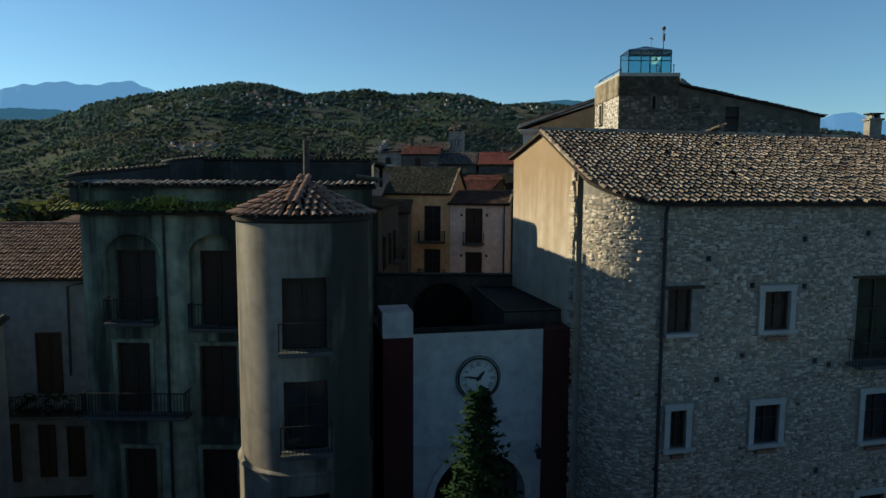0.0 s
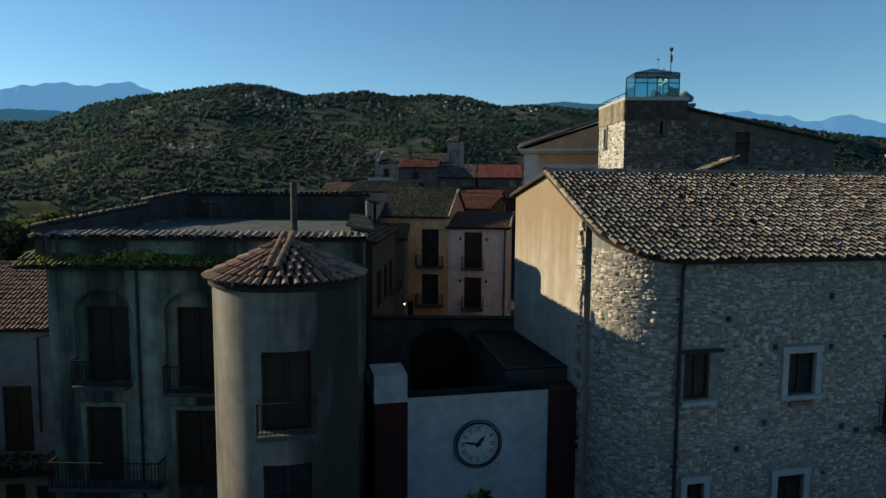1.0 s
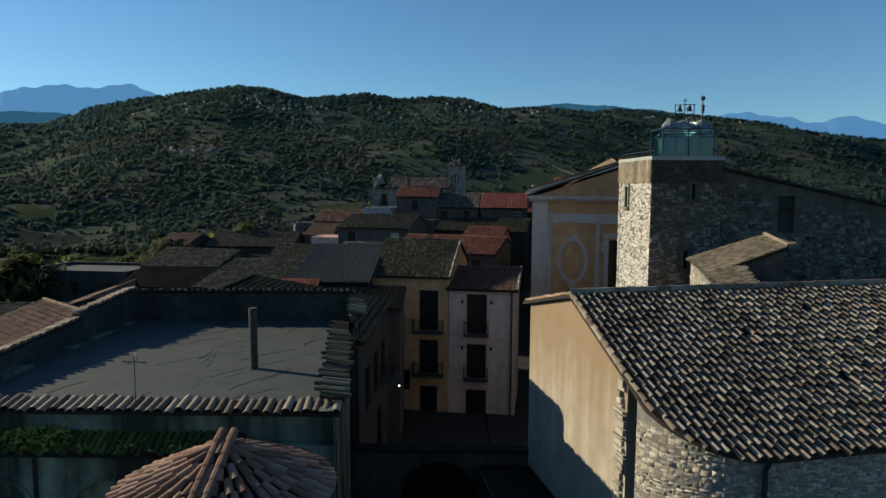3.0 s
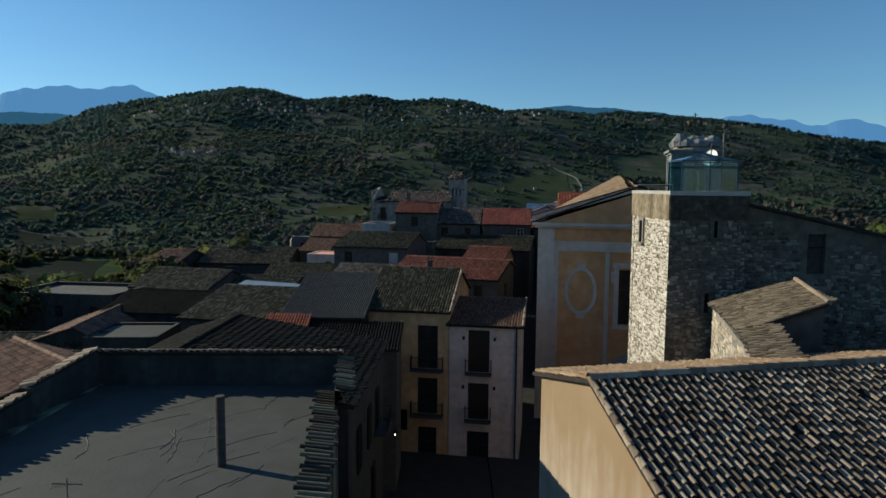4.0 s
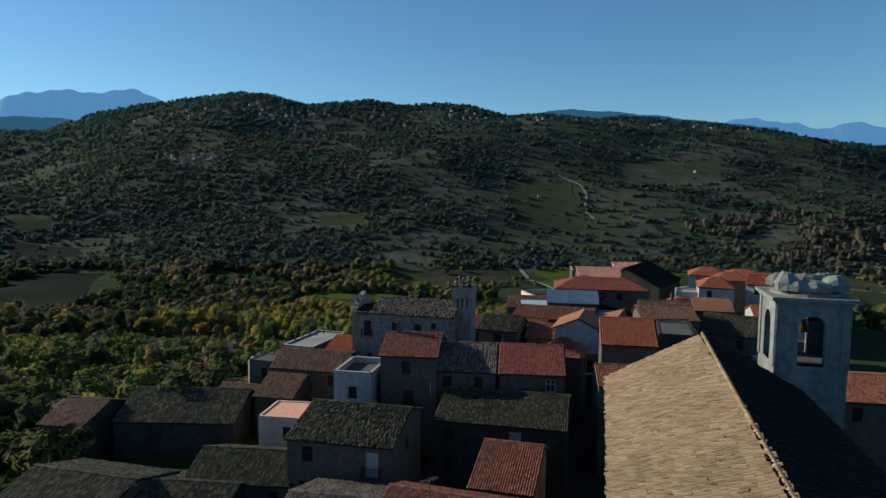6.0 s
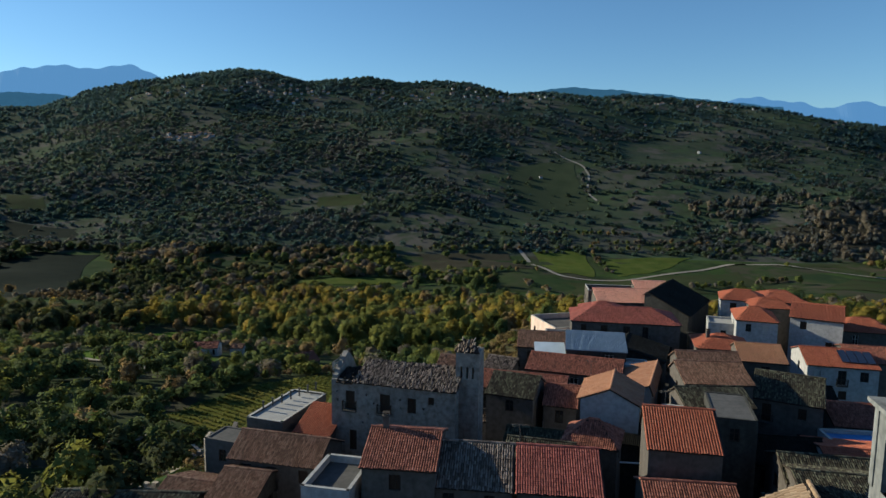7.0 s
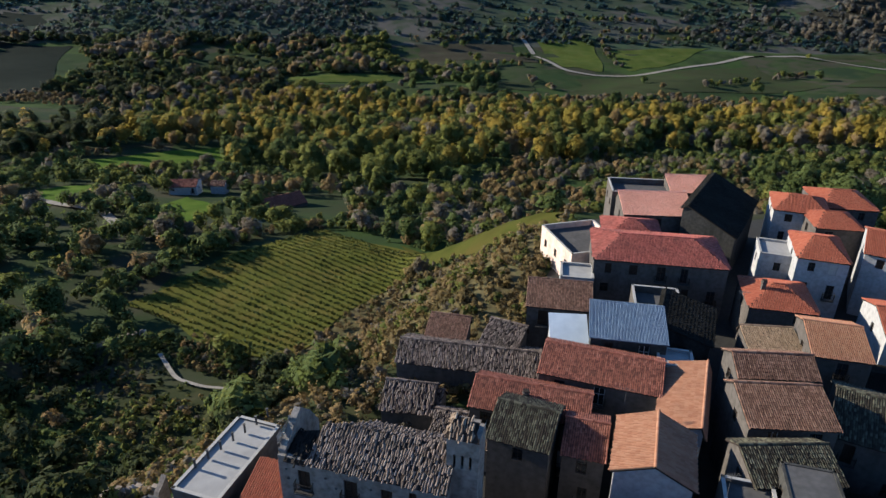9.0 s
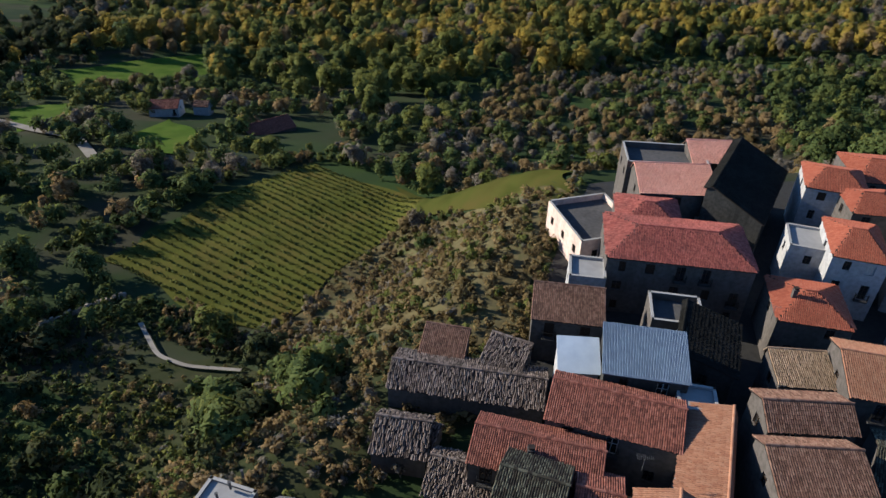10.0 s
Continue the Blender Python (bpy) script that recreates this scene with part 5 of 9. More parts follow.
wood("hedge", hx, R.uniform(2.6, 5.0, len(hx)), pick_kinds(hx, [("leaf_dark", 0.7, 60), ("leaf_grey", 1.0, 50), ("leaf_mid", 0.7, 60), ("leaf_rust", 0.4, 40)], R), "mixed bare and green hedges between valley fields", 80, 0.40, 0.9, 15, False, category="hedge")
xy = scatter(2600, -440, 480, 640, 800, lambda x, y: (np.abs(y - 728 - 20 * np.sin(x / 90) - np.where(x > 150, (x - 150) * 0.25, 0)) < 48) * 0.8, R)
wood("thicket", xy, R.uniform(1.8, 4.2, len(xy)), pick_kinds(xy, [("leaf_grey", 1.0, 60), ("leaf_rust", 0.8, 50), ("leaf_straw", 0.7, 45)], R), "bare brown thicket along the valley stream", 56, 0.42, 0.8, 16, False)

# bare poplars by the river bend
xy = scatter(700, 430, 860, 1060, 1420, lambda x, y: np.where((wobble(x, y, 60, 6.0) > -0.2) & (y > 1080 + (650 - x) * 0.12) & (x > 540 - (y - 1200) * 0.3), 0.9, 0.0), R)
wood("bare_poplars", xy, R.uniform(4.5, 8.0, len(xy)), pick_kinds(xy, [("leaf_grey", 1.0, 90), ("leaf_far_bare", 0.8, 60)], R), "bare grey winter poplars along the river", 70, 0.4, 1.35, 13, False)


# belt of yellow autumn wood below the town
def belt(x, y):
    lo = np.interp(x, [-300, -220, -185, -116, -27, 76, 167, 300], [420, 400, 440, 405, 350, 440, 520, 480])
    hi = np.interp(x, [-420, -304, -250, -158, 6, 116, 208, 436, 560], [560, 560, 690, 700, 695, 700, 655, 700, 700])
    k = np.where((y > lo + 10 * np.sin(x / 17)) & (y < hi), 0.95, 0.0) * (np.abs(x) < 0.85 * y)
    for lawn in LAWNS:
        k = np.where(in_poly(x, y, lawn, 2.0), 0.03 * k, k)
        k = np.where(in_poly(x, y + 14, lawn), 0.15 * k, k)
    return k


xy = scatter(6000, -520, 560, 330, 720, belt, R)
up = np.clip((xy[:, 1] - 400) / 90, 0, 1)
kind = pick_kinds(xy, [("leaf_yellow", 1.4, 60), ("leaf_mid", 1.1, 55), ("leaf_rust", 0.22, 60), ("leaf_dark", 0.18, 45), ("leaf_grey", 0.12, 75)], R)
kind = [k if R.random() < 0.25 + 0.75 * u or k != "leaf_yellow" else ("leaf_dark" if R.random() < 0.55 else "leaf_mid") for k, u in zip(kind, up)]
kind = ["leaf_holm" if x < -0.38 * y - 20 and k in ("leaf_yellow", "leaf_mid", "leaf_dark") and R.random() < 0.8 else k for (x, y), k in zip(xy, kind)]
wood("autumn_wood", xy, R.uniform(3.4, 6.8, len(xy)), kind, "dense yellow and green autumn wood below the town", 126, 0.33, 1.4, 6, False)


# gardens, hedges and scrub between the wood and the town
def in_town(x, y):
    return (x > np.interp(y, [-80, 60, 90, 115, 130, 150, 180, 205], [-46, -46, -41, -27, -21, -6, 12, 24]) - 1) & (y < 212) & (x < 85)


def near_keep(x, y):
    k = np.where(wobble(x, y, 28, 1.5) > 0.5, 0.3, 0.95)
    for q, g in ((VINE, 4.5), (STRIP, 1.0), (SLOPE, 1.0), (FALLOW, 0.5)):
        k = np.where(in_poly(x, y, q, g), 0.0, k)
    for lawn in LAWNS:
        k = np.where(in_poly(x, y, lawn, 2.0), 0.03 * k, k)
        k = np.where(in_poly(x, y + 10, lawn), 0.12 * k, k)
    for q in ([(-108, 336), (-80, 336), (-78, 306), (-106, 306)], [(-68, 334), (-34, 340), (-36, 288), (-64, 282)], [(-162, 319), (-102, 274), (-98, 262), (-160, 300)], [(-56, 190), (-48, 182), (-40, 178), (-28, 176), (-28, 166), (-42, 165), (-56, 175)]):
        k = np.where(in_poly(x, y, q), 0.0, k)
    k = np.where(y > np.interp(x, [-300, -220, -185, -116, -27, 76, 167, 300], [420, 400, 440, 405, 350, 440, 520, 480]), 0.0, k)
    k = np.where((x > 5) & (y > 205) & (y < 470) & (np.abs(x - 0.34 * (y - 200) - 25) < 60), 0.12 * k, k)
    return np.where(in_town(x, y), 0.0, k)


xy = scatter(7600, -240, 260, 60, 480, near_keep, R)
kind = pick_kinds(xy, [("leaf_dark", 1.7, 34), ("leaf_mid", 0.7, 30), ("leaf_rust", 0.12, 30), ("leaf_grey", 0.2, 25)], R)
kind = ["leaf_holm" if y < 178 and x < -18 and k != "leaf_grey" and R.random() < 0.78 else k for (x, y), k in zip(xy, kind)]
wood("scrub", xy, R.uniform(1.5, 4.4, len(xy)), kind, "thick scrub and garden trees on the slope below town", 110, 0.27, 0.95, 7, False)
hedge_line = np.column_stack([np.interp(np.linspace(0, 1, 110), [0, 0.45, 0.7, 1], [-82, -60, -42, -2]), np.interp(np.linspace(0, 1, 110), [0, 0.45, 0.7, 1], [212, 250, 277, 262])]) + R.normal(0, 1.6, (110, 2))
wood("hedge", hedge_line, R.uniform(1.0, 2.1, 110), pick_kinds(hedge_line, [("leaf_dark", 1.3, 20), ("leaf_mid", 0.8, 18), ("leaf_rust", 0.3, 22)], R), "dark hedge along the vineyard edge", 250, 0.2, 1.0, 8, False, category="hedge")
# brown bare woodland behind the last houses
xy = scatter(3600, -10, 230, 205, 470, lambda x, y: ((np.abs(x - 0.34 * (y - 200) - 25) < 62) & ~in_poly(x, y, STRIP, 2) & ~in_poly(x, y, VINE, 3) & ~in_town(x, y)) * np.where(wobble(x, y, 30, 3.0) > 0.5, 0.25, 0.8), R)
wood("bare_thicket", xy, R.uniform(1.5, 3.2, len(xy)), pick_kinds(xy, [("leaf_grey", 0.9, 70), ("leaf_rust", 1.1, 60), ("leaf_straw", 0.8, 50), ("leaf_dark", 0.3, 26), ("leaf_mid", 0.35, 30)], R), "bare brown woodland behind the last houses", 84, 0.3, 0.95, 17, False)
twigs = scatter(7200, -50, 40, 118, 232, lambda x, y: ((x < np.interp(y, [112, 120, 128, 138, 142, 150, 160, 180, 205, 225], [-30, -24, -12, -1, 3, 8, 13, 18, 28, 40])) & ~in_poly(x, y, VINE, 0.5) & ~in_poly(x, y, STRIP, 1) & (x + y > 96) & ~in_poly(x, y, [(-56, 190), (-48, 182), (-40, 178), (-28, 176), (-28, 168), (-42, 167), (-56, 177)])) * np.where(in_poly(x, y, FALLOW), 0.3, 0.9), R)
herbs = scatter(2600, -74, -24, 134, 196, lambda x, y: in_poly(x, y, [(-74, 192), (-56, 196), (-30, 180), (-24, 136), (-58, 140), (-70, 160)]) * np.where(in_poly(x, y, [(-56, 188), (-48, 181), (-40, 177), (-28, 175), (-28, 169), (-42, 168), (-56, 178)]), 0.15, 0.8), R)
wood("rough_herbs", herbs, R.uniform(0.35, 1.0, len(herbs)), pick_kinds(herbs, [("leaf_holm", 1.0, 16), ("leaf_dark", 1.2, 14), ("leaf_mid", 0.6, 14), ("leaf_straw", 0.3, 12)], R), "rough weeds and low bushes on the slope", 20, 0.42, 0.85, 19, False)
wood("bare_scrub", twigs, R.uniform(0.4, 1.15, len(twigs)), pick_kinds(twigs, [("leaf_straw", 1.2, 20), ("leaf_grey", 0.35, 18), ("leaf_mid", 0.6, 15), ("leaf_rust", 1.0, 18)], R), "bare winter scrub under the town wall", 32, 0.36, 0.9, 9, False)

# dry grass slopes between vineyard and town
drape("field", [(-30, 184), (-8, 227), (23, 191), (8, 152)], "grass_straw", "dry straw-coloured grass slope under the town", 0.22, 26, 20)
drape("field", [(-60, 168), (-36.5, 177.5), (9.5, 149.5), (-16, 128)], "grass_rough", "rough olive grass beside ruins", 0.22, 20, 20)

# vineyard: grass with rows of vines
drape("field", STRIP, "grass_strip", "grassy strip beside the vineyard", 0.25, 14, 8)
drape("vineyard", VINE, "grass_vine", "sloping vineyard grass between vine rows", 0.3, 24, 24)
rows = []
va, vb, vc, vd = (np.array(p, dtype=float) for p in VINE)
for k in range(30):
    t = (k + 0.5) / 30
    p, q = va + (vb - va) * t, vd + (vc - vd) * t
    m = int(np.linalg.norm(q - p) / 0.5)
    s = (np.arange(m) + R.uniform(0.2, 0.8, m)) / m
    rows.append(p + (q - p) * s[:, None] + R.normal(0, 0.08, (m, 2)))
rows = np.concatenate(rows)
wood("vine_rows", rows, R.uniform(0.42, 0.62, len(rows)), ["leaf_dark" if q < 0.1 else "leaf_mid" for q in R.random(len(rows))], "rows of trained vines in a vineyard", 9, 0.55, 0.75, 10, False, category="vines")

# a dark pine behind the last houses
pine = np.array([(78, 203), (84, 207), (90, 202), (73, 208), (97, 208)])
wood("pines", pine, np.array([5.5, 6.0, 5.0, 4.5, 5.0]), ["leaf_dark"] * 5, "clump of dark evergreen trees behind the houses", 900, 0.12, 1.1, 12)

# far farms and villages
farm_mesh = {}
for px, py in FARMS:
    s = int(R.integers(0, 4))
    if s not in farm_mesh:
        b = Bag()
        w, d, h = 6.5 + 1.3 * s, 6 + 0.8 * s, 3.8 + 0.6 * s
        for q in (((-w, -d), (w, -d)), ((w, -d), (w, d)), ((w, d), (-w, d)), ((-w, d), (-w, -d))):
            b.poly(((q[0][0] / 2, q[0][1] / 2, -3), (q[1][0] / 2, q[1][1] / 2, -3), (q[1][0] / 2, q[1][1] / 2, h), (q[0][0] / 2, q[0][1] / 2, h)))
        for sg in (-1, 1):
            b.solid([(-w / 2 - 0.4, sg * (d / 2 + 0.5), h - 0.2), (w / 2 + 0.4, sg * (d / 2 + 0.5), h - 0.2), (w / 2 + 0.4, 0, h + 2), (-w / 2 - 0.4, 0, h + 2)], (0, 0, 0.2), 1)
            b.poly(((sg * w / 2, -d / 2, h), (sg * w / 2, d / 2, h), (sg * w / 2, 0, h + 1.9)))
        farm_mesh[s] = b.mesh("farmhouse", ["mortar" if s == 3 else "limewash", "tile_brown"])
    ob = new("farmhouse", farm_mesh[s])
    ob.matrix_world = pose(px, py, float(ground_z(px, py)) + 0.5, 0, 0, R.uniform(-40, 40))
    tagged(ob, "pale farmhouse with a clay roof on the hillside", "house", "far farmhouses")

# paved lanes and yards between the houses
tagged(drape("pavement", [(-18, 70), (34, 66), (70, 196), (24, 194)], "paving", "dark stone paving of lanes and yards between houses", 0.12, 26, 34), "dark stone paving of lanes and yards between houses", "paving", "", "structure")

# ---- square and street ----
# unseen walls added behind and beside the viewer, to dim the square
b = Bag()
b.box((0, 5.2, 4.7), (84, 0.6, 9.4))
b.box((-24.5, 16.2, 6.6), (0.6, 21.4, 13.2))
tagged(thing("wall_south", b, "plaster_beige", "unseen plain beige wall added to dim the square", "wall"), kind="structure")
b = Bag()
for x0, x1, y0, y1, z0, z1 in ((-30, 45, -25, 22, 0.06, 0.06), (-5, 10, 22, 30, 0.1, 1.2), (-5, 13, 30, 52, 1.2, 4.0), (-7, 3.4, 52, 61, 4.0, 4.5), (3.5, 13, 52, 67, 4.0, 5.1), (3.0, 8.4, 67, 84, 5.1, 6.2)):
    b.solid(((x0, y0, z0), (x1, y0, z0), (x1, y1, z1), (x0, y1, z1)), (0, 0, -0.6))
tagged(thing("pavement", b, "paving", "dark stone paving of the square and street", "paving"), kind="structure")


def rot_frame(ang):
    a = radians(ang)
    return Vector((math.cos(a), math.sin(a), 0)), Vector((-math.sin(a), math.cos(a), 0))


# ---- castle: rubble walls with a rounded corner, tiled roof ----
CU, CV = rot_frame(13)
CANG = radians(13)


def C3(u, v, z):
    return CU * u + CV * v + Vector((0, 0, z))


V0, U0, UR, RC = 22.1, 11.45, 36.0, 2.4   # front plane, gable plane, far end, corner radius
RIDGE_V, RIDGE_Z, EAVE_Z, BACK_V, BACK_Z = 28.9, 18.45, 15.35, 33.3, 17.4


def castle_top(v):
    return EAVE_Z + (RIDGE_Z - EAVE_Z) * (v - 21.75) / (RIDGE_V - 21.75) if v < RIDGE_V else RIDGE_Z - (RIDGE_Z - BACK_Z) * (v - RIDGE_V) / (BACK_V - RIDGE_V)


castle = base("castle", C3(22, 27, 0), "medieval rubble stone castle wing with a tiled roof", "castle")
wins = [(13.93, 14.95, 10.36, 12.05), (18.16, 19.35, 10.28, 11.85), (17.97, 19.13, 5.62, 7.23), (14.2, 14.9, 5.76, 7.29), (22.59, 24.5, 8.8, 12.25), (23.27, 24.7, 5.31, 7.35),
        (28.2, 29.4, 10.3, 11.9), (28.3, 29.5, 5.5, 7.2), (18.1, 19.2, 1.2, 2.9), (23.3, 24.6, 1.0, 2.9)]
holes_small = [(19.9, 13.9), (22.9, 14.1), (17.6, 12.1), (20.0, 12.0), (17.3, 9.3), (15.6, 13.2), (20.7, 8.9), (21.4, 8.7), (21.1, 4.2), (16.2, 8.4), (26.5, 13.6), (16.0, 3.4)]
holes = [(a - (U0 + RC), c - (U0 + RC), z0, z1) for a, c, z0, z1 in wins if a > U0 + RC] + [(a - 0.11 - U0 - RC, a + 0.11 - U0 - RC, z - 0.11, z + 0.11) for a, z in holes_small if a > U0 + RC + 0.2]
b = Bag()
zt = castle_top(V0) - 0.15
wall_bag(b, C3(U0 + RC, V0, 0), C3(UR, V0, 0), 0, zt, holes, 0.45)
part("wall_front", b, "mortar", castle)
b = Bag()
NS = 14
for i in range(NS):
    t0, t1 = math.pi + i * math.pi / 2 / NS, math.pi + (i + 1) * math.pi / 2 / NS
    q = []
    for t in (t0, t1):
        u, v = U0 + RC + RC * math.cos(t), V0 + RC + RC * math.sin(t)
        q.append((u, v, castle_top(v) - 0.15))
    b.poly((C3(q[0][0], q[0][1], 0), C3(q[1][0], q[1][1], 0), C3(*q[1]), C3(*q[0])))
part("wall_rounded_corner", b, "mortar", castle)
b = Bag()
pg = [C3(U0, BACK_V - 0.2, 0), C3(U0, 25.05, 0), C3(U0, 25.05, castle_top(25.05) - 0.12), C3(U0, RIDGE_V, RIDGE_Z - 0.12), C3(U0, BACK_V - 0.2, BACK_Z - 0.1)]
b.solid(pg, CU * 0.45)
part("wall_gable", b, "plaster_gable", castle, "cream plastered gable wall with brown water stains")
b = Bag()
wall_bag(b, C3(UR, V0, 0), C3(UR, BACK_V - 0.2, 0), 0, BACK_Z - 0.2, (), 0.4, peak=(RIDGE_V - V0, RIDGE_Z - 0.15))
wall_bag(b, C3(UR, BACK_V - 0.2, 0), C3(U0, BACK_V - 0.2, 0), 0, BACK_Z - 0.15, (), 0.4)
part("wall_back", b, "mortar", castle)
# quoin strip of larger stones beside the plaster
b = Bag()
z = 0.3
k = 0
while z < castle_top(25.6) - 0.4:
    h = random.uniform(0.11, 0.27)
    wd = random.uniform(0.22, 0.62)
    p = C3(U0 - 0.02 - random.uniform(0, 0.04), 25.34 + random.uniform(-0.09, 0.09), z + h / 2)
    bb = Bag()
    bb.box(p, (0.13, wd, h - random.uniform(0.02, 0.07)), CANG + random.uniform(-0.05, 0.05))
    part("quoin", bb, "stone_one", castle)
    z += h
    k += 1
chimney(castle, C3(29.7, RIDGE_V, 0).x, C3(29.7, RIDGE_V, 0).y, 17.9, 19.4, 0.62, "mortar")
# windows
for i, (a, c, z0, z1) in enumerate(wins):
    w, h, mid = c - a, z1 - z0, (a + c) / 2
    if i == 0:
        bb = Bag()
        bb.box(C3(mid + 0.1, V0 - 0.04, z1 + 0.08), (w + 0.7, 0.2, 0.12), CANG)
        part("lintel", bb, "wood", castle)
        bb = Bag()
        bb.box(C3(mid, V0 - 0.1, z0 - 0.07), (w + 0.35, 0.3, 0.13), CANG)
        part("sill", bb, "stone_frame", castle)
    elif i == 4:
        bb = Bag()
        bb.box(C3(mid, V0 - 0.04, z1 + 0.06), (w + 0.6, 0.16, 0.09), CANG)
        part("lintel", bb, "wood", castle)
        balcony(castle, C3(mid, V0, z0), CANG, 2.7, 0.85, slab="concrete")
    else:
        surround(castle, C3(mid, V0, z0), CANG, w, h, 0.24)
        bb = Bag()
        bb.box(C3(mid, V0 - 0.05, z0 - 0.33), (w * 0.8, 0.16, 0.14), CANG)
        part("sill_bracket", bb, "tile_brown", castle)
    opening(castle, C3(mid, V0, z0), CANG, w, h, "window")
# drainpipe and gutter
b = Bag()
b.tube([C3(13.62, V0 - 0.16, 0.2), C3(13.62, V0 - 0.16, 15.0), C3(13.6, V0 - 0.3, 15.25)], 0.075, 8)
for z in (2, 5, 8, 11, 14):
    b.box(C3(13.62, V0 - 0.08, z), (0.2, 0.2, 0.05), CANG)
part("drainpipe", b, "lead", castle)
# roof slopes
UR2 = UR + 0.3


def eave_v(u):
    return 21.75 if u > U0 + RC else V0 + RC - math.sqrt(max(0.01, (RC + 0.3) ** 2 - (U0 + RC - u) ** 2))


b = Bag()
us = [U0 - 0.2] + [U0 + RC - (RC + 0.15) * math.cos(q) for q in np.linspace(0.3, math.pi / 2, 8)] + [UR2]
edge = [C3(u, eave_v(u), castle_top(eave_v(u)) - 0.02) for u in us]
b.solid(edge + [C3(UR2, RIDGE_V, RIDGE_Z), C3(U0 - 0.2, RIDGE_V, RIDGE_Z)], (0, 0, -0.13))
b.solid([C3(UR2, BACK_V + 0.2, BACK_Z), C3(U0 - 0.2, BACK_V + 0.2, BACK_Z), C3(U0 - 0.2, RIDGE_V, RIDGE_Z), C3(UR2, RIDGE_V, RIDGE_Z)], (0, 0, -0.13))
castle_roof = part("roof", b, "pan", castle)


def castle_clip(p):
    u, v = p[0] * CU.x + p[1] * CU.y, p[0] * CV.x + p[1] * CV.y
    return v > eave_v(u) - 0.12


def near_split(verts, count, key):
    """The tiles that lie first by key become pieces of their own; the rest stay joined."""
    o = np.argsort(key(verts.mean(1)))
    return verts[o[:count]], verts[o[count:]]


tv, tf = tiles(C3(U0 - 0.25, 21.75, EAVE_Z), C3(UR2, 21.75, EAVE_Z), C3(UR2, RIDGE_V, RIDGE_Z), C3(U0 - 0.25, RIDGE_V, RIDGE_Z), 0.25, 0.40, 5, 1.3, 0.7, 0.004, castle_clip, 0.72, 0.6, 0.12)
CASTLE_NEAR, tv = near_split(tv, 300, lambda c: c[:, 0] + 0.0 * c[:, 1])
CASTLE_TF = tf
place("tile_cover", tile_mesh("tile_cover", tv, tf, ["tile_castle"]), castle_roof, None, "", "stuff")
tv, tf = tiles(C3(UR2, BACK_V + 0.2, BACK_Z), C3(U0 - 0.2, BACK_V + 0.2, BACK_Z), C3(U0 - 0.2, RIDGE_V, RIDGE_Z), C3(UR2, RIDGE_V, RIDGE_Z), 0.24, 0.4, 4, 0.8, 1.0)
place("back_tile_cover", tile_mesh("back_tile_cover", tv, tf, ["tile_back"]), castle_roof, None, "", "stuff")
part("ridge", caps((C3(U0 - 0.2, RIDGE_V, RIDGE_Z + 0.04), C3(UR2, RIDGE_V, RIDGE_Z + 0.04)), 0.16, 0.55), "tile_castle", castle_roof, "", "stuff")
part("verge", caps((C3(U0 - 0.14, 25.0, castle_top(25.0) + 0.02), C3(U0 - 0.14, RIDGE_V, RIDGE_Z + 0.02)), 0.105, 0.4), "tile_castle", castle_roof, "", "stuff")
chimney(castle, *C3(33.5, 30.6, 0)[:2], 17.8, 19.3, 0.6)


def stones(face, L, z0, z1, holes=(), top=None, r=None, hmin=0.09, hmax=0.21, wmin=0.10, wmax=0.38):
    """Rubble stones over a wall: face(u, z, out) gives a place on it; verts (n, 8, 3)."""
    r = r or random.Random(5)
    out = []
    z = z0
    while z < z1:
        h = r.uniform(hmin, hmax)
        u = r.uniform(-0.2, 0)
        while u < L:
            w = r.uniform(wmin, wmax)
            ua, ub = max(u, 0), min(u + w, L)
            hh = h * r.uniform(0.62, 1.3)
            zz = z + r.uniform(-0.05, 0.05)
            u += w
            if ub - ua < 0.08 or any(q[0] - 0.05 < ub and ua < q[1] + 0.05 and q[2] - 0.03 < zz + hh and zz < q[3] + 0.03 for q in holes):
                continue
            if top is not None and zz + hh > top((ua + ub) / 2):
                continue
            if r.random() < 0.12:
                continue
            g, d, ins = r.uniform(0.004, 0.014), r.uniform(0.002, 0.010) if r.random() < 0.93 else r.uniform(0.012, 0.026), 0.012
            j = [r.uniform(-0.026, 0.024) for _ in range(8)]
            o = [face(ua + g, zz + g, 0), face(ub - g, zz + g, 0), face(ub - g, zz + hh - g, 0), face(ua + g, zz + hh - g, 0),
                 face(ua + g + ins + j[0], zz + g + ins + j[1], d), face(ub - g - ins + j[2], zz + g + ins + j[3], d), face(ub - g - ins + j[4], zz + hh - g - ins + j[5], d), face(ua + g + ins + j[6], zz + hh - g - ins + j[7], d)]
            out.append([tuple(p) for p in o])
        z += h
    return np.array(out)


STONE_F = np.array([[4, 5, 6, 7], [0, 1, 5, 4], [1, 2, 6, 5], [2, 3, 7, 6], [3, 0, 4, 7]])
ARC = RC * math.pi / 2


def castle_face(s, z, o):
    """Along the rounded corner first, then the front."""
    if s < ARC:
        t = math.pi + s / RC
        return C3(U0 + RC + (RC + o) * math.cos(t), V0 + RC + (RC + o) * math.sin(t), z)
    return C3(U0 + RC + s - ARC, V0 - o, z)


ch = [(h[0] + ARC, h[1] + ARC, h[2], h[3]) for h in holes] + [(wins[0][0] - U0 - RC + ARC - 0.3, wins[0][1] - U0 - RC + ARC + 0.3, wins[0][2] - 0.1, wins[0][3] + 0.15)]
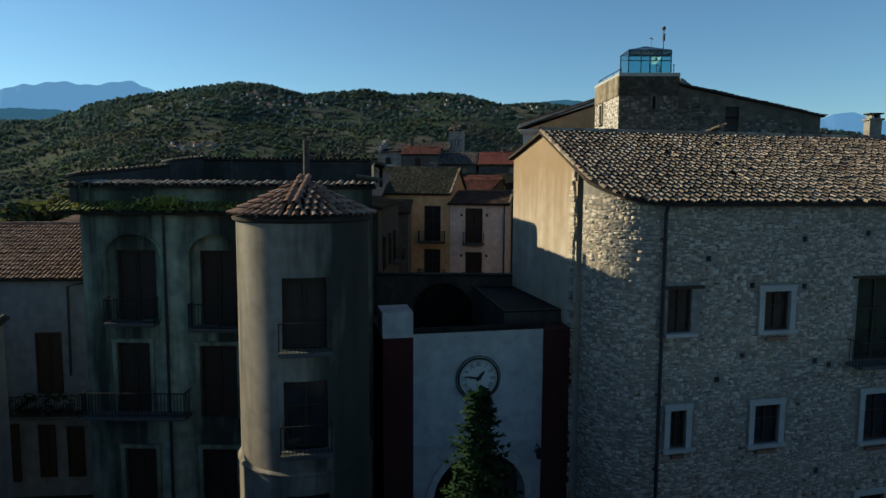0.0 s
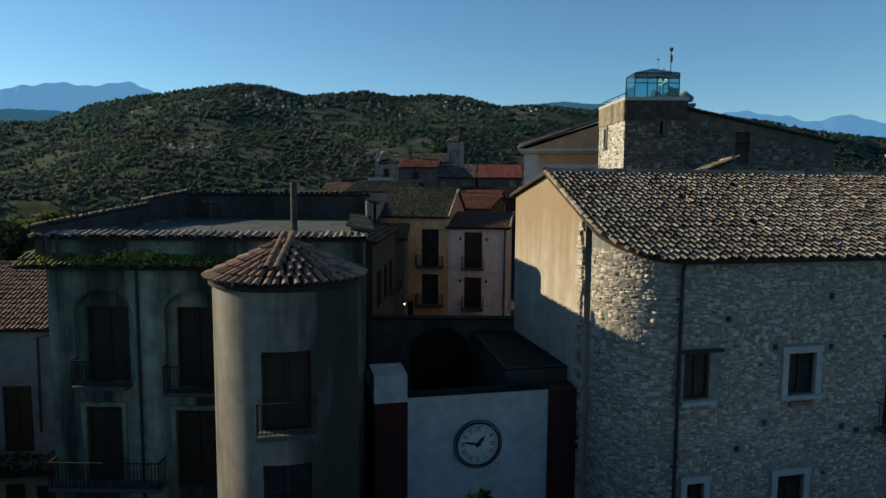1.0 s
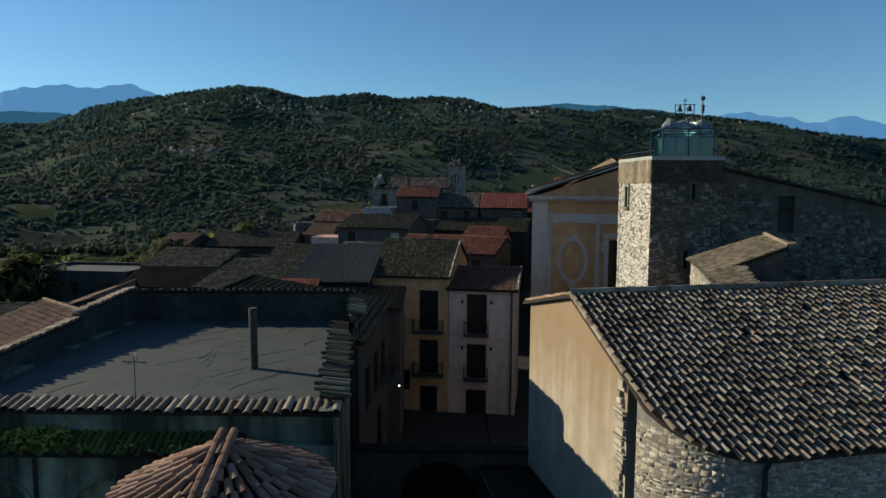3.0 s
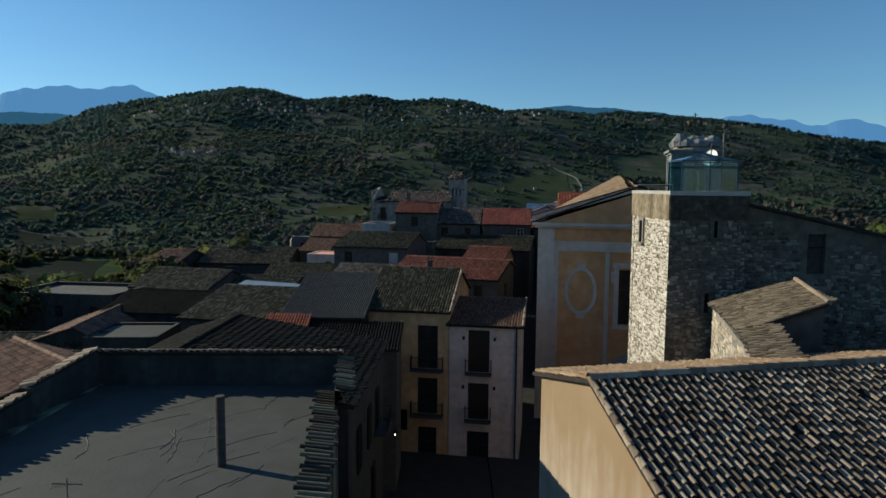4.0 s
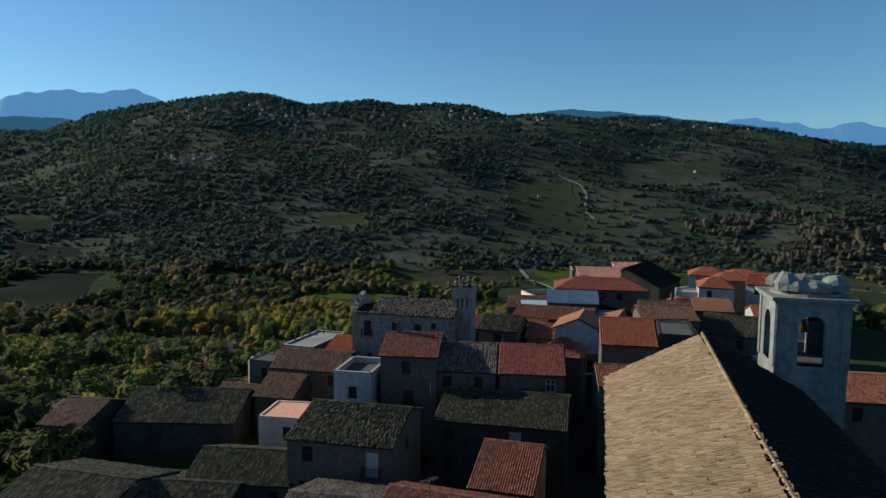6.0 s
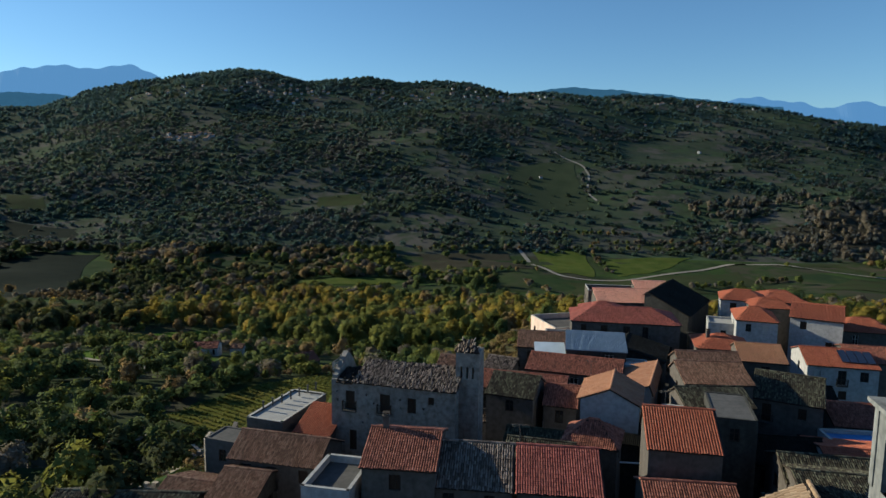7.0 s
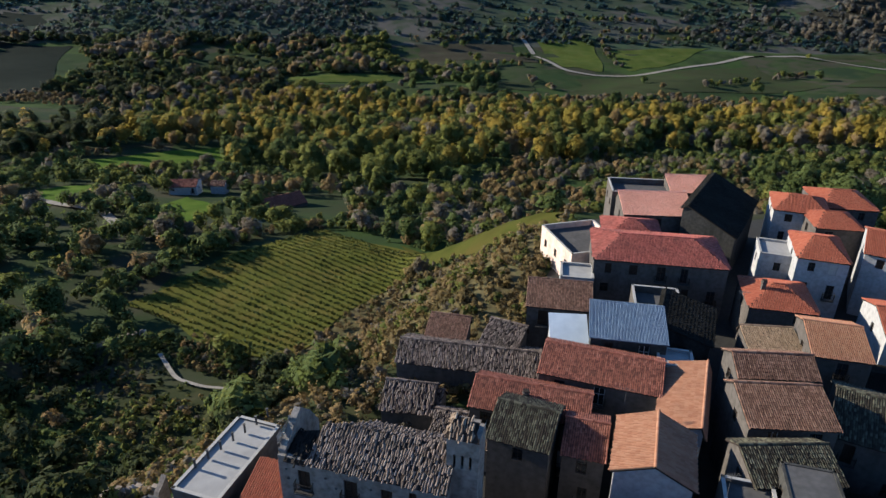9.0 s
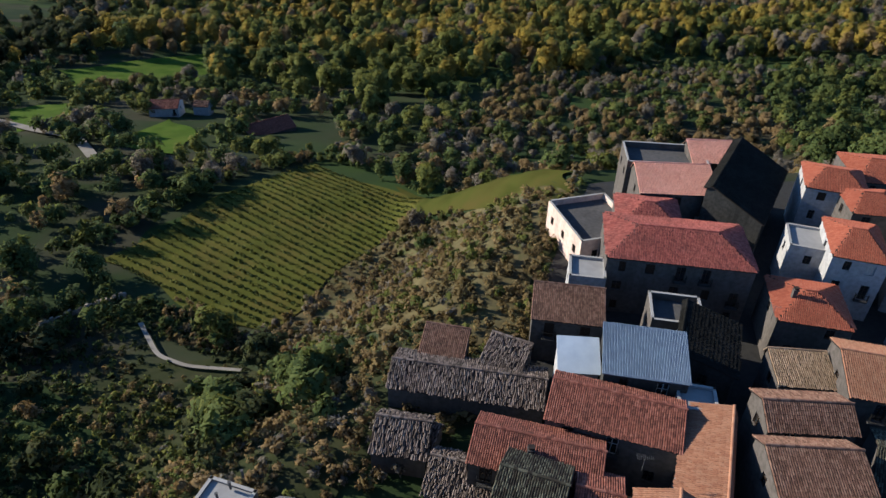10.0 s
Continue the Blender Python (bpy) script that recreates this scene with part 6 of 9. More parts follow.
ch += [(wins[i][0] - U0 - RC + ARC - 0.25, wins[i][1] - U0 - RC + ARC + 0.25, wins[i][2] - 0.15, wins[i][3] + 0.25) for i in (1, 2, 3, 5)]
sv = stones(castle_face, ARC + UR - U0 - RC, 0.2, 15.6, ch, lambda s: (castle_top(V0 + RC + RC * math.sin(math.pi + min(s, ARC) / RC)) - 0.16), None, 0.08, 0.17, 0.09, 0.28)
sx = sv.mean(1)
near = np.argsort(-(sx[:, 2] - 1.2 * np.abs(sx[:, 0] - 6.5)))
CASTLE_STONES = sv[near[:300]]
place("rubble_facing", tile_mesh("rubble_facing", sv[near[300:]], STONE_F, ["stone"]), castle, None, "pale rubble stones in lime mortar", "stuff")

# ---- watch tower of the castle, with plaster band, roof slab and glass pavilion ----
tower = base("watch_tower", (14.6, 51, 4), "square rubble stone tower with a plastered top band", "tower")
TW = [Vector((12.55, 48.05, 0)), Vector((16.75, 47.95, 0)), Vector((16.6, 54.3, 0)), Vector((12.3, 54.4, 0))]
TZ = 23.75
slots = {0: [(2.05, 2.3, 17.2, 18.3), (2.0, 2.25, 13.6, 14.6), (2.4, 2.6, 21.4, 22.3)], 3: [(1.6, 2.1, 20.75, 22.1), (4.9, 5.35, 12.9, 13.8)]}
for i in range(4):
    p, q = TW[i], TW[(i + 1) % 4]
    b = Bag()
    hs = slots.get(i, [])
    Pw, d, out = wall_bag(b, p, q, 3, TZ, hs, 0.5)
    # lighter mortar on the sunlit face, the shade-darkened copy on the others
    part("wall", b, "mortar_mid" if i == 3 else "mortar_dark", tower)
    for h in hs:
        bb = Bag()
        mid = Pw((h[0] + h[1]) / 2, (h[2] + h[3]) / 2, 0.3)
        bb.box(mid, (h[1] - h[0], 0.05, h[3] - h[2]), math.atan2(d.y, d.x))
        part("pane", bb, "glass_dark", tower)
        surround(tower, Pw((h[0] + h[1]) / 2, h[2]), math.atan2(d.y, d.x), h[1] - h[0], h[3] - h[2], 0.18, "mortar" if i == 3 else "mortar_dark")
    if i in (0, 3):
        L = (q - p).length
        sv = stones(lambda s, z, o, p=p, d=d, out=out: p + d * s + out * o + Vector((0, 0, z)), L, 4, 22.25, [(h[0] - 0.25, h[1] + 0.25, h[2] - 0.15, h[3] + 0.25) for h in hs], None, random.Random(20 + i), 0.10, 0.24, 0.12, 0.42)
        if i == 3:
            top_first = np.argsort(-sv.mean(1)[:, 2])
            TOWER_STONES = sv[top_first[:300]]
            sv = sv[top_first[300:]]
        # lit copy of the stones on the sunny face, shaded copy on the front
        place("rubble_facing", tile_mesh("rubble_facing", sv, STONE_F, ["stone_lit" if i == 3 else "stone_shade"]), tower, None, "pale rubble stones in lime mortar", "stuff")
    b = Bag()
    b.solid([p + out * 0.07 + Vector((0, 0, 22.35)), q + out * 0.07 + Vector((0, 0, 22.35)), q + out * 0.07 + Vector((0, 0, TZ)), p + out * 0.07 + Vector((0, 0, TZ))], -out * 0.066)
    # band colour follows the light: bright on the sunny face, dark elsewhere
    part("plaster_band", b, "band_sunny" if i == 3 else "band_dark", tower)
b = Bag()
cen = sum(TW, Vector()) / 4
b.solid([p + (cen - p).normalized() * 0.25 + Vector((0, 0, TZ - 0.5)) for p in TW], (0, 0, 0.27))
part("roof_floor", b, "membrane", tower, "dark felted tower roof")
for i in range(4):
    o0, o1 = (TW[k % 4] + (TW[k % 4] - cen).normalized() * 0.12 for k in (i, i + 1))
    i0, i1 = (TW[k % 4] + (cen - TW[k % 4]).normalized() * 0.3 for k in (i, i + 1))
    b = Bag()
    b.solid([q + Vector((0, 0, TZ - 0.05)) for q in (o0, o1, i1, i0)], (0, 0, 0.24))
    part("parapet_coping", b, "stone_frame", tower)
# railing along the tower's left and back edges
b = Bag()
for p, q in ((TW[3], TW[0]), (TW[2], TW[3])):
    p2, q2 = p + (cen - p).normalized() * 0.35 + Vector((0, 0, TZ + 0.18)), q + (cen - q).normalized() * 0.35 + Vector((0, 0, TZ + 0.18))
    for k in range(4):
        r = p2.lerp(q2, k / 3)
        b.tube([r, r + Vector((0, 0, 0.35))], 0.025, 5)
    b.tube([p2 + Vector((0, 0, 0.35)), q2 + Vector((0, 0, 0.35))], 0.035, 6)
tagged(thing("railing", b, "lead", "low dark metal handrail along the tower roof", "railing"))
# glass pavilion
pav = base("glass_pavilion", (14.8, 49.6, TZ - 0.23), "teal glass pavilion with a pitched glass roof on the tower", "pavilion")
px0, px1, py0, py1, pz0, pz1 = 13.28, 16.35, 48.5, 50.7, TZ - 0.23, 25.62
b = Bag()
for x in (px0, (px0 + px1) / 2, px1):
    for y in (py0, py1):
        b.box((x, y, (pz0 + pz1) / 2), (0.07, 0.07, pz1 - pz0))
for y in (py0, py1):
    for z in (pz0 + 0.04, pz1 - 0.34, pz1):
        b.box(((px0 + px1) / 2, y, z), (px1 - px0, 0.07, 0.07))
for x in (px0, px1):
    for z in (pz0 + 0.04, pz1):
        b.box((x, (py0 + py1) / 2, z), (0.07, py1 - py0, 0.07))
apex = Vector(((px0 + px1) / 2, (py0 + py1) / 2, 26.08))
for x in (px0, px1):
    for y in (py0, py1):
        b.tube([(x, y, pz1), apex], 0.035, 5)
part("frame", b, "steel_teal", pav)
for pts in ([(px0, py0), (px1, py0)], [(px1, py0), (px1, py1)], [(px1, py1), (px0, py1)], [(px0, py1), (px0, py0)]):
    (xa, ya), (xb, yb) = pts
    b = Bag()
    b.poly(((xa, ya, pz0 + 0.08), (xb, yb, pz0 + 0.08), (xb, yb, pz1 - 0.04), (xa, ya, pz1 - 0.04)))
    part("pane", b, "glass_teal", pav).visible_shadow = False
    b = Bag()
    b.poly(((xa, ya, pz1 + 0.05), (xb, yb, pz1 + 0.05), apex))
    part("roof_pane", b, "glass_teal", pav).visible_shadow = False
# satellite dish and mast behind the pavilion
dish = base("satellite_dish", (16.7, 53.6, TZ), "white round satellite dish on a short pole", "dish")
b = Bag()
prof = [(0.001, 0.02), (0.16, 0.025), (0.17, 0.0)] + [(r, 0.10 * (r / 0.5) ** 2) for r in np.linspace(0.2, 0.5, 6)] + [(0.52, 0.115), (0.52, 0.08), (0.3, 0.0), (0.001, -0.04)]
b.lathe(prof, (0, 0, 0), 32)
DISH = Vector((16.98, 53.9, 26.0))
face = Vector((-0.80, -0.50, 0.33)).to_track_quat("Z", "Y").to_matrix().to_4x4()
place("reflector", b.mesh("reflector", ["steel_white"]), dish, Matrix.Translation(DISH) @ face)
b = Bag()
b.lathe([(0.001, 0.12), (0.09, 0.12), (0.11, 0.03)], (0, 0, 0), 14)
place("feed_horn", b.mesh("feed_horn", ["concrete"]), dish, Matrix.Translation(DISH) @ face)
b = Bag()
b.tube([(17.03, 53.98, TZ - 3.0), (17.03, 53.98, 26.9)], 0.045, 8)
part("pole", b, "lead", dish)
mast = base("mast", (16.75, 50.9, TZ - 0.23), "slim metal mast with sensors and a pale panel", "mast")
b = Bag()
b.tube([(16.55, 51.0, TZ - 0.23), (16.55, 51.0, 27.7)], 0.035, 7)
part("pole", b, "concrete", mast)
b = Bag()
b.box((16.55, 50.95, 27.05), (0.15, 0.12, 0.5), 0.2)
part("panel", b, "concrete", mast)
b = Bag()
b.lathe([(0.02, -0.16), (0.12, -0.1), (0.15, 0), (0.11, 0.11), (0.02, 0.16)], (16.55, 51.0, 27.72), 12)
part("sensor", b, "soot", mast)
antenna(15.95, 52.0, TZ - 0.23, 3.8, 0.9, 0.3)

# long wing right of the tower, with a sloping top
wing = base("castle_wing", (22, 53, 4), "long shaded stone wing with a sloping roof edge beside the tower", "castle wing")
wp0, wp1 = Vector((16.75, 48.6, 0)), Vector((26.9, 47.7, 0))
WL = (wp1 - wp0).length
b = Bag()
Pw, wdir, wout = wall_bag(b, wp0, wp1, 4, 20.9, [(3.6, 4.55, 19.4, 20.9)], 0.5)
b.solid([Pw(0, 20.9), Pw(3.6, 20.9), Pw(3.6, 22.36), Pw(0, 23.2)], -wout * 0.5)
b.solid([Pw(4.55, 20.9), Pw(WL, 20.9), Pw(WL, 20.94), Pw(4.55, 22.14)], -wout * 0.5)
b.solid([Pw(3.6, 21.62), Pw(4.55, 21.62), Pw(4.55, 22.14), Pw(3.6, 22.36)], -wout * 0.5)
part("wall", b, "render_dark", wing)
sv = stones(lambda s, z, o: wp0 + wdir * s + wout * o + Vector((0, 0, z)), WL, 12, 23.0, [(3.4, 4.75, 19.2, 21.75)], lambda s: min(22.7 - s * 0.24, 21.9 - 0.16 * s + 0.7 * math.sin(s * 1.1)), random.Random(33), 0.14, 0.26, 0.16, 0.46)
# the wing lies in shade, so its stones use the darkened copy
place("rubble_facing", tile_mesh("rubble_facing", sv, STONE_F, ["stone_shade"]), wing, None, "grey lichened rubble stones darkened for shade", "stuff")
b = Bag()
b.box(Pw(4.08, 20.5, 0.3), (0.94, 0.05, 2.2), math.atan2(wdir.y, wdir.x))
# near-black sheet stands in for the unlit inside of the window
part("window", b, "soot", wing)
b = Bag()
b.solid([(16.75, 49.15, 4), (26.9, 48.25, 4), (27.3, 60, 4), (16.9, 60, 4)], (0, 0, 15.2))
part("body", b, "plaster_beige", wing)
slope_part(wing, (27.15, 47.5, 20.95), (27.5, 60.3, 20.95), (16.9, 60.3, 23.35), (16.75, 48.35, 23.35), "tile_old")

# small lean-to building between castle and tower
lean = base("outbuilding", (17.5, 43, 4), "low stone outbuilding with a sandy tiled lean-to roof", "outbuilding")
A, B, Cc, D = Vector((14.6, 47.2, 17.9)), Vector((11.8, 35.2, 17.4)), Vector((16.1, 38.7, 19.4)), Vector((18.1, 45.2, 19.5))
b = Bag()
b.tube([D + Vector((0, 0, 0.03)), Cc + Vector((0, 0, 0.03))], 0.12, 8)
lroof = part("ridge", b, "tile_castle", lean)
M["tile_sand"] = mat("old sandy clay tiles", [(0.06, 0.045, 0.03), (0.13, 0.1, 0.07), (0.2, 0.155, 0.11), (0.27, 0.22, 0.16)], 3, 0.9, 0.3, island=0.75, stain=0.5, stain_col=(0.06, 0.05, 0.035))
up_n = (Cc - A).cross(D - A).normalized()
up_n = up_n if up_n.z > 0 else -up_n


def lean_z(p):
    """The upper slab's plane."""
    return A.z - (up_n.x * (p.x - A.x) + up_n.y * (p.y - A.y)) / up_n.z


E1 = A.lerp(B, 0.64)
E1.z = lean_z(E1)
v1, tf = tiles(A, E1, Cc, D, 0.18, 0.36, 4, 1.2, 1.0, 0.01, None, 0.86, 0.7)
F1, F2 = Vector((14.1, 39.3, 18.35)), Vector((13.3, 34.8, 18.0))
v2, tf = tiles(E1 + Vector((0, 0, -0.02)), B, F2, F1, 0.18, 0.36, 4, 1.2, 1.0, 0.01, None, 0.86, 0.7)
place("tile_cover", tile_mesh("tile_cover", np.concatenate([v1, v2]), tf, ["tile_sand"]), lroof, None, "", "stuff")
b = Bag()
b.solid([A, E1, Cc, D], (0, 0, -0.14))
b.solid([E1, B, F2, F1], (0, 0, -0.14))
part("roof_slab", b, "pan", lean)
b = Bag()
b.solid([(14.75, 47.1, 4), (11.95, 35.2, 4), (11.95, 35.2, 17.3), (14.75, 47.1, 17.75)], (0.4, -0.1, 0))
ow = part("wall", b, "mortar", lean)
ld = Vector((11.95 - 14.75, 35.2 - 47.1, 0))
LL = ld.length
ld.normalize()
lo = Vector((ld.y, -ld.x, 0))
sv = stones(lambda s, z, o: Vector((14.75, 47.1, 0)) + ld * s + lo * o + Vector((0, 0, z)), LL, 8, 17.5, (), lambda s: 17.7 - s * 0.04, random.Random(8), 0.16, 0.3, 0.22, 0.5)
place("rubble_facing", tile_mesh("rubble_facing", sv, STONE_F, ["stone"]), lean, None, "pale rubble stones", "stuff")
b = Bag()
b.solid([(16.0, 38.9, 4), (17.9, 45.1, 4), (17.9, 45.1, 19.3), (16.0, 38.9, 19.2)], (-0.25, 0.1, 0))
b.solid([(14.0, 39.6, 4), (15.9, 38.9, 4), (15.9, 38.9, 19.15), (14.0, 39.6, 18.25)], (0.05, 0.25, 0))
b.solid([(14.8, 47.0, 4), (17.9, 45.2, 4), (17.9, 45.2, 19.2), (14.8, 47.0, 17.75)], (-0.1, -0.25, 0))
part("wall", b, "plaster_beige", lean)

# ---- round stair tower of the old palace ----
TC, TR = Vector((-4.96, 23.3, 0)), 2.3
rt = base("round_tower", (TC.x, TC.y, 0), "round plastered tower with a conical clay tile roof", "tower")
b = Bag()
face_a = math.atan2(-23.0, 4.85)     # towards the open square
doors = [(10.6, 12.95), (7.2, 9.5), (3.0, 5.6)]
NSEG = 120
half = 0.30
prof_z = sorted({0, 6.35, 14.75, *[z for d in doors for z in d]})
for i in range(NSEG):
    t0, t1 = face_a - math.pi + 2 * math.pi * i / NSEG, face_a - math.pi + 2 * math.pi * (i + 1) / NSEG
    tm = (t0 + t1) / 2 - face_a
    for j in range(len(prof_z) - 1):
        z0, z1 = prof_z[j], prof_z[j + 1]
        zm = (z0 + z1) / 2
        r = TR if zm > 6.35 else TR + 0.08
        if abs(tm) < half and any(d[0] < zm < d[1] for d in doors):
            continue
        P0, P1 = Vector((math.cos(t0), math.sin(t0), 0)), Vector((math.cos(t1), math.sin(t1), 0))
        b.poly((TC + P0 * r + Vector((0, 0, z0)), TC + P1 * r + Vector((0, 0, z0)), TC + P1 * r + Vector((0, 0, z1)), TC + P0 * r + Vector((0, 0, z1))))
part("wall", b, "plaster_damp", rt)
b = Bag()
b.lathe([(TR + 0.07, 6.22), (TR + 0.12, 6.26), (TR + 0.13, 6.33), (TR + 0.06, 6.37), (TR - 0.01, 6.4)], TC, 40)
part("string_course", b, "plaster_damp", rt)
fd = Vector((math.cos(face_a), math.sin(face_a), 0))
fang = face_a + math.pi / 2
fw = 2 * TR * math.sin(half) * 1.0
flat = TC + fd * TR * math.cos(half)
for z0, z1 in doors:
    opening(rt, flat + Vector((0, 0, z0)), fang, fw, z1 - z0, "window" if z0 < 9 else "shutter")
    bb = Bag()
    for s in (-1, 1):
        sd = Vector((-fd.y, fd.x, 0)) * s * fw / 2
        bb.poly((flat + sd + Vector((0, 0, z0)), flat + sd - fd * 0.4 + Vector((0, 0, z0)), flat + sd - fd * 0.4 + Vector((0, 0, z1)), flat + sd + Vector((0, 0, z1))))
        bb.solid((flat - sd * 0 + Vector((0, 0, z1)) - Vector((-fd.y, fd.x, 0)) * fw / 2, flat + Vector((0, 0, z1)) + Vector((-fd.y, fd.x, 0)) * fw / 2, flat + fd * 0.1 + Vector((0, 0, z1))), (0, 0, 0.02))
    part("reveal", bb, "plaster_tower", rt)
    if z0 > 5:
        balcony(rt, flat + fd * 0.1 + Vector((0, 0, z0)), fang, 1.7, 0.5, slab="concrete")
# conical roof: tiles fan out from the top
b = Bag()
b.lathe([(0.01, 16.0), (TR + 0.14, 14.86), (TR + 0.12, 14.76), (TR - 0.1, 14.68)], TC, 40)
cone = part("roof", b, "pan", rt)
CONE = []
REACH, FOOT = TR + 0.2, 14.93
rise = 16.1 - FOOT
slope_len = math.hypot(REACH, rise)
for j in range(7):
    s0, s1 = j / 7, (j + 1) / 7 + 0.02
    rm = REACH * (1 - (j + 0.5) / 7)
    n = max(6, round(2 * math.pi * rm / 0.27))
    for i in range(n):
        t = 2 * math.pi * (i + 0.5 + 0.5 * (j % 2) * 0) / n + random.uniform(-0.02, 0.02)
        rad, tan = np.array([math.cos(t), math.sin(t), 0]), np.array([-math.sin(t), math.cos(t), 0])
        nz = np.array([math.cos(t) * rise, math.sin(t) * rise, REACH]) / slope_len
        vv = []
        for s, w, lf in ((s0 - 0.02, 0.108, 0.05), (s1, 0.088, 0.0)):
            c = np.array([TC.x, TC.y, FOOT]) + rad * REACH * (1 - s) + np.array([0, 0, rise * s]) + nz * (lf + random.uniform(0, 0.02))
            for q in np.linspace(0, math.pi, 6):
                vv.append(c - tan * math.cos(q) * w + nz * math.sin(q) * w * 0.95)
        CONE.append(vv)
CONE = np.array(CONE)
CONE_F = np.array([[i, i + 1, 7 + i, 6 + i] for i in range(5)])
M["tile_cone"] = mat("warm old clay tile", [(0.098, 0.052, 0.036), (0.190, 0.099, 0.065), (0.266, 0.154, 0.106), (0.323, 0.216, 0.160)], 3, 0.9, 0.3, obrand=0.8, stain=0.45, stain_col=(0.055, 0.047, 0.039))
# two raised ribs of ridge tiles run up to the terrace
for dx in (-0.12, 0.16):
    part("ridge", caps((TC + Vector((dx - 0.05, -REACH + 0.7, FOOT + 0.42)), TC + Vector((dx, 0.3, 16.25))), 0.12, 0.4), "tile_cone", rt, "", "stuff")

# ---- old palace with the felted roof terrace ----
PU, PV = rot_frame(-0.5)
PANG = radians(-0.5)
PO = Vector((-14.95, 25.9, 0))


def P3(u, v, z):
    return PO + PU * u + PV * v + Vector((0, 0, z))


pal = base("palace", (-9, 31, 0), "shabby grey plastered palace with a roof terrace", "palace")
ph = [(1.85, 3.4, 10.5, 13.3), (1.85, 3.2, 6.6, 9.6), (5.2, 6.7, 10.3, 13.3), (5.2, 6.7, 6.5, 9.5), (2.0, 3.3, 2.4, 5.2), (5.2, 6.6, 2.4, 5.2), (9.4, 10.7, 10.4, 13.3), (9.4, 10.7, 6.6, 9.6)]
b = Bag()
NR = 1.08     # half width of the arched niches round the upper windows
wall_bag(b, P3(0.6, 0, 0), P3(12.15, 0, 0), 0, 15.0, [((a + c) / 2 - NR - 0.6, (a + c) / 2 + NR - 0.6, z0, z1 - 0.2 + NR * 0.8) if z1 > 12 else (a - 0.6, c - 0.6, z0, z1) for a, c, z0, z1 in ph], 0.5)
part("wall_front", b, "plaster_palace", pal)
for a, c, z0, z1 in ph:
    deep = 0.3 if z1 > 12 else 0.05
    opening(pal, P3((a + c) / 2, deep, z0), PANG, c - a, z1 - z0, "shutter")
    if z1 < 12:
        surround(pal, P3((a + c) / 2, 0.0, z0), PANG, c - a, z1 - z0, 0.16, "plaster_palace", False)
    if z1 > 12:
        mid, zs, zk = (a + c) / 2, z1 - 0.2, z1 - 0.2 + NR * 0.8
        niche, arch = Bag(), Bag()
        wall_bag(niche, P3(mid - NR, 0.3, 0), P3(mid + NR, 0.3, 0), z0, zk, [(a - mid + NR, c - mid + NR, z0, z1)], 0.2)
        n = 14
        for k in range(n):
            (u0, h0), (u1, h1) = ((mid - NR * math.cos(math.pi * q / n), zs + NR * 0.8 * math.sin(math.pi * q / n)) for q in (k, k + 1))
            niche.solid([P3(u0, 0.002, h0), P3(u1, 0.002, h1), P3(u1, 0.002, zk + 0.002), P3(u0, 0.002, zk + 0.002)], PV * 0.29)
            (o0, g0), (o1, g1) = ((mid - (NR + 0.12) * math.cos(math.pi * q / n), zs + (NR * 0.8 + 0.12) * math.sin(math.pi * q / n)) for q in (k, k + 1))
            arch.solid([P3(u0, -0.04, h0), P3(u1, -0.04, h1), P3(o1, -0.04, g1), P3(o0, -0.04, g0)], PV * 0.036)
        part("niche", niche, "plaster_palace", pal)
        part("arch_moulding", arch, "plaster_palace", pal)
        balcony(pal, P3((a + c) / 2, 0, z0), PANG, 2.0, 0.55)
balcony(pal, P3(2.75, 0, 6.75), PANG, 4.1, 0.75)
b = Bag()
wall_bag(b, P3(12.15, 0, 0), (-4.15, 38.1), 0, 16.0, [(4.2, 5.2, 9.6, 12), (8.2, 9.2, 9.6, 12)], 0.4)
wall_bag(b, (-4.15, 38.1), (-13.95, 37.9), 0, 15.75, (), 0.35)
wall_bag(b, (-13.95, 37.9), P3(0.6, 0, 0), 0, 16.0, (), 0.4)
part("wall_side", b, "plaster_palace", pal)
for k in (4.7, 8.7):
    q = P3(12.15, 0, 0).lerp(Vector((-4.15, 38.1, 0)), k / 12.6)
    opening(pal, q + Vector((0, 0, 9.6)), math.atan2(12.5, -0.95), 1.0, 2.4, "window", "frame_white")
# attic wall set back above the cornice
b = Bag()
wall_bag(b, P3(0.1, 0.35, 0), P3(12.1, 0.35, 0), 15.0, 15.86, (), 0.3)
part("attic_wall", b, "plaster_palace", pal)
slope_part(pal, P3(-0.35, -0.4, 14.85), P3(9.6, -0.4, 14.85), P3(9.6, 0.36, 15.22), P3(-0.35, 0.36, 15.22), "tile_lush", label="mossy tiled cornice")
b = Bag()
b.solid([P3(0.3, 0.5, 15.78), P3(12.0, 0.5, 15.78), Vector((-4.3, 37.9, 15.98)), Vector((-13.7, 37.6, 15.98))], (0, 0, -0.3))
part("terrace_floor", b, "membrane", pal, "grey roofing felt with wrinkles")
# wrinkles in the felt
for k in range(34):
    x, y = random.uniform(-12, -4.8), random.uniform(26.6, 36.2)
    sx, bend, ln = random.uniform(-0.06, 0.2), random.uniform(-0.05, 0.05), random.randint(5, 11)
    pts = [(x + q * sx + q * q * bend * 0.3 + random.uniform(-0.05, 0.05), y + q * 0.2, 15.78 + 0.0172 * (y + q * 0.2 - 26.4) - 0.006) for q in range(ln)]
    if pts[-1][1] < 37.3:
        b = Bag()
        b.tube(pts, random.uniform(0.012, 0.022), 6)
        part("felt_wrinkle", b, "membrane", pal)
# parapets and their tile coping
b = Bag()
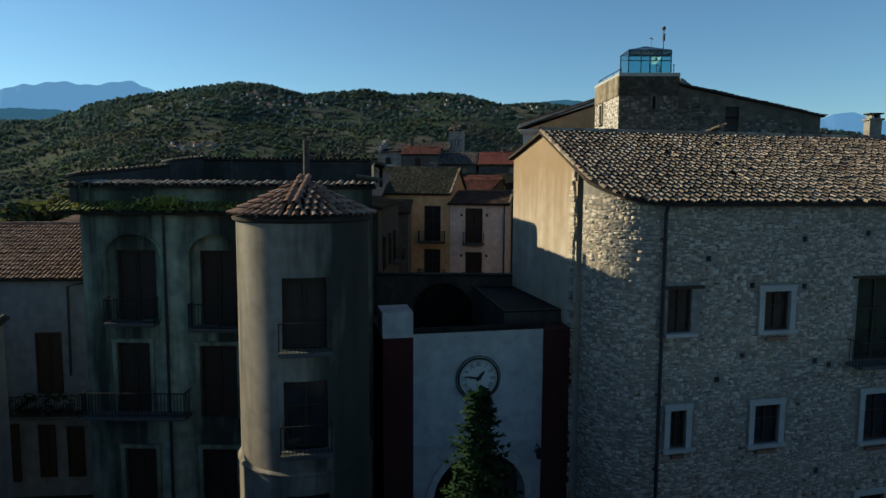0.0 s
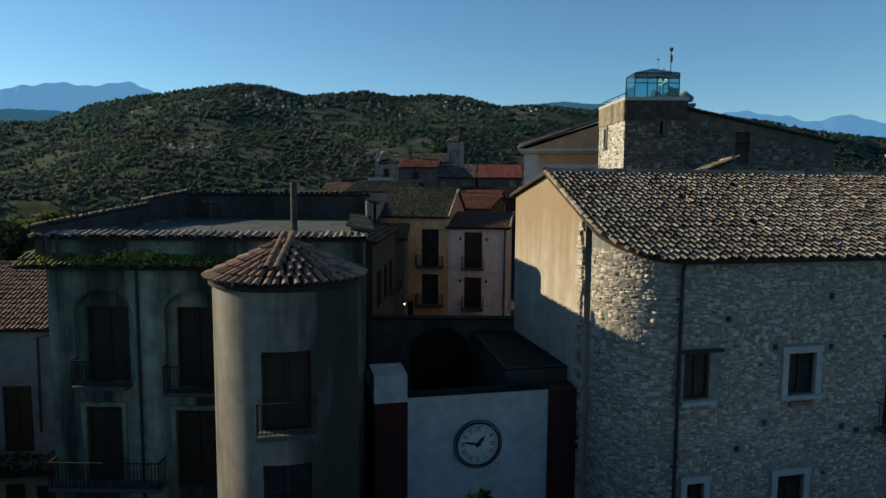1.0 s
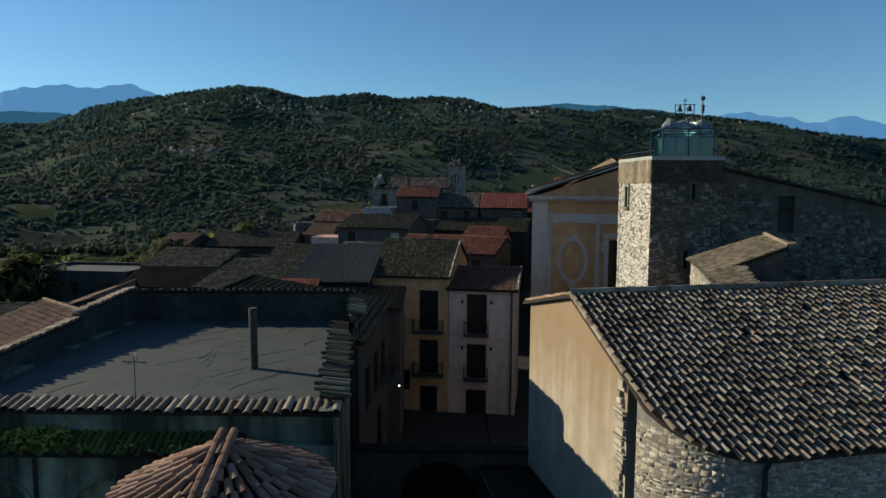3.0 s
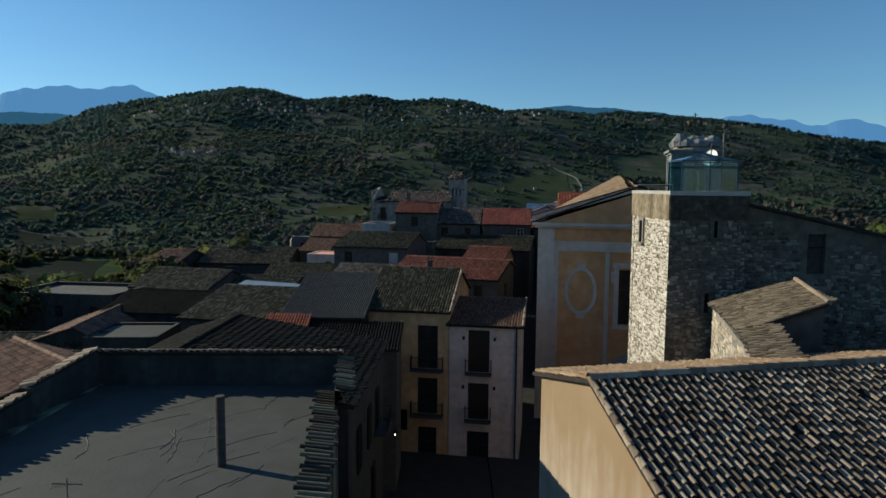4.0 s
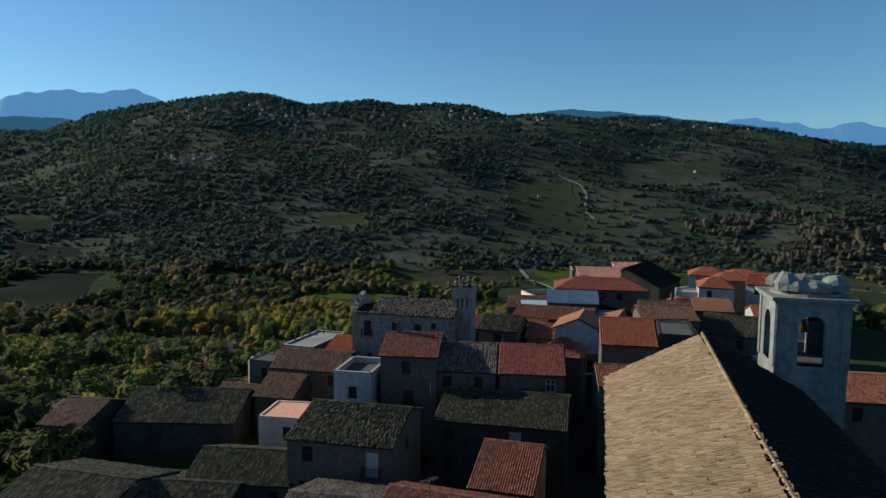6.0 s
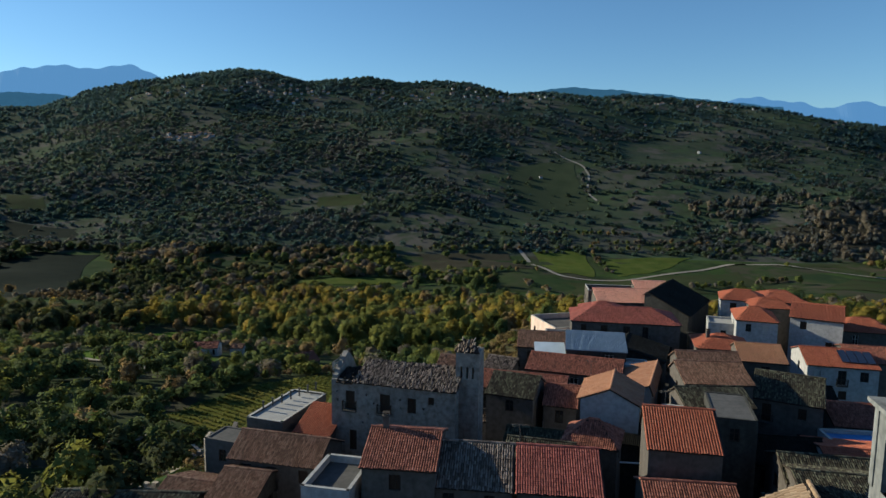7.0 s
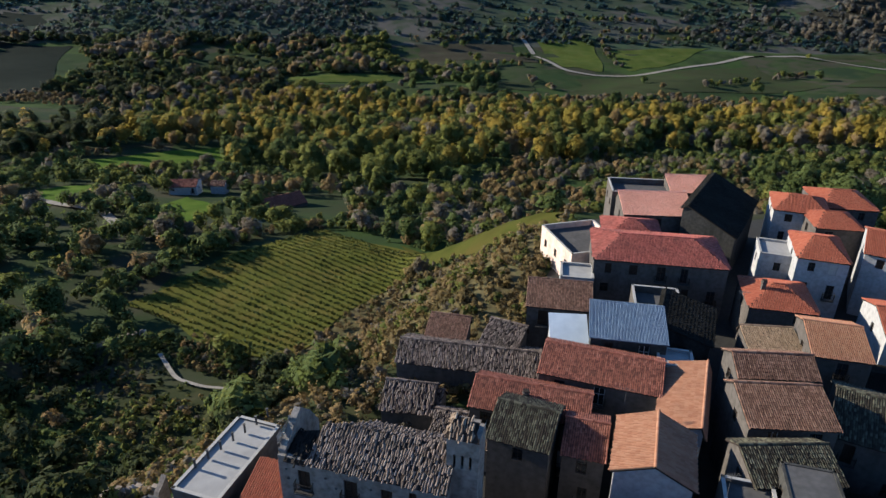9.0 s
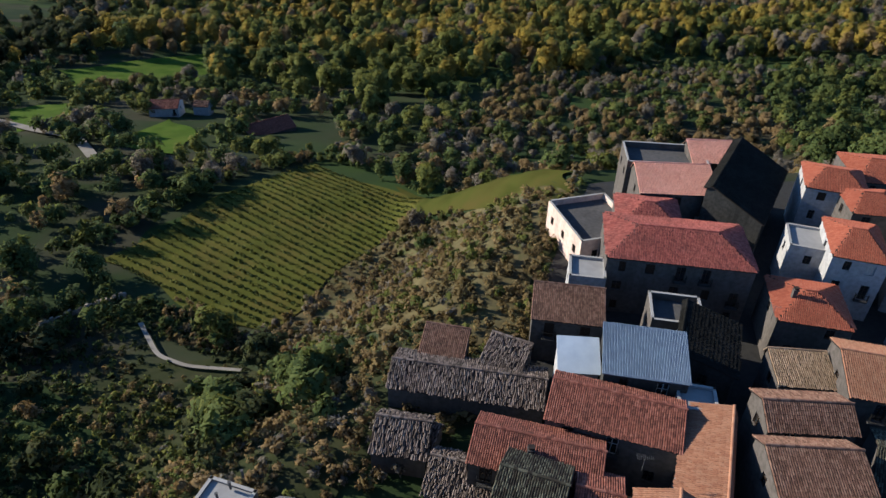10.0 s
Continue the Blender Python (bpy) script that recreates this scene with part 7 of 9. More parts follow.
b.solid([Vector((-13.98, 37.9, 15)), Vector((-14.83, 26.1, 15)), Vector((-14.83, 26.1, 16.22)), Vector((-14.27, 33.84, 16.78)), Vector((-14.27, 33.84, 17.02)), Vector((-13.98, 37.9, 17.34))], (0.3, 0, 0))
part("parapet", b, "plaster_grey", pal)
for p, q, z0, z1, tk in ((Vector((-13.95, 37.9, 0)), Vector((-4.15, 38.1, 0)), 15.8, 17.2, 0.3),):
    bb = Bag()
    d = (q - p)
    L = d.length
    bb.box(((p + q) / 2 + Vector((0, 0, (z0 + z1) / 2 - 0.3))), (L, tk, z1 - z0 + 0.6), math.atan2(d.y, d.x))
    part("parapet", bb, "plaster_grey", pal)


def coping(p, q, z, wd=0.6, tilt=0.12, mt="tile_castle", z2=None):
    """Half-round tiles laid side by side across a parapet."""
    p, q = Vector((p[0], p[1], z)), Vector((q[0], q[1], z if z2 is None else z2))
    d = (q - p).normalized()
    s = Vector((-d.y, d.x, 0))
    A, B = p - s * wd / 2 - Vector((0, 0, tilt)), q - s * wd / 2 - Vector((0, 0, tilt))
    Dd, Cq = p + s * wd / 2 + Vector((0, 0, tilt * 0.3)), q + s * wd / 2 + Vector((0, 0, tilt * 0.3))
    b = Bag()
    b.solid((A, B, Cq, Dd), (0, 0, -0.08))
    ob = part("coping", b, "pan", pal)
    v, f = tiles(A, B, Cq, Dd, 0.27, wd, 5, 0.9, 1.0)
    place("coping_tiles", tile_mesh("coping_tiles", v, f, [mt]), ob, None, "", "stuff")


coping(P3(-0.1, 0.42, 0), P3(12.3, 0.42, 0), 15.98)
coping((-3.3, 34.2), (-3.85, 38.4), 17.05, 0.55, mt="tile_old")
coping((-2.95, 26.4), (-4.2, 36.4), 16.22, 0.7, mt="tile_old")
coping((-3.9, 38.2), (-14.0, 37.95), 17.3, 0.6)
coping((-13.95, 38.0), (-14.2, 33.9), 17.42, 0.5, z2=17.1)
coping((-14.22, 33.8), (-14.8, 26.1), 16.86, 0.5, z2=16.3)
b = Bag()
wall_bag(b, (-3.15, 34.2), (-3.75, 38.3), 15.8, 16.95, (), 0.45)
part("parapet", b, "plaster_grey", pal)
b = Bag()
b.tube([(-6.3, 30.4, 15.8), (-6.3, 30.4, 17.95)], 0.14, 12)
tagged(thing("flue_pipe", b, "soot", "black metal flue pipe standing on the felt roof", "pipe"))
antenna(-8.4, 26.25, 15.9, 1.45, 0.3, 0.45)
# moss and weeds on the cornice, damp plants
r = np.random.default_rng(5)
lv = []
for k in range(110):
    u = r.uniform(0.2, 8.5) if k < 60 else 3.95 + r.normal(0, 0.42)
    q = P3(u, r.uniform(-0.35, 0.2), 14.98 + r.uniform(0, 0.06))
    tuft = 0.42 if k >= 60 else 0.05
    for s in range(7 if tuft > 0.3 else 3):
        c = np.array(q) + r.normal(0, 0.13, 3) * np.array([1.4, 1, 0.5]) + np.array([0, 0, r.uniform(0, tuft)])
        a, e = r.normal(0, 1, 3), r.normal(0, 1, 3)
        a, e = a / np.linalg.norm(a) * 0.09, e / np.linalg.norm(e) * 0.05
        lv.append([c - a, c - e, c + a, c + e])
lv = np.array(lv)
tagged(new("cornice_weeds", set_crown(arrays_mesh("cornice_weeds", lv.reshape(-1, 3), np.arange(len(lv) * 4).reshape(-1, 4), ["ivy"]), np.tile((0.0, -0.6, 0.8), (len(lv) * 4, 1)))), "yellow-green moss and weeds growing on the tiled cornice", "weeds", "", "stuff")
# drain stains end in a downpipe
b = Bag()
b.tube([P3(3.95, -0.12, 14.7), P3(3.95, -0.12, 0.3)], 0.06, 8)
part("drainpipe", b, "lead", pal)

# ---- gate with the public clock ----
gu = Vector((math.cos(radians(12.3)), math.sin(radians(12.3)), 0))
gv = Vector((-gu.y, gu.x, 0))
GO = Vector((-1.17, 25.82, 0))
GANG = radians(12.3)


def G3(u, v, z):
    return GO + gu * u + gv * v + Vector((0, 0, z))


gate = base("gatehouse", (1.5, 28, 0), "white plastered town gate with a public clock", "gate")
AR, AM, AZ = 2.0, 2.85, 2.85
b = Bag()
n = 20
pts = [G3(0, 0, 0), G3(AM - AR, 0, 0)] + [G3(AM - AR * math.cos(math.pi * k / n), 0, AZ + AR * math.sin(math.pi * k / n)) for k in range(n + 1)] + [G3(AM + AR, 0, 0), G3(5.54, 0, 0), G3(5.54, 0, 10.0), G3(0, 0, 10.0)]
for k in range(n):
    u0, u1 = AM - AR * math.cos(math.pi * k / n), AM - AR * math.cos(math.pi * (k + 1) / n)
    z0, z1 = AZ + AR * math.sin(math.pi * k / n), AZ + AR * math.sin(math.pi * (k + 1) / n)
    b.poly((G3(u0, 0, z0), G3(u1, 0, z1), G3(u1, 0, 10), G3(u0, 0, 10)))
    b.poly((G3(u0, 0, z0), G3(u0, 4.5, z0), G3(u1, 4.5, z1), G3(u1, 0, z1)))
for u0, u1 in ((0, AM - AR), (AM + AR, 5.54)):
    b.poly((G3(u0, 0, 0), G3(u1, 0, 0), G3(u1, 0, 10), G3(u0, 0, 10)))
b.poly((G3(AM - AR, 0, 0), G3(AM - AR, 4.5, 0), G3(AM - AR, 4.5, AZ), G3(AM - AR, 0, AZ)))
b.poly((G3(AM + AR, 0, 0), G3(AM + AR, 4.5, 0), G3(AM + AR, 4.5, AZ), G3(AM + AR, 0, AZ)))
part("wall", b, "plaster_white", gate, "white plastered gate front")
b = Bag()
for k in range(n):
    t0, t1 = math.pi * k / n, math.pi * (k + 1) / n
    q = [G3(AM - R * math.cos(t), -0.06, AZ + R * math.sin(t)) for R, t in ((AR, t0), (AR + 0.3, t0), (AR + 0.3, t1), (AR, t1))]
    b.solid(q, gv * 0.056)
part("arch_surround", b, "stone_frame", gate)
b = Bag()
b.box(G3(2.77, -0.04, 5.25), (5.5, 0.08, 0.07), GANG)
part("moulding", b, "plaster_white", gate)
for u0, u1, zt2 in ((-1.22, -0.004, 9.9), (5.544, 6.85, 10.0)):
    b = Bag()
    b.solid([G3(u0, -0.12, 0), G3(u1, -0.12, 0), G3(u1, -0.12, zt2), G3(u0, -0.12, zt2)], gv * 4.5)
    part("pilaster", b, "wall_red", gate, "dark red painted side pier")
b = Bag()
b.solid([G3(-1.25, -0.15, 9.91), G3(-0.02, -0.15, 9.91), G3(-0.02, -0.15, 10.95), G3(-1.25, -0.15, 10.95)], gv * 1.6)
part("pier_block", b, "plaster_white", gate)
slope_part(gate, G3(5.54, 4.7, 8.5), G3(0, 4.7, 8.5), G3(0, 0.32, 9.9), G3(5.54, 0.32, 9.9), "tile_dark")
part("coping", caps((G3(-0.02, 0.14, 10.02), G3(5.56, 0.14, 10.05)), 0.2, 0.4), "tile_dark", gate, "", "stuff")
b = Bag()
wall_bag(b, G3(5.54, 4.5, 0), G3(5.54, 4.6, 0), 0, 9, (), 0.1)
b.solid([G3(0, 4.5, AZ + AR + 0.2), G3(5.54, 4.5, AZ + AR + 0.2), G3(5.54, 4.5, 8.4), G3(0, 4.5, 8.4)], gv * 0.3)
b.solid([G3(0, 0.004, 9.0), G3(5.54, 0.004, 9.0), G3(5.54, 0.004, 9.98), G3(0, 0.004, 9.98)], gv * 0.3)
part("wall_back", b, "plaster_beige", gate)
# the clock
clock = base("public_clock", G3(2.7, -0.02, 8.05), "round wall clock with Roman numerals in a black ring", "clock")
CC = G3(2.72, -0.03, 8.05)
cm = Matrix.Translation(CC) @ Euler((radians(90), 0, GANG)).to_matrix().to_4x4()


def disc(r0, r1, d0, d1, n=48):
    b = Bag()
    b.lathe([(r0, d0), (r0, d1), (r1, d1), (r1, d0)], (0, 0, 0), n)
    return b


def cpart(name, bag, mt, label=""):
    return place(name, bag.mesh(name, [mt]), clock, cm, label)


cpart("dial", disc(0.001, 0.80, 0.0, 0.03), "dial")
cpart("rim", disc(0.80, 0.86, 0.0, 0.09), "ink", "black raised rim")
cpart("outer_ring", disc(0.92, 0.95, 0.0, 0.045), "ink")
cpart("minute_ring", disc(0.72, 0.735, 0.03, 0.036), "ink")
names = ["XII", "I", "II", "III", "IIII", "V", "VI", "VII", "VIII", "IX", "X", "XI"]
for k, s in enumerate(names):
    cu = bpy.data.curves.new("numeral", "FONT")
    cu.body, cu.size, cu.align_x, cu.align_y, cu.extrude = s, 0.26, "CENTER", "CENTER", 0.004
    tmp = bpy.data.objects.new("tmp", cu)
    scene.collection.objects.link(tmp)
    me = bpy.data.meshes.new_from_object(tmp.evaluated_get(bpy.context.evaluated_depsgraph_get()))
    bpy.data.objects.remove(tmp)
    me.materials.clear()
    me.materials.append(M["ink"])
    t = -k * math.pi / 6
    place("numeral", me, clock, cm @ Matrix.Translation((0.58 * math.sin(-t), 0.58 * math.cos(-t), 0.036)) @ Euler((0, 0, t)).to_matrix().to_4x4() @ Matrix.Diagonal((0.8, 1.05, 1, 1)))
for nm, ang, ln, wd in (("hour_pointer", -40, 0.42, 0.07), ("minute_pointer", 80, 0.66, 0.05)):
    b = Bag()
    b.solid([(-wd, -0.12, 0.05), (wd, -0.12, 0.05), (wd * 0.9, ln * 0.6, 0.05), (0, ln, 0.05), (-wd * 0.9, ln * 0.6, 0.05)], (0, 0, 0.015))
    place(nm, b.mesh(nm, ["ink"]), clock, cm @ Euler((0, 0, radians(ang))).to_matrix().to_4x4())
# iron lamp bracket beside the arch
b = Bag()
p = G3(5.2, -0.1, 4.7)
b.tube([p, p - gv * 0.3 + Vector((0, 0, 0.5)), p - gv * 0.6 + Vector((0, 0, 0.45))], 0.03, 6)
b.lathe([(0.03, 0.25), (0.16, 0.15), (0.12, -0.2), (0.03, -0.25)], p - gv * 0.6 + Vector((0, 0, 0.2)), 8)
tagged(thing("wall_lamp", b, "iron", "black iron wall lantern beside the gate arch", "lamp"))

# ---- wall with a carriage arch across the street, and a flat roof between gate and castle ----
aw = base("street_arch", (0, 35.1, 1.5), "dark wall with a wide carriage arch across the street", "arch")
b = Bag()
n, ax, ar, az = 18, 0.0, 1.6, 9.1
for ua, ub in ((-3.6, ax - ar), (ax + ar, 3.9)):
    b.solid([Vector((ua, 34.8, 0.5)), Vector((ub, 34.8, 0.5)), Vector((ub, 34.8, 11.1)), Vector((ua, 34.8, 11.1))], (0, 0.6, 0))
for k in range(n):
    (u0, h0), (u1, h1) = ((ax - ar * math.cos(math.pi * q / n), az + ar * math.sin(math.pi * q / n)) for q in (k, k + 1))
    b.solid([Vector((u0, 34.8, h0)), Vector((u1, 34.8, h1)), Vector((u1, 34.8, 11.1)), Vector((u0, 34.8, 11.1))], (0, 0.6, 0))
part("wall", b, "plaster_grey", aw)
# added black boards close the arch and stand in for its deep shade
cd = Bag()
cd.box((ax, 35.34, 5.6), (2 * ar, 0.05, 10.1))
cd = part("carriage_door", cd, "tile_dark", aw, "black boards filling the arch in place of its darkness")
for k in range(8):
    b = Bag()
    b.box((ax - ar + 0.2 + 0.4 * k, 35.29, 5.6), (0.385, 0.04, 10.1))
    part("plank", b, "tile_dark", cd)
b = Bag()
b.solid([Vector((-3.6, 34.74, 11.1)), Vector((3.9, 34.74, 11.1)), Vector((3.9, 35.46, 11.1)), Vector((-3.6, 35.46, 11.1))], (0, 0, 0.09))
part("coping", b, "tile_dark", aw)
store = base("store_house", (3.6, 31, 1), "low dark store with a flat felted roof beside the castle gable", "house")
foot = [Vector((2.65, 27.75, 0)), Vector((5.2, 28.3, 0)), Vector((3.78, 34.7, 0)), Vector((1.62, 34.7, 0))]
b = Bag()
b.solid([q + Vector((0, 0, 0.5)) for q in foot], (0, 0, 10.0))
part("body", b, "plaster_grey", store)
b = Bag()
b.solid([q + Vector((0, 0, 10.504)) for q in foot], (0, 0, 0.08))
part("roof", b, "tile_dark", store, "black felted flat roof")
b = Bag()
b.tube([foot[1] + Vector((-0.1, 0, 10.6)), foot[0] + Vector((0, 0, 10.6)), foot[3] + Vector((0, -0.05, 10.6))], 0.025, 6)
part("edge_trim", b, "concrete", store, "thin pale metal edge strip")

# ---- tall fir in the square ----
fir = base("fir_tree", (1.05, 17.4, 0), "tall dark green fir tree standing in the square", "tree")
b = Bag()
b.tube([(1.05, 17.4, 0), (1.05, 17.4, 5), (1.05, 17.4, 10.2)], 0.16, 8, 0, 0.02)
part("trunk", b, "bark", fir)
r = np.random.default_rng(3)
lv = []
for k in range(300):
    z = 1.6 + 8.8 * (k / 300) ** 0.9
    reach = (10.7 - z) * 0.30 + 0.15
    t = k * 2.4 + r.uniform(-0.3, 0.3)
    reach *= r.uniform(0.65, 1.15)
    d = np.array([math.cos(t), math.sin(t), 0])
    for s in np.linspace(0.12, 1, max(4, int(reach / 0.14))):
        c0 = np.array([1.05, 17.4, z]) + d * reach * s + np.array([0, 0, -0.28 * reach * s + 0.22 * reach * s * s])
        for q in range(4):
            sd = np.array([-d[1], d[0], 0]) * r.choice((-1, 1)) * r.uniform(0.5, 1) + d * 0.6 + np.array([0, 0, r.uniform(-0.5, 0.5)])
            sd /= np.linalg.norm(sd)
            ln = 0.26 * (1.15 - 0.6 * s) + 0.05
            up = np.cross(sd, r.normal(0, 1, 3))
            up = up / np.linalg.norm(up) * 0.035
            lv.append([c0 - up, c0 + sd * ln * 0.5 - up * 1.3, c0 + sd * ln, c0 + up])
for k in range(30):
    c0 = np.array([1.05, 17.4, 10.1]) + np.array([0, 0, r.uniform(-0.2, 0.45)])
    sd = r.normal(0, 1, 3) * np.array([1, 1, 1.4])
    sd = sd / np.linalg.norm(sd) * 0.16
    up = np.cross(sd, r.normal(0, 1, 3)) * 0.25
    lv.append([c0 - up, c0 + sd - up, c0 + sd * 1.2, c0 + up])
lv = np.array(lv)
fv = lv.reshape(-1, 3)
out = (fv - np.array([1.05, 17.4, 0])) * np.array([1, 1, 0])
out = out / (np.linalg.norm(out, axis=1)[:, None] + 0.05) + np.array([0, 0, 0.35])
place("crown", set_crown(arrays_mesh("crown", fv, np.arange(len(fv)).reshape(-1, 4), ["fir"]), out), fir)

# ---- church with pediment and belfry ----
HU, HV = rot_frame(-13)
HANG = radians(-13)
HO = Vector((7.75, 65.15, 0))
HW, HL = 14.4, 29.0


def H3(u, v, z):
    return HO + HU * u + HV * v + Vector((0, 0, z))


church = base("church", H3(HW / 2, HL / 2, 5), "ochre church front with stucco ovals and a gabled roof", "church")
b = Bag()
ow = [(HW / 2 - 0.75, HW / 2 + 0.75, 13.2, 17.6), (HW / 2 - 1.0, HW / 2 + 1.0, 5.2, 9.3)]
wall_bag(b, H3(0, 0, 0), H3(HW, 0, 0), 5, 21.1, ow, 0.6)
part("wall_front", b, "plaster_church", church)
opening(church, H3(HW / 2, 0.2, 13.2), HANG, 1.5, 4.4, "window")
opening(church, H3(HW / 2, 0.2, 5.2), HANG, 2.0, 4.1, "door")
b = Bag()
b.solid([H3(0, 0, 21.2), H3(HW, 0, 21.2), H3(HW / 2, 0, 23.55)], HV * 0.5)
part("pediment", b, "plaster_church", church)
# cornices
b = Bag()
b.box(H3(HW / 2, -0.2, 21.15), (HW + 0.9, 0.75, 0.22), HANG)
b.box(H3(HW / 2, -0.1, 20.95), (HW + 0.5, 0.45, 0.2), HANG)
part("cornice", b, "trim_white", church)
for s in (0, 1):
    b = Bag()
    p0, p1 = H3(-0.5 if s == 0 else HW + 0.5, -0.35, 21.35), H3(HW / 2, -0.35, 23.72)
    dd = p1 - p0
    q = [p0, p1, p1 + Vector((0, 0, 0.4)), p0 + Vector((0, 0, 0.4))]
    b.solid(q, HV * 0.5)
    part("raking_cornice", b, "trim_white", church)
    b = Bag()
    q = [p0 - HV * 0.12 + Vector((0, 0, 0.41)), p1 - HV * 0.12 + Vector((0, 0, 0.41)), p1 + HV * 0.75 + Vector((0, 0, 0.41)), p0 + HV * 0.75 + Vector((0, 0, 0.41))]
    b.solid(q, (0, 0, 0.1))
    part("verge_tiles", b, "tile_red", church, "band of red tiles along the gable edge")
# pilasters, bands and panels
b = Bag()
for u0, u1, z0, z1, o in ((0.0, 1.35, 5, 20.8, 0.14), (HW - 1.35, HW, 5, 20.8, 0.14), (1.35, HW - 1.35, 19.0, 19.8, 0.08), (5.35, 5.7, 5, 19.0, 0.07), (HW - 5.7, HW - 5.35, 5, 19.0, 0.07), (1.35, 1.7, 5, 19.0, 0.07), (HW - 1.7, HW - 1.35, 5, 19.0, 0.07)):
    bb = Bag()
    bb.box(H3((u0 + u1) / 2, -o / 2, (z0 + z1) / 2), (u1 - u0, o, z1 - z0), HANG)
    part("pilaster" if z1 - z0 > 5 else "band", bb, "trim_white", church)
for mid in (3.5, HW - 3.5):
    bb = Bag()
    n = 32
    for k in range(n):
        t0, t1 = 2 * math.pi * k / n, 2 * math.pi * (k + 1) / n
        f = 1 + 0.10 * math.cos(4 * t0)
        q = [H3(mid + rx * math.cos(t), -0.1, 15.8 + rz * math.sin(t)) for (rx, rz), t in (((1.0, 1.65), t0), ((1.28, 1.95), t0), ((1.28, 1.95), t1), ((1.0, 1.65), t1))]
        bb.solid(q, HV * 0.096)
    for z in (13.75, 17.85):
        bb.box(H3(mid, -0.06, z), (0.7, 0.12, 0.32), HANG)
    part("oval_frame", bb, "trim_white", church)
bb = Bag()
for s in (-1, 1):
    bb.box(H3(HW / 2 + s * 0.95, -0.06, 15.4), (0.36, 0.14, 4.6), HANG)
    bb.box(H3(HW / 2 + s * 1.2, -0.06, 17.0), (0.3, 0.12, 0.9), HANG)
bb.box(H3(HW / 2, -0.08, 17.95), (2.5, 0.18, 0.4), HANG)
bb.box(H3(HW / 2, -0.08, 13.0), (2.4, 0.2, 0.28), HANG)
part("window_surround", bb, "trim_white", church)
bb = Bag()
for s in (-1, 1):
    bb.box(H3(HW / 2 + s * 1.25, -0.08, 7.4), (0.4, 0.2, 4.6), HANG)
bb.box(H3(HW / 2, -0.15, 9.75), (3.4, 0.35, 0.3), HANG)
bb.solid([H3(HW / 2 - 1.7, -0.25, 9.9), H3(HW / 2 + 1.7, -0.25, 9.9), H3(HW / 2, -0.25, 10.9)], HV * 0.24)
part("portal", bb, "stone_frame", church)
b = Bag()
wall_bag(b, H3(HW, 0, 0), H3(HW, HL, 0), 5, 21.2, (), 0.5)
wall_bag(b, H3(HW, HL, 0), H3(0, HL, 0), 5, 21.2, (), 0.5, peak=(HW / 2, 25.2))
wall_bag(b, H3(0, HL, 0), H3(0, 0, 0), 5, 21.2, (), 0.5)
part("wall_side", b, "plaster_beige", church)
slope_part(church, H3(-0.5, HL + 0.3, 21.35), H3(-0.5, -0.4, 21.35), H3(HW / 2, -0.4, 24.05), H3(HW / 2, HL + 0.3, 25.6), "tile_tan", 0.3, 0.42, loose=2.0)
# same roof turned from the sun: near-black tiles carry its shade
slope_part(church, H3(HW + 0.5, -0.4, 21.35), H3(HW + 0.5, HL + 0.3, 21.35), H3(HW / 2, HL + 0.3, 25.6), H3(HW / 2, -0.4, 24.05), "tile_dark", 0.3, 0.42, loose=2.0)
part("ridge", caps((H3(HW / 2, -0.4, 24.1), H3(HW / 2, HL + 0.3, 25.65)), 0.16), "tile_tan", church, "", "stuff")

bel = base("belfry", H3(HW, HL - 2, 5), "stucco bell tower with arched openings and a broken cupola", "bell tower")
BW = 5.6
BO = Vector((27.6, 92.4, 0))


def B3(u, v, z):
    return BO + HU * u + HV * v + Vector((0, 0, z))


for i, (p, q) in enumerate((((0, 0), (BW, 0)), ((BW, 0), (BW, BW)), ((BW, BW), (0, BW)), ((0, BW), (0, 0)))):
    b = Bag()
    p, q = B3(*p, 0), B3(*q, 0)
    d = (q - p).normalized()
    n = 10
    m_, aw = BW / 2, 1.05

    def W(u, z, p=p, d=d):
        return p + d * u + Vector((0, 0, z))
    out = Vector((d.y, -d.x, 0))
    az = 26.2
    b.poly((W(0, 5), W(BW, 5), W(BW, 23.0), W(0, 23.0)))
    b.poly((W(0, 23), W(m_ - aw, 23), W(m_ - aw, 28.5), W(0, 28.5)))
    b.poly((W(m_ + aw, 23), W(BW, 23), W(BW, 28.5), W(m_ + aw, 28.5)))
    for k in range(n):
        t0, t1 = math.pi * k / n, math.pi * (k + 1) / n
        u0, u1, z0, z1 = m_ - aw * math.cos(t0), m_ - aw * math.cos(t1), az + aw * math.sin(t0), az + aw * math.sin(t1)
        b.poly((W(u0, z0), W(u1, z1), W(u1, 28.5), W(u0, 28.5)))
        b.poly((W(u0, z0), W(u0, z0) - out * 0.7, W(u1, z1) - out * 0.7, W(u1, z1)))
    for s in (-1, 1):
        b.poly((W(m_ + s * aw, 23), W(m_ + s * aw, 23) - out * 0.7, W(m_ + s * aw, az) - out * 0.7, W(m_ + s * aw, az)))
    b.poly((W(m_ - aw, 23), W(m_ + aw, 23), W(m_ + aw, 23) - out * 0.7, W(m_ - aw, 23) - out * 0.7))
    part("wall", b, "plaster_belfry", bel)
    for s in (0.3, BW - 0.3):
        bb = Bag()
        bb.box(W(s, 25.6) + out * 0.05, (0.6, 0.1, 5.6), math.atan2(d.y, d.x))
        part("pilaster", bb, "plaster_belfry", bel)
b = Bag()
cb = B3(BW / 2, BW / 2, 0)
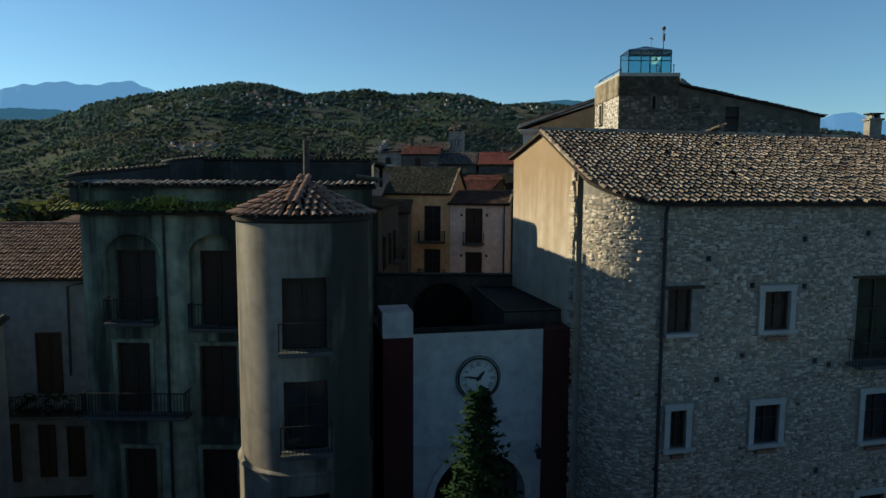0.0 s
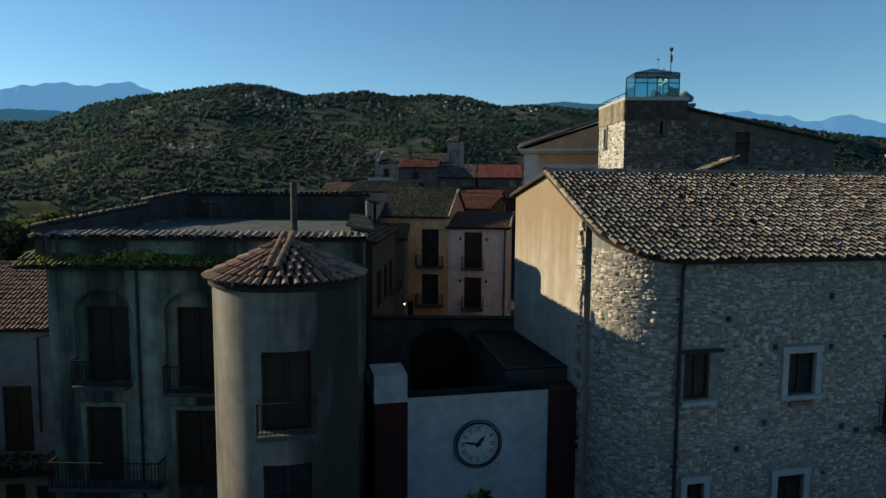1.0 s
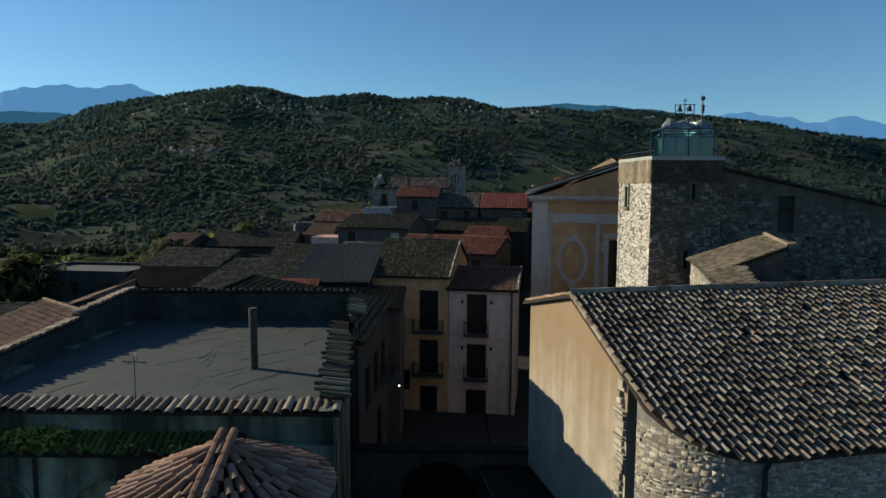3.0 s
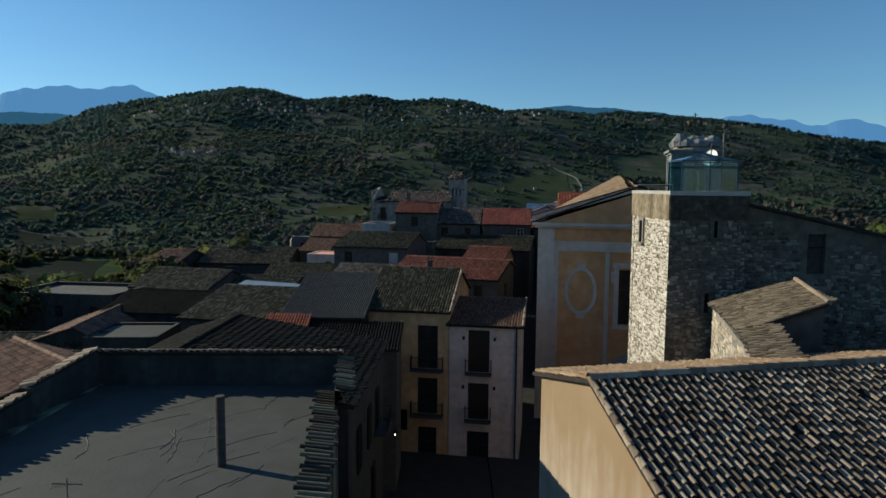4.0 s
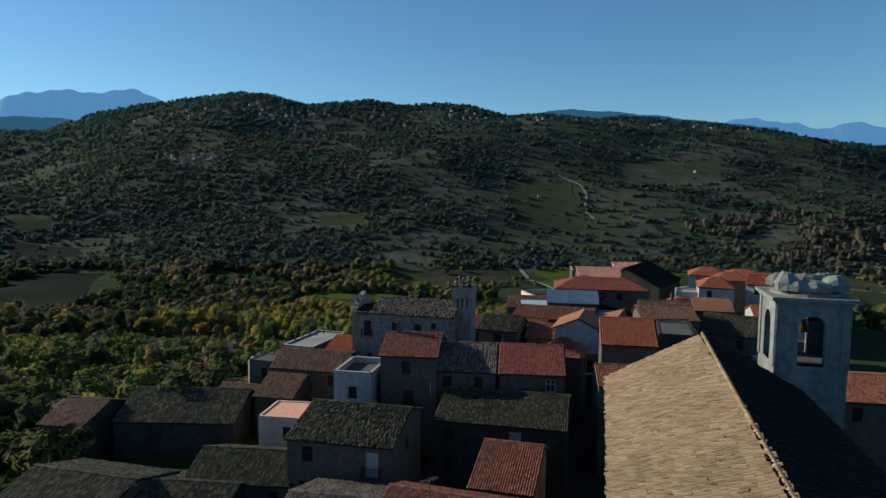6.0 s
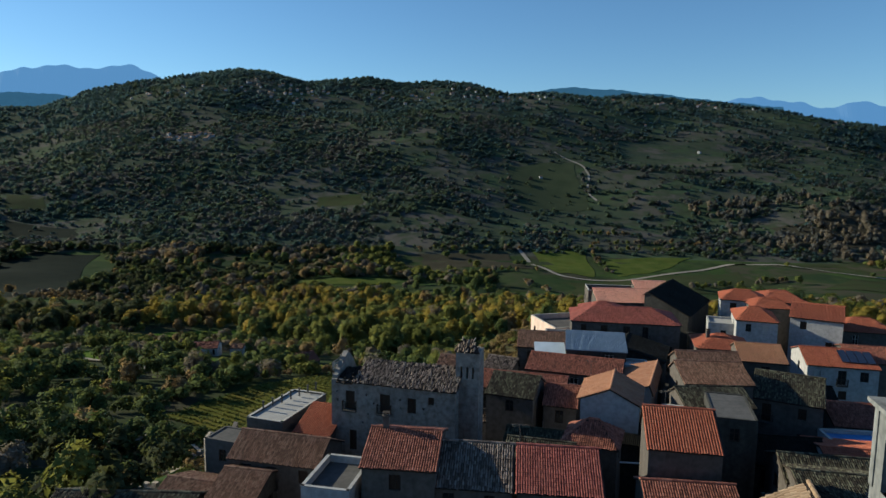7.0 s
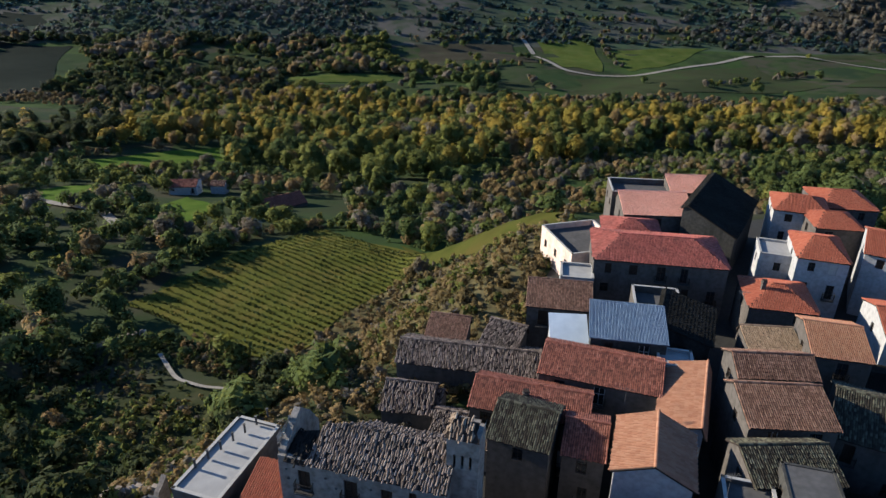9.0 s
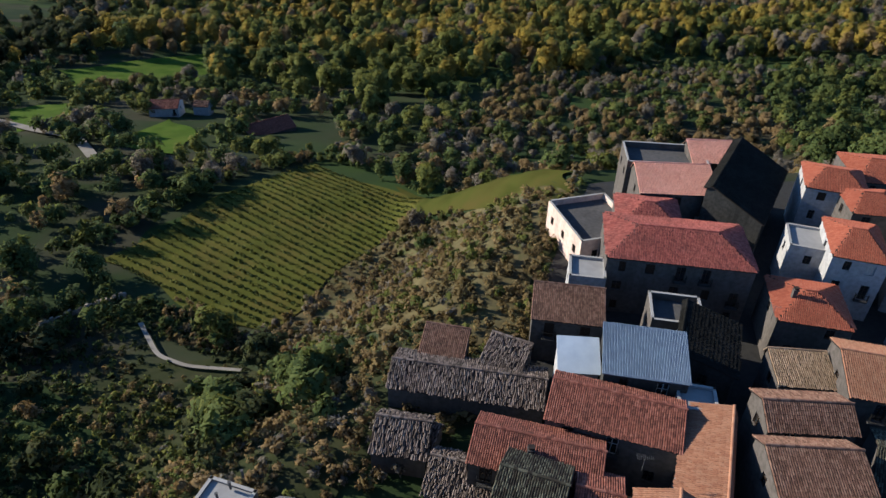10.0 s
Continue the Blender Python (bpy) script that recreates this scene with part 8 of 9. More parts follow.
b.box(cb + Vector((0, 0, 28.62)), (BW + 0.9, BW + 0.9, 0.3), HANG)
b.box(cb + Vector((0, 0, 28.35)), (BW + 0.4, BW + 0.4, 0.25), HANG)
part("cornice", b, "plaster_belfry", bel)
b = Bag()
b.box(cb + Vector((0, 0, 22.9)), (BW - 0.1, BW - 0.1, 0.2), HANG)
b.box(cb + Vector((0, 0, 28.2)), (BW - 0.1, BW - 0.1, 0.15), HANG)
part("floor", b, "concrete", bel)
b = Bag()
pr = [(2.75, 28.77), (2.75, 29.0), (2.35, 29.1), (2.3, 29.35), (1.6, 29.5), (0.02, 29.45)]
b.lathe(pr, (cb.x, cb.y, 0), 16)
part("cupola", b, "mortar", bel, "weathered stump of the stone cupola")
cr = random.Random(12)
for x, y, sx, sy, sz, mt in ((-1.9, -1.6, 0.9, 0.7, 1.5, "plaster_belfry"), (-1.2, -1.9, 0.7, 0.6, 1.0, "plaster_belfry"), (0.2, -1.7, 1.6, 0.9, 0.9, "plaster_belfry"), (1.9, -1.2, 1.1, 1.0, 1.3, "plaster_belfry"), (1.8, 1.4, 1.0, 1.0, 1.2, "plaster_belfry"), (-1.6, 1.5, 1.1, 0.9, 1.1, "plaster_belfry"), (0.1, 0.0, 1.9, 1.5, 1.15, "plaster_belfry"), (0.3, -0.7, 1.5, 0.6, 1.35, "plaster_belfry")):
    b = Bag()
    ring = []
    for z, f in ((0, 1.0), (0.45, 1.08), (0.8, 0.8), (1.0, 0.45)):
        ring.append([cb + HU * (x + sx * f * math.cos(q) * cr.uniform(0.8, 1.15)) + HV * (y + sy * f * math.sin(q) * cr.uniform(0.8, 1.15)) + Vector((0, 0, 29.2 + sz * z * cr.uniform(0.93, 1.07))) for q in np.linspace(0, 2 * math.pi, 9)[:-1]])
    for lo_, hi_ in zip(ring, ring[1:]):
        for k in range(8):
            b.poly((lo_[k], lo_[(k + 1) % 8], hi_[(k + 1) % 8], hi_[k]))
    b.poly(ring[-1])
    part("broken_block", b, mt, bel)
b = Bag()
b.lathe([(0.05, 0), (0.3, -0.08), (0.4, -0.5), (0.62, -0.95)], cb + Vector((0, 0, 26.4)), 14)
part("bell", b, "bronze", bel)
b = Bag()
b.tube([cb + Vector((-2.6, 0.6, 26.45)), cb + Vector((2.6, -0.6, 26.45))], 0.09, 6)
part("beam", b, "wood", bel)
# iron frame with two small bells on top of the belfry
bells = base("bell_stand", cb + Vector((0, 0, 30.0)), "iron frame carrying two small bells on the belfry", "bell stand")
b = Bag()
for u, z in ((-1.15, 32.7), (0.0, 33.4), (1.15, 32.7)):
    b.tube([cb + HU * u + Vector((0, 0, 29.6)), cb + HU * u + Vector((0, 0, z))], 0.055, 6)
b.tube([cb - HU * 1.3 + Vector((0, 0, 32.6)), cb + HU * 1.3 + Vector((0, 0, 32.6))], 0.045, 6)
b.tube([cb - HU * 1.15 + Vector((0, 0, 31.2)), cb + HU * 1.15 + Vector((0, 0, 31.2))], 0.035, 6)
b.tube([cb - HU * 0.3 + Vector((0, 0, 33.15)), cb + HU * 0.3 + Vector((0, 0, 33.15))], 0.035, 6)
part("stand", b, "iron", bells)
for u in (-0.6, 0.6):
    b = Bag()
    b.lathe([(0.03, 0.04), (0.14, 0.0), (0.2, -0.25), (0.24, -0.5), (0.38, -0.72)], cb + HU * u + Vector((0, 0, 32.5)), 14)
    part("bell", b, "bronze", bells)

# ---- orange and pink houses at the end of the street ----
OU, OV = rot_frame(-9)
OANG = radians(-9)
OO = Vector((-5.6, 59.7, 0))


def O3(u, v, z):
    return OO + OU * u + OV * v + Vector((0, 0, z))


def street_house(label, u0, u1, zt, zr, dep, wall, roof, doors, mono=False):
    root = base("house", O3((u0 + u1) / 2, dep / 2, 3.5), label, "house", "street houses")
    b = Bag()
    wall_bag(b, O3(u0, 0, 0), O3(u1, 0, 0), 3.5, zt, [(m - w / 2 - u0, m + w / 2 - u0, z0, z1) for m, w, z0, z1, _ in doors], 0.35)
    part("wall_front", b, wall, root)
    b = Bag()
    pk = None if mono else (dep / 2, zr - 0.1)
    wall_bag(b, O3(u1, 0, 0), O3(u1, dep, 0), 3.5, zt, (), 0.3, peak=(dep, zr - 0.2) if mono else pk)
    wall_bag(b, O3(u1, dep, 0), O3(u0, dep, 0), 3.5, zr - 0.2 if mono else zt, (), 0.3)
    wall_bag(b, O3(u0, dep, 0), O3(u0, 0, 0), 3.5, zt, (), 0.3, peak=(0.01, zr - 0.2) if mono else pk)
    part("wall_side", b, wall, root)
    rv = dep if mono else dep / 2
    slope_part(root, O3(u0 - 0.2, -0.4, zt - 0.05), O3(u1 + 0.2, -0.4, zt - 0.05), O3(u1 + 0.2, rv, zr), O3(u0 - 0.2, rv, zr), roof)
    if not mono:
        slope_part(root, O3(u1 + 0.2, dep + 0.4, zt - 0.05), O3(u0 - 0.2, dep + 0.4, zt - 0.05), O3(u0 - 0.2, rv, zr), O3(u1 + 0.2, rv, zr), roof)
        part("ridge", caps((O3(u0 - 0.2, rv, zr + 0.03), O3(u1 + 0.2, rv, zr + 0.03)), 0.15), roof, root, "", "stuff")
    part("verge", caps((O3(u1 + 0.15, -0.4, zt), O3(u1 + 0.15, rv, zr + 0.04)), 0.13), "tile_castle", root, "", "stuff")
    for m, w, z0, z1, bal in doors:
        opening(root, O3(m, 0, z0), OANG, w, z1 - z0, "shutter" if bal == 2 else "window")
        if bal == 1:
            balcony(root, O3(m, 0, z0), OANG, 2.4, 0.65)
        if bal == 2:
            balcony(root, O3(m, 0, z0), OANG, 1.9, 0.5)
    return root


street_house("orange plastered house with iron balconies and brown tiles", 0, 6.2, 15.1, 17.4, 11.5, "plaster_orange", "tile_moss", [(4.65, 1.5, 10.8, 14.0, 1), (4.65, 1.5, 7.4, 10.1, 1), (4.65, 1.4, 3.6, 6.4, 0), (1.6, 1.1, 10.9, 13.2, 0), (2.6, 1.1, 6.0, 7.6, 0)])
sh = street_house("pale pink house with balconies and a low brown roof", 6.24, 11.4, 14.25, 15.3, 5.5, "plaster_pink", "tile_brown", [(8.4, 1.55, 10.7, 13.8, 2), (8.4, 1.5, 7.2, 9.9, 2), (8.4, 1.6, 3.6, 6.3, 0)], True)
b = Bag()
b.tube([O3(11.1, -0.1, 3.6), O3(11.1, -0.1, 14.1)], 0.06, 7)
part("drainpipe", b, "lead", sh)
for z in (13.2, 9.6):
    for u in (7.3, 9.55):
        bb = Bag()
        bb.box(O3(u, -0.05, z), (0.18, 0.14, 0.24), OANG)
        part("wall_lantern", bb, "iron", sh)

# ---- side house with a balcony above the street, and its lit lamp ----
side = house("broad street house with a low dark tiled roof", -3.45, 45.6, 88, 12.2, 9.2, 14.5, 16.0, 2.5, "tile_dark", "plaster_grey", back=3.0, zb=15.2, wins=False)
for y, z0 in ((42.3, 10.4), (45.4, 10.4), (48.4, 10.4), (46.8, 6.6)):
    opening(side, Vector((-3.51 - 0.035 * (45.6 - y), y, z0)), radians(88), 1.0, 2.2, "shutter")
balcony(side, Vector((-3.68, 48.4, 10.3)), radians(88), 2.2, 0.8)
# shaded part of a red roof, its shade put into dark tiles
house("low house with its roof coloured dark for shade", -5.9, 53.2, -1, 6.4, 4.0, 13.6, 14.6, 3.0, "tile_dark", "plaster_beige", back=0.0, wins=False, seed=71)
# sunlit patch of that same roof, built as a separate shed
house("small shed added as the sunlit patch of a roof", -10.6, 54.0, 2, 3.2, 3.6, 13.9, 15.0, 3.0, "tile_bright", "plaster_beige", back=0.0, wins=False, seed=73)
lampthing = base("street_lamp", (-2.2, 51.0, 8.7), "glowing street lamp on an iron wall bracket", "lamp")
b = Bag()
b.tube([(-2.6, 51.4, 9.3), (-2.75, 50.9, 9.25)], 0.025, 6)
b.lathe([(0.02, 0.28), (0.2, 0.12), (0.18, 0.05)], (-2.75, 50.9, 8.97), 10)
part("bracket", b, "iron", lampthing)
mg = bpy.data.materials.new("lamp glow")
mg.use_nodes = True
pg_ = mg.node_tree.nodes["Principled BSDF"]
pg_.inputs["Emission Color"].default_value, pg_.inputs["Emission Strength"].default_value = (1.0, 0.72, 0.38, 1), 4.0
M["glow"] = mg
b = Bag()
b.lathe([(0.01, -0.07), (0.045, -0.04), (0.055, 0.01), (0.03, 0.06)], (-2.75, 50.9, 8.92), 10)
part("bulb", b, "glow", lampthing)

# ---- white house left of the palace, and its lean-to ----
wl = house("white plastered house with a red tiled roof", -21.4, 29.6, 4, 10.4, 5.6, 11.55, 13.7, 0, "tile_brown", "plaster_faded", wins=False)
a4 = radians(4)
for x, z0, z1, w in ((-18.4, 6.1, 9.0, 1.15), (-22.5, 6.3, 9.0, 1.2), (-18.7, 2.0, 4.55, 0.75), (-17.4, 2.0, 4.45, 0.75), (-20.4, 1.8, 4.6, 0.9)):
    opening(wl, Vector((x, 29.66 + (x + 21.4) * math.tan(a4), z0)), a4, w, z1 - z0, "shutter")
balcony(wl, Vector((-18.8, 30.05, 5.25)), a4, 4.0, 0.9)
r = np.random.default_rng(8)
lv = []
for k in range(420):
    c = np.array([r.uniform(-20.7, -16.9), 29.25 + r.normal(0, 0.12), r.uniform(5.3, 6.3)])
    a, e = r.normal(0, 1, 3), r.normal(0, 1, 3)
    lv.append([c - a * 0.09, c - e * 0.06, c + a * 0.09, c + e * 0.06])
lv = np.array(lv)
tagged(new("balcony_plants", set_crown(arrays_mesh("balcony_plants", lv.reshape(-1, 3), np.arange(len(lv) * 4).reshape(-1, 4), ["leaf_holm"]), np.tile((0.0, -0.6, 0.8), (len(lv) * 4, 1)))), "dark green potted plants crowding a balcony railing", "plants", "", "stuff")
b = Bag()
b.tube([(-16.5, 29.95, 11.4), (-17.3, 29.9, 11.2), (-17.35, 29.9, 7.0)], 0.06, 7)
part("drainpipe", b, "lead", wl)
b = Bag()
b.box((-15.75, 29.9, 7.85), (0.34, 0.2, 0.34), a4)
part("meter_box", b, "soot", wl)
house("low annexe with an old tiled roof", -20.2, 21.8, 4, 6.5, 3.6, 9.6, 10.7, 0, "tile_old", "plaster_faded", back=0.0, wins=False)

# ---- the village: roofs down the ridge ----
V = house
red, old, brown, orange, bright, pink, moss, dark, tan = "tile_red", "tile_old", "tile_brown", "tile_orange", "tile_bright", "tile_pink", "tile_moss", "tile_dark", "tile_tan"
V("long house with a ribbed red tile roof", -0.2, 75.4, -17, 11.5, 6.0, 15.2, 16.5, 6, red, "plaster_beige", back=2.2, zb=15.8, chim=[(-1.5, 1.2, 1.2)], seed=1)
V("small house with a red tile roof", 4.0, 83.8, -15, 5.0, 6.2, 15.6, 16.95, 7, red, "plaster_ochre", back=3, seed=2)
V("house with a brown weathered tile roof", -9.0, 77.6, -10, 6.8, 5.7, 13.9, 15.5, 5.5, "tile_ruin", "plaster_grey", seed=3, chim=[(1.5, 1.5, 0.9)])
V("old house with mossy broken tiles", -8.8, 89.5, -12, 9.4, 6.0, 16.8, 18.2, 7, moss, "plaster_beige", seed=4, loose=2.5, gone=0.04, back=4)
V("house with an old brown tile roof", 4.9, 96.2, -12, 12.5, 6.0, 16.0, 17.4, 8, moss, "plaster_grey", back=3, seed=5)
V("old house with a dark weathered roof", -31.0, 84.6, -14, 10.2, 5.4, 12.4, 14.0, 5, old, "plaster_beige", seed=8)
V("old house with a dark weathered roof", -22.0, 85.2, -5, 9.6, 5.0, 11.8, 13.2, 5, old, "plaster_grey", seed=9)
V("low house with a mossy roof", -17.5, 90.6, -6, 9.5, 4.0, 12.8, 14.2, 6, moss, "plaster_beige", seed=10)
V("house with an old weathered tile roof", -17.0, 63.7, -12, 9.6, 7.5, 13.2, 14.8, 3.5, old, "plaster_grey", back=4, seed=11)
V("long low house with a dark old roof", -27.4, 74.5, -5, 12.0, 5.0, 11.6, 13.0, 3.5, dark, "plaster_grey", seed=12)
V("house with a grey corrugated metal roof", -8.4, 57.1, -3, 6.1, 8.2, 14.9, 17.0, 3.5, "metal_grey", "plaster_grey", back=4.5, zb=15.6, seed=13)
V("low house with a rusty sunlit roof", -36.2, 71.5, -84, 12.0, 4.6, 10.5, 12.0, 3, brown, "plaster_grey", back=2.5, seed=15, wins=False)
F2 = flat_house
F2("low house roofed with dark felt", -27.0, 68.5, 3, 6.0, 6.0, 11.2, 3, "plaster_grey", "membrane", 0.12, 17, wins=False, edge="plaster_grey")
V("shed under a dull blue tin sheet roof", -20.5, 77.6, -21, 8.8, 6.6, 12.0, 13.4, 5, "sheet_blue", "plaster_grey", back=0, wins=False, seed=16)
V("shed with a rusty patched roof", -20.8, 69.5, -30, 6.0, 3.6, 11.2, 12.2, 4, brown, "plaster_grey", back=0, wins=False, seed=17)
V("long house with a red ribbed roof behind the church", 44.4, 100.1, -11, 12.0, 6.0, 17.0, 18.3, 8, red, "plaster_beige", seed=19)
V("house with an old tile roof behind the church", 33.0, 104.0, -11, 8.0, 5.5, 16.6, 17.9, 8, old, "plaster_beige", seed=19, chim=[(1, 2, 0.8)])
V("white house with a bright red roof", 40.0, 112.0, -11, 7.5, 6.0, 15.0, 16.4, 8, bright, "plaster_white", seed=21)
V("old house with a ribbed brown roof", -16.4, 113.2, -13, 9.4, 3.0, 16.2, 17.9, 7, brown, "plaster_beige", back=3.5, seed=22)
V("small house with a brown tile roof", -19.2, 108.5, -11, 4.8, 4.2, 14.4, 15.9, 6, brown, "plaster_grey", seed=23)
V("small low house with a brown tile roof", -24.9, 110.0, -13, 5.0, 3.6, 13.2, 14.4, 5, brown, "plaster_grey", seed=24)
V("pale house with a mottled red roof", -3.9, 103.6, -6, 6.2, 4.6, 20.4, 21.9, 10, red, "plaster_beige", back=4, seed=25, chim=[(-1.8, 4.6, 1.0)])
V("tall pale house with a smooth red roof", 19.2, 105.6, -10, 6.1, 4.7, 21.3, 23.3, 10, bright, "plaster_beige", back=1.2, seed=28, wins=False, w=0.22)
V("low house with a red and grey tile roof", 18.4, 100.4, -6, 7.2, 3.4, 18.4, 19.7, 9, red, "plaster_beige", back=3, seed=29)
V("house with an old grey tile roof", 34.4, 109.8, -10, 8.8, 3.2, 16.4, 17.9, 8, old, "plaster_beige", back=3.5, seed=30)
V("house with an old grey tile roof", 29.0, 101.0, -10, 7.0, 3.2, 16.6, 18.0, 8, old, "plaster_beige", back=3.5, seed=30)
V("long house with a ribbed red roof", 15.7, 135.5, -18, 12.2, 4.2, 18.1, 19.3, 10, red, "plaster_beige", back=1.6, zb=18.7, seed=31)
V("long house with a ribbed red roof and skylight", 8.4, 131.8, -15, 11.6, 3.5, 17.1, 18.3, 9.5, red, "plaster_beige", back=2.4, seed=32, chim=[(-0.5, 2.0, 0.5)])
V("old house with a pale ribbed roof", 6.9, 126.7, -20, 5.8, 3.8, 18.2, 19.7, 9.5, old, "plaster_beige", back=3, seed=33)
V("narrow house with a red tile roof", 12.6, 126.3, -16, 4.0, 3.4, 17.2, 18.7, 10, red, "plaster_beige", back=3, seed=34)
V("old barn with a blue corrugated roof", 19.9, 141.0, -10, 8.2, 6.2, 19.6, 20.8, 10.5, "metal_blue", "plaster_grey", back=0, seed=35)
V("shed with a bright white sheet roof", 14.3, 143.7, -4, 4.3, 3.8, 17.5, 19.0, 10, "sheet_white", "plaster_white", back=0, wins=False, seed=36)
V("low house with a brown tile roof", 14.5, 152.0, -9, 8.2, 5.2, 16.8, 18.1, 9, brown, "plaster_beige", back=0.8, seed=37)
V("long palace with a hipped red tile roof", 29.0, 160.4, -9, 17.6, 5.6, 18.8, 20.4, 10, "tile_scarlet", "plaster_beige", back=5, hip=4.0, seed=38)
V("house with a small hipped red roof", 27.6, 169.0, -9, 8.6, 4.4, 18.2, 19.8, 9.5, "tile_scarlet", "plaster_beige", back=4.4, hip=3.6, seed=39)
V("house with a pink tile roof", 33.6, 177.0, -3, 11.0, 6.4, 18.8, 20.4, 9, pink, "plaster_beige", back=1.5, seed=40)
V("house with a pink tile roof and terrace wall", 41.4, 185.6, -3, 7.0, 5.2, 19.3, 20.7, 8, pink, "plaster_beige", back=1.0, seed=41)
V("house with dark grey tiles and roofs in shade beside the alley", 31.6, 147.4, 68, 9.0, 6.0, 17.4, 18.9, 10.5, dark, "plaster_grey", back=0.4, zb=18.7, seed=42)
V("house with a hipped red roof", 41.8, 152.0, -13, 8.2, 4.6, 16.9, 18.3, 10, bright, "plaster_beige", back=4.0, hip=3.4, seed=43, chim=[(-2.0, 3.6, 0.8)])
V("low house with a sandy tile roof", 37.0, 142.8, -5, 6.0, 4.6, 16.8, 17.7, 10, tan, "plaster_beige", back=0.5, seed=44)
V("house with a ribbed tan roof", 41.6, 139.2, -14, 6.0, 5.4, 18.8, 20.0, 10, orange, "plaster_beige", back=3, seed=45)
V("house with a brown cross-gabled roof", 33.0, 135.0, -3, 8.0, 2.6, 19.4, 20.7, 10, brown, "plaster_beige", back=2.4, seed=46)
V("broad house with a mottled brown roof", 31.0, 127.6, -3, 8.0, 4.8, 19.6, 20.9, 10, brown, "plaster_beige", back=2.0, seed=47)
V("ruined low house with a broken tile roof", 3.0, 143.5, -10, 16.5, 3.0, 13.8, 15.2, 7, "tile_ruin", "plaster_beige", back=3, seed=48, gone=0.06, loose=2.5, wins=False)
V("low shed with an old red roof", 0.5, 148.8, -12, 5.2, 4.4, 14.0, 15.2, 6, brown, "plaster_beige", back=0.5, seed=49, wins=False)
V("ruined shed with broken tiles", 6.7, 147.0, -25, 4.8, 4.0, 14.6, 15.8, 7, "tile_ruin", "plaster_beige", back=0.5, seed=50, gone=0.08, loose=3, wins=False)
V("ruined shed with broken tiles", -3.4, 136.6, -9, 5.6, 3.4, 13.4, 14.9, 6, "tile_ruin", "plaster_beige", back=2, seed=51, gone=0.1, loose=3, wins=False)
V("white house with a hipped red roof", 50.8, 161.2, -18, 6.6, 5.0, 19.2, 20.7, 10, bright, "plaster_white", back=4.6, hip=2.4, seed=52)
V("white house with a hipped orange roof", 55.6, 177.4, -20, 8.2, 4.6, 19.4, 20.8, 9, bright, "plaster_white", back=4, hip=2.6, seed=53)
V("house with an orange tile roof", 58.6, 171.6, -9, 7.0, 4.0, 19.2, 20.5, 9, bright, "plaster_beige", back=3.6, hip=2.2, seed=54)
V("white house with a red gable roof", 60.0, 160.5, -30, 8.0, 5.6, 19.8, 21.4, 9, bright, "plaster_white", back=5, seed=55)
V("white house with red tiles and solar panels", 56.5, 146.5, -14, 9.6, 5.0, 16.1, 17.6, 8.5, bright, "plaster_white", back=4.6, seed=56)
V("house with a gable roof, sunlit orange and shaded", 14.9, 125.9, -108, 7.1, 3.3, 19.6, 21.0, 10, orange, "plaster_white", back=3.3, zb=19.4, seed=57, wins=False)
V("long orange-tiled house along the alley", 21.5, 134.7, -112, 11.0, 4.0, 18.0, 19.2, 10, orange, "plaster_white", back=0.5, seed=58, wins=False)
# back slope of the pink roofs; near-black tiles paint its shade
V("large building with a roof slope coloured dark for shade", 48.4, 179.2, 57.9, 18.4, 7.6, 17.5, 21.1, 9, dark, "plaster_grey", back=1.0, zb=20.6, seed=59, wins=False)
V("house with a dark ribbed roof", 38.6, 127.3, -28, 7.6, 5.4, 17.7, 19.6, 9.5, old, "plaster_beige", back=4, seed=60)
V("small cross-tiled roof house", 28.8, 121.6, 2, 7.6, 3.6, 19.0, 20.2, 10, old, "plaster_beige", back=2, seed=61)
V("low house with a hipped red roof", 13.4, 114.4, -20, 5.4, 2.8, 17.8, 19.5, 10, red, "plaster_beige", back=2.6, hip=2.2, seed=62)
V("house with an old ribbed roof", 8.0, 110.6, -14, 6.4, 3.0, 17.4, 18.8, 10, old, "plaster_grey", back=3, seed=63)
V("house with an orange roof at the village edge", 66.0, 182.0, -9, 9.0, 5, 18.2, 19.8, 8, bright, "plaster_beige", back=5, hip=3, seed=64)
V("house with a red roof at the village edge", 64.5, 150.0, -14, 9.0, 5, 15.6, 17.0, 8, red, "plaster_beige", back=5, seed=65)
V("house with an orange roof at the village edge", 72.0, 165.0, -14, 9.0, 5, 16.6, 18.2, 8, bright, "plaster_beige", back=5, hip=3, seed=66)
V("white house with a pale roof on the slope", 49.0, 128.0, -12, 8.0, 5, 14.4, 15.8, 8, red, "plaster_white", back=4, seed=67)
# near-black roof and walls give this house its shade
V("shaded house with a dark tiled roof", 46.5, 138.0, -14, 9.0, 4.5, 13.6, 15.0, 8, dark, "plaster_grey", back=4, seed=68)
V("house with a dark roof beside the alley", 34.0, 117.5, -8, 9.0, 4.0, 14.6, 16.2, 8, dark, "plaster_grey", back=4, seed=69)
V("old house with a weathered roof", -34.0, 62.0, 6, 11.0, 5.5, 9.6, 11.2, 1.0, old, "plaster_grey", seed=70)

V("low house with a dark reddish roof", -39.3, 102.4, -9, 5.2, 4.8, 13.2, 14.6, 5, brown, "plaster_grey", back=4.0, seed=74, wins=False)
V("wide low house with a dark old roof", -28.5, 104.2, -1, 13.0, 6.0, 13.0, 14.8, 5, old, "plaster_grey", back=4.0, seed=75, wins=False)
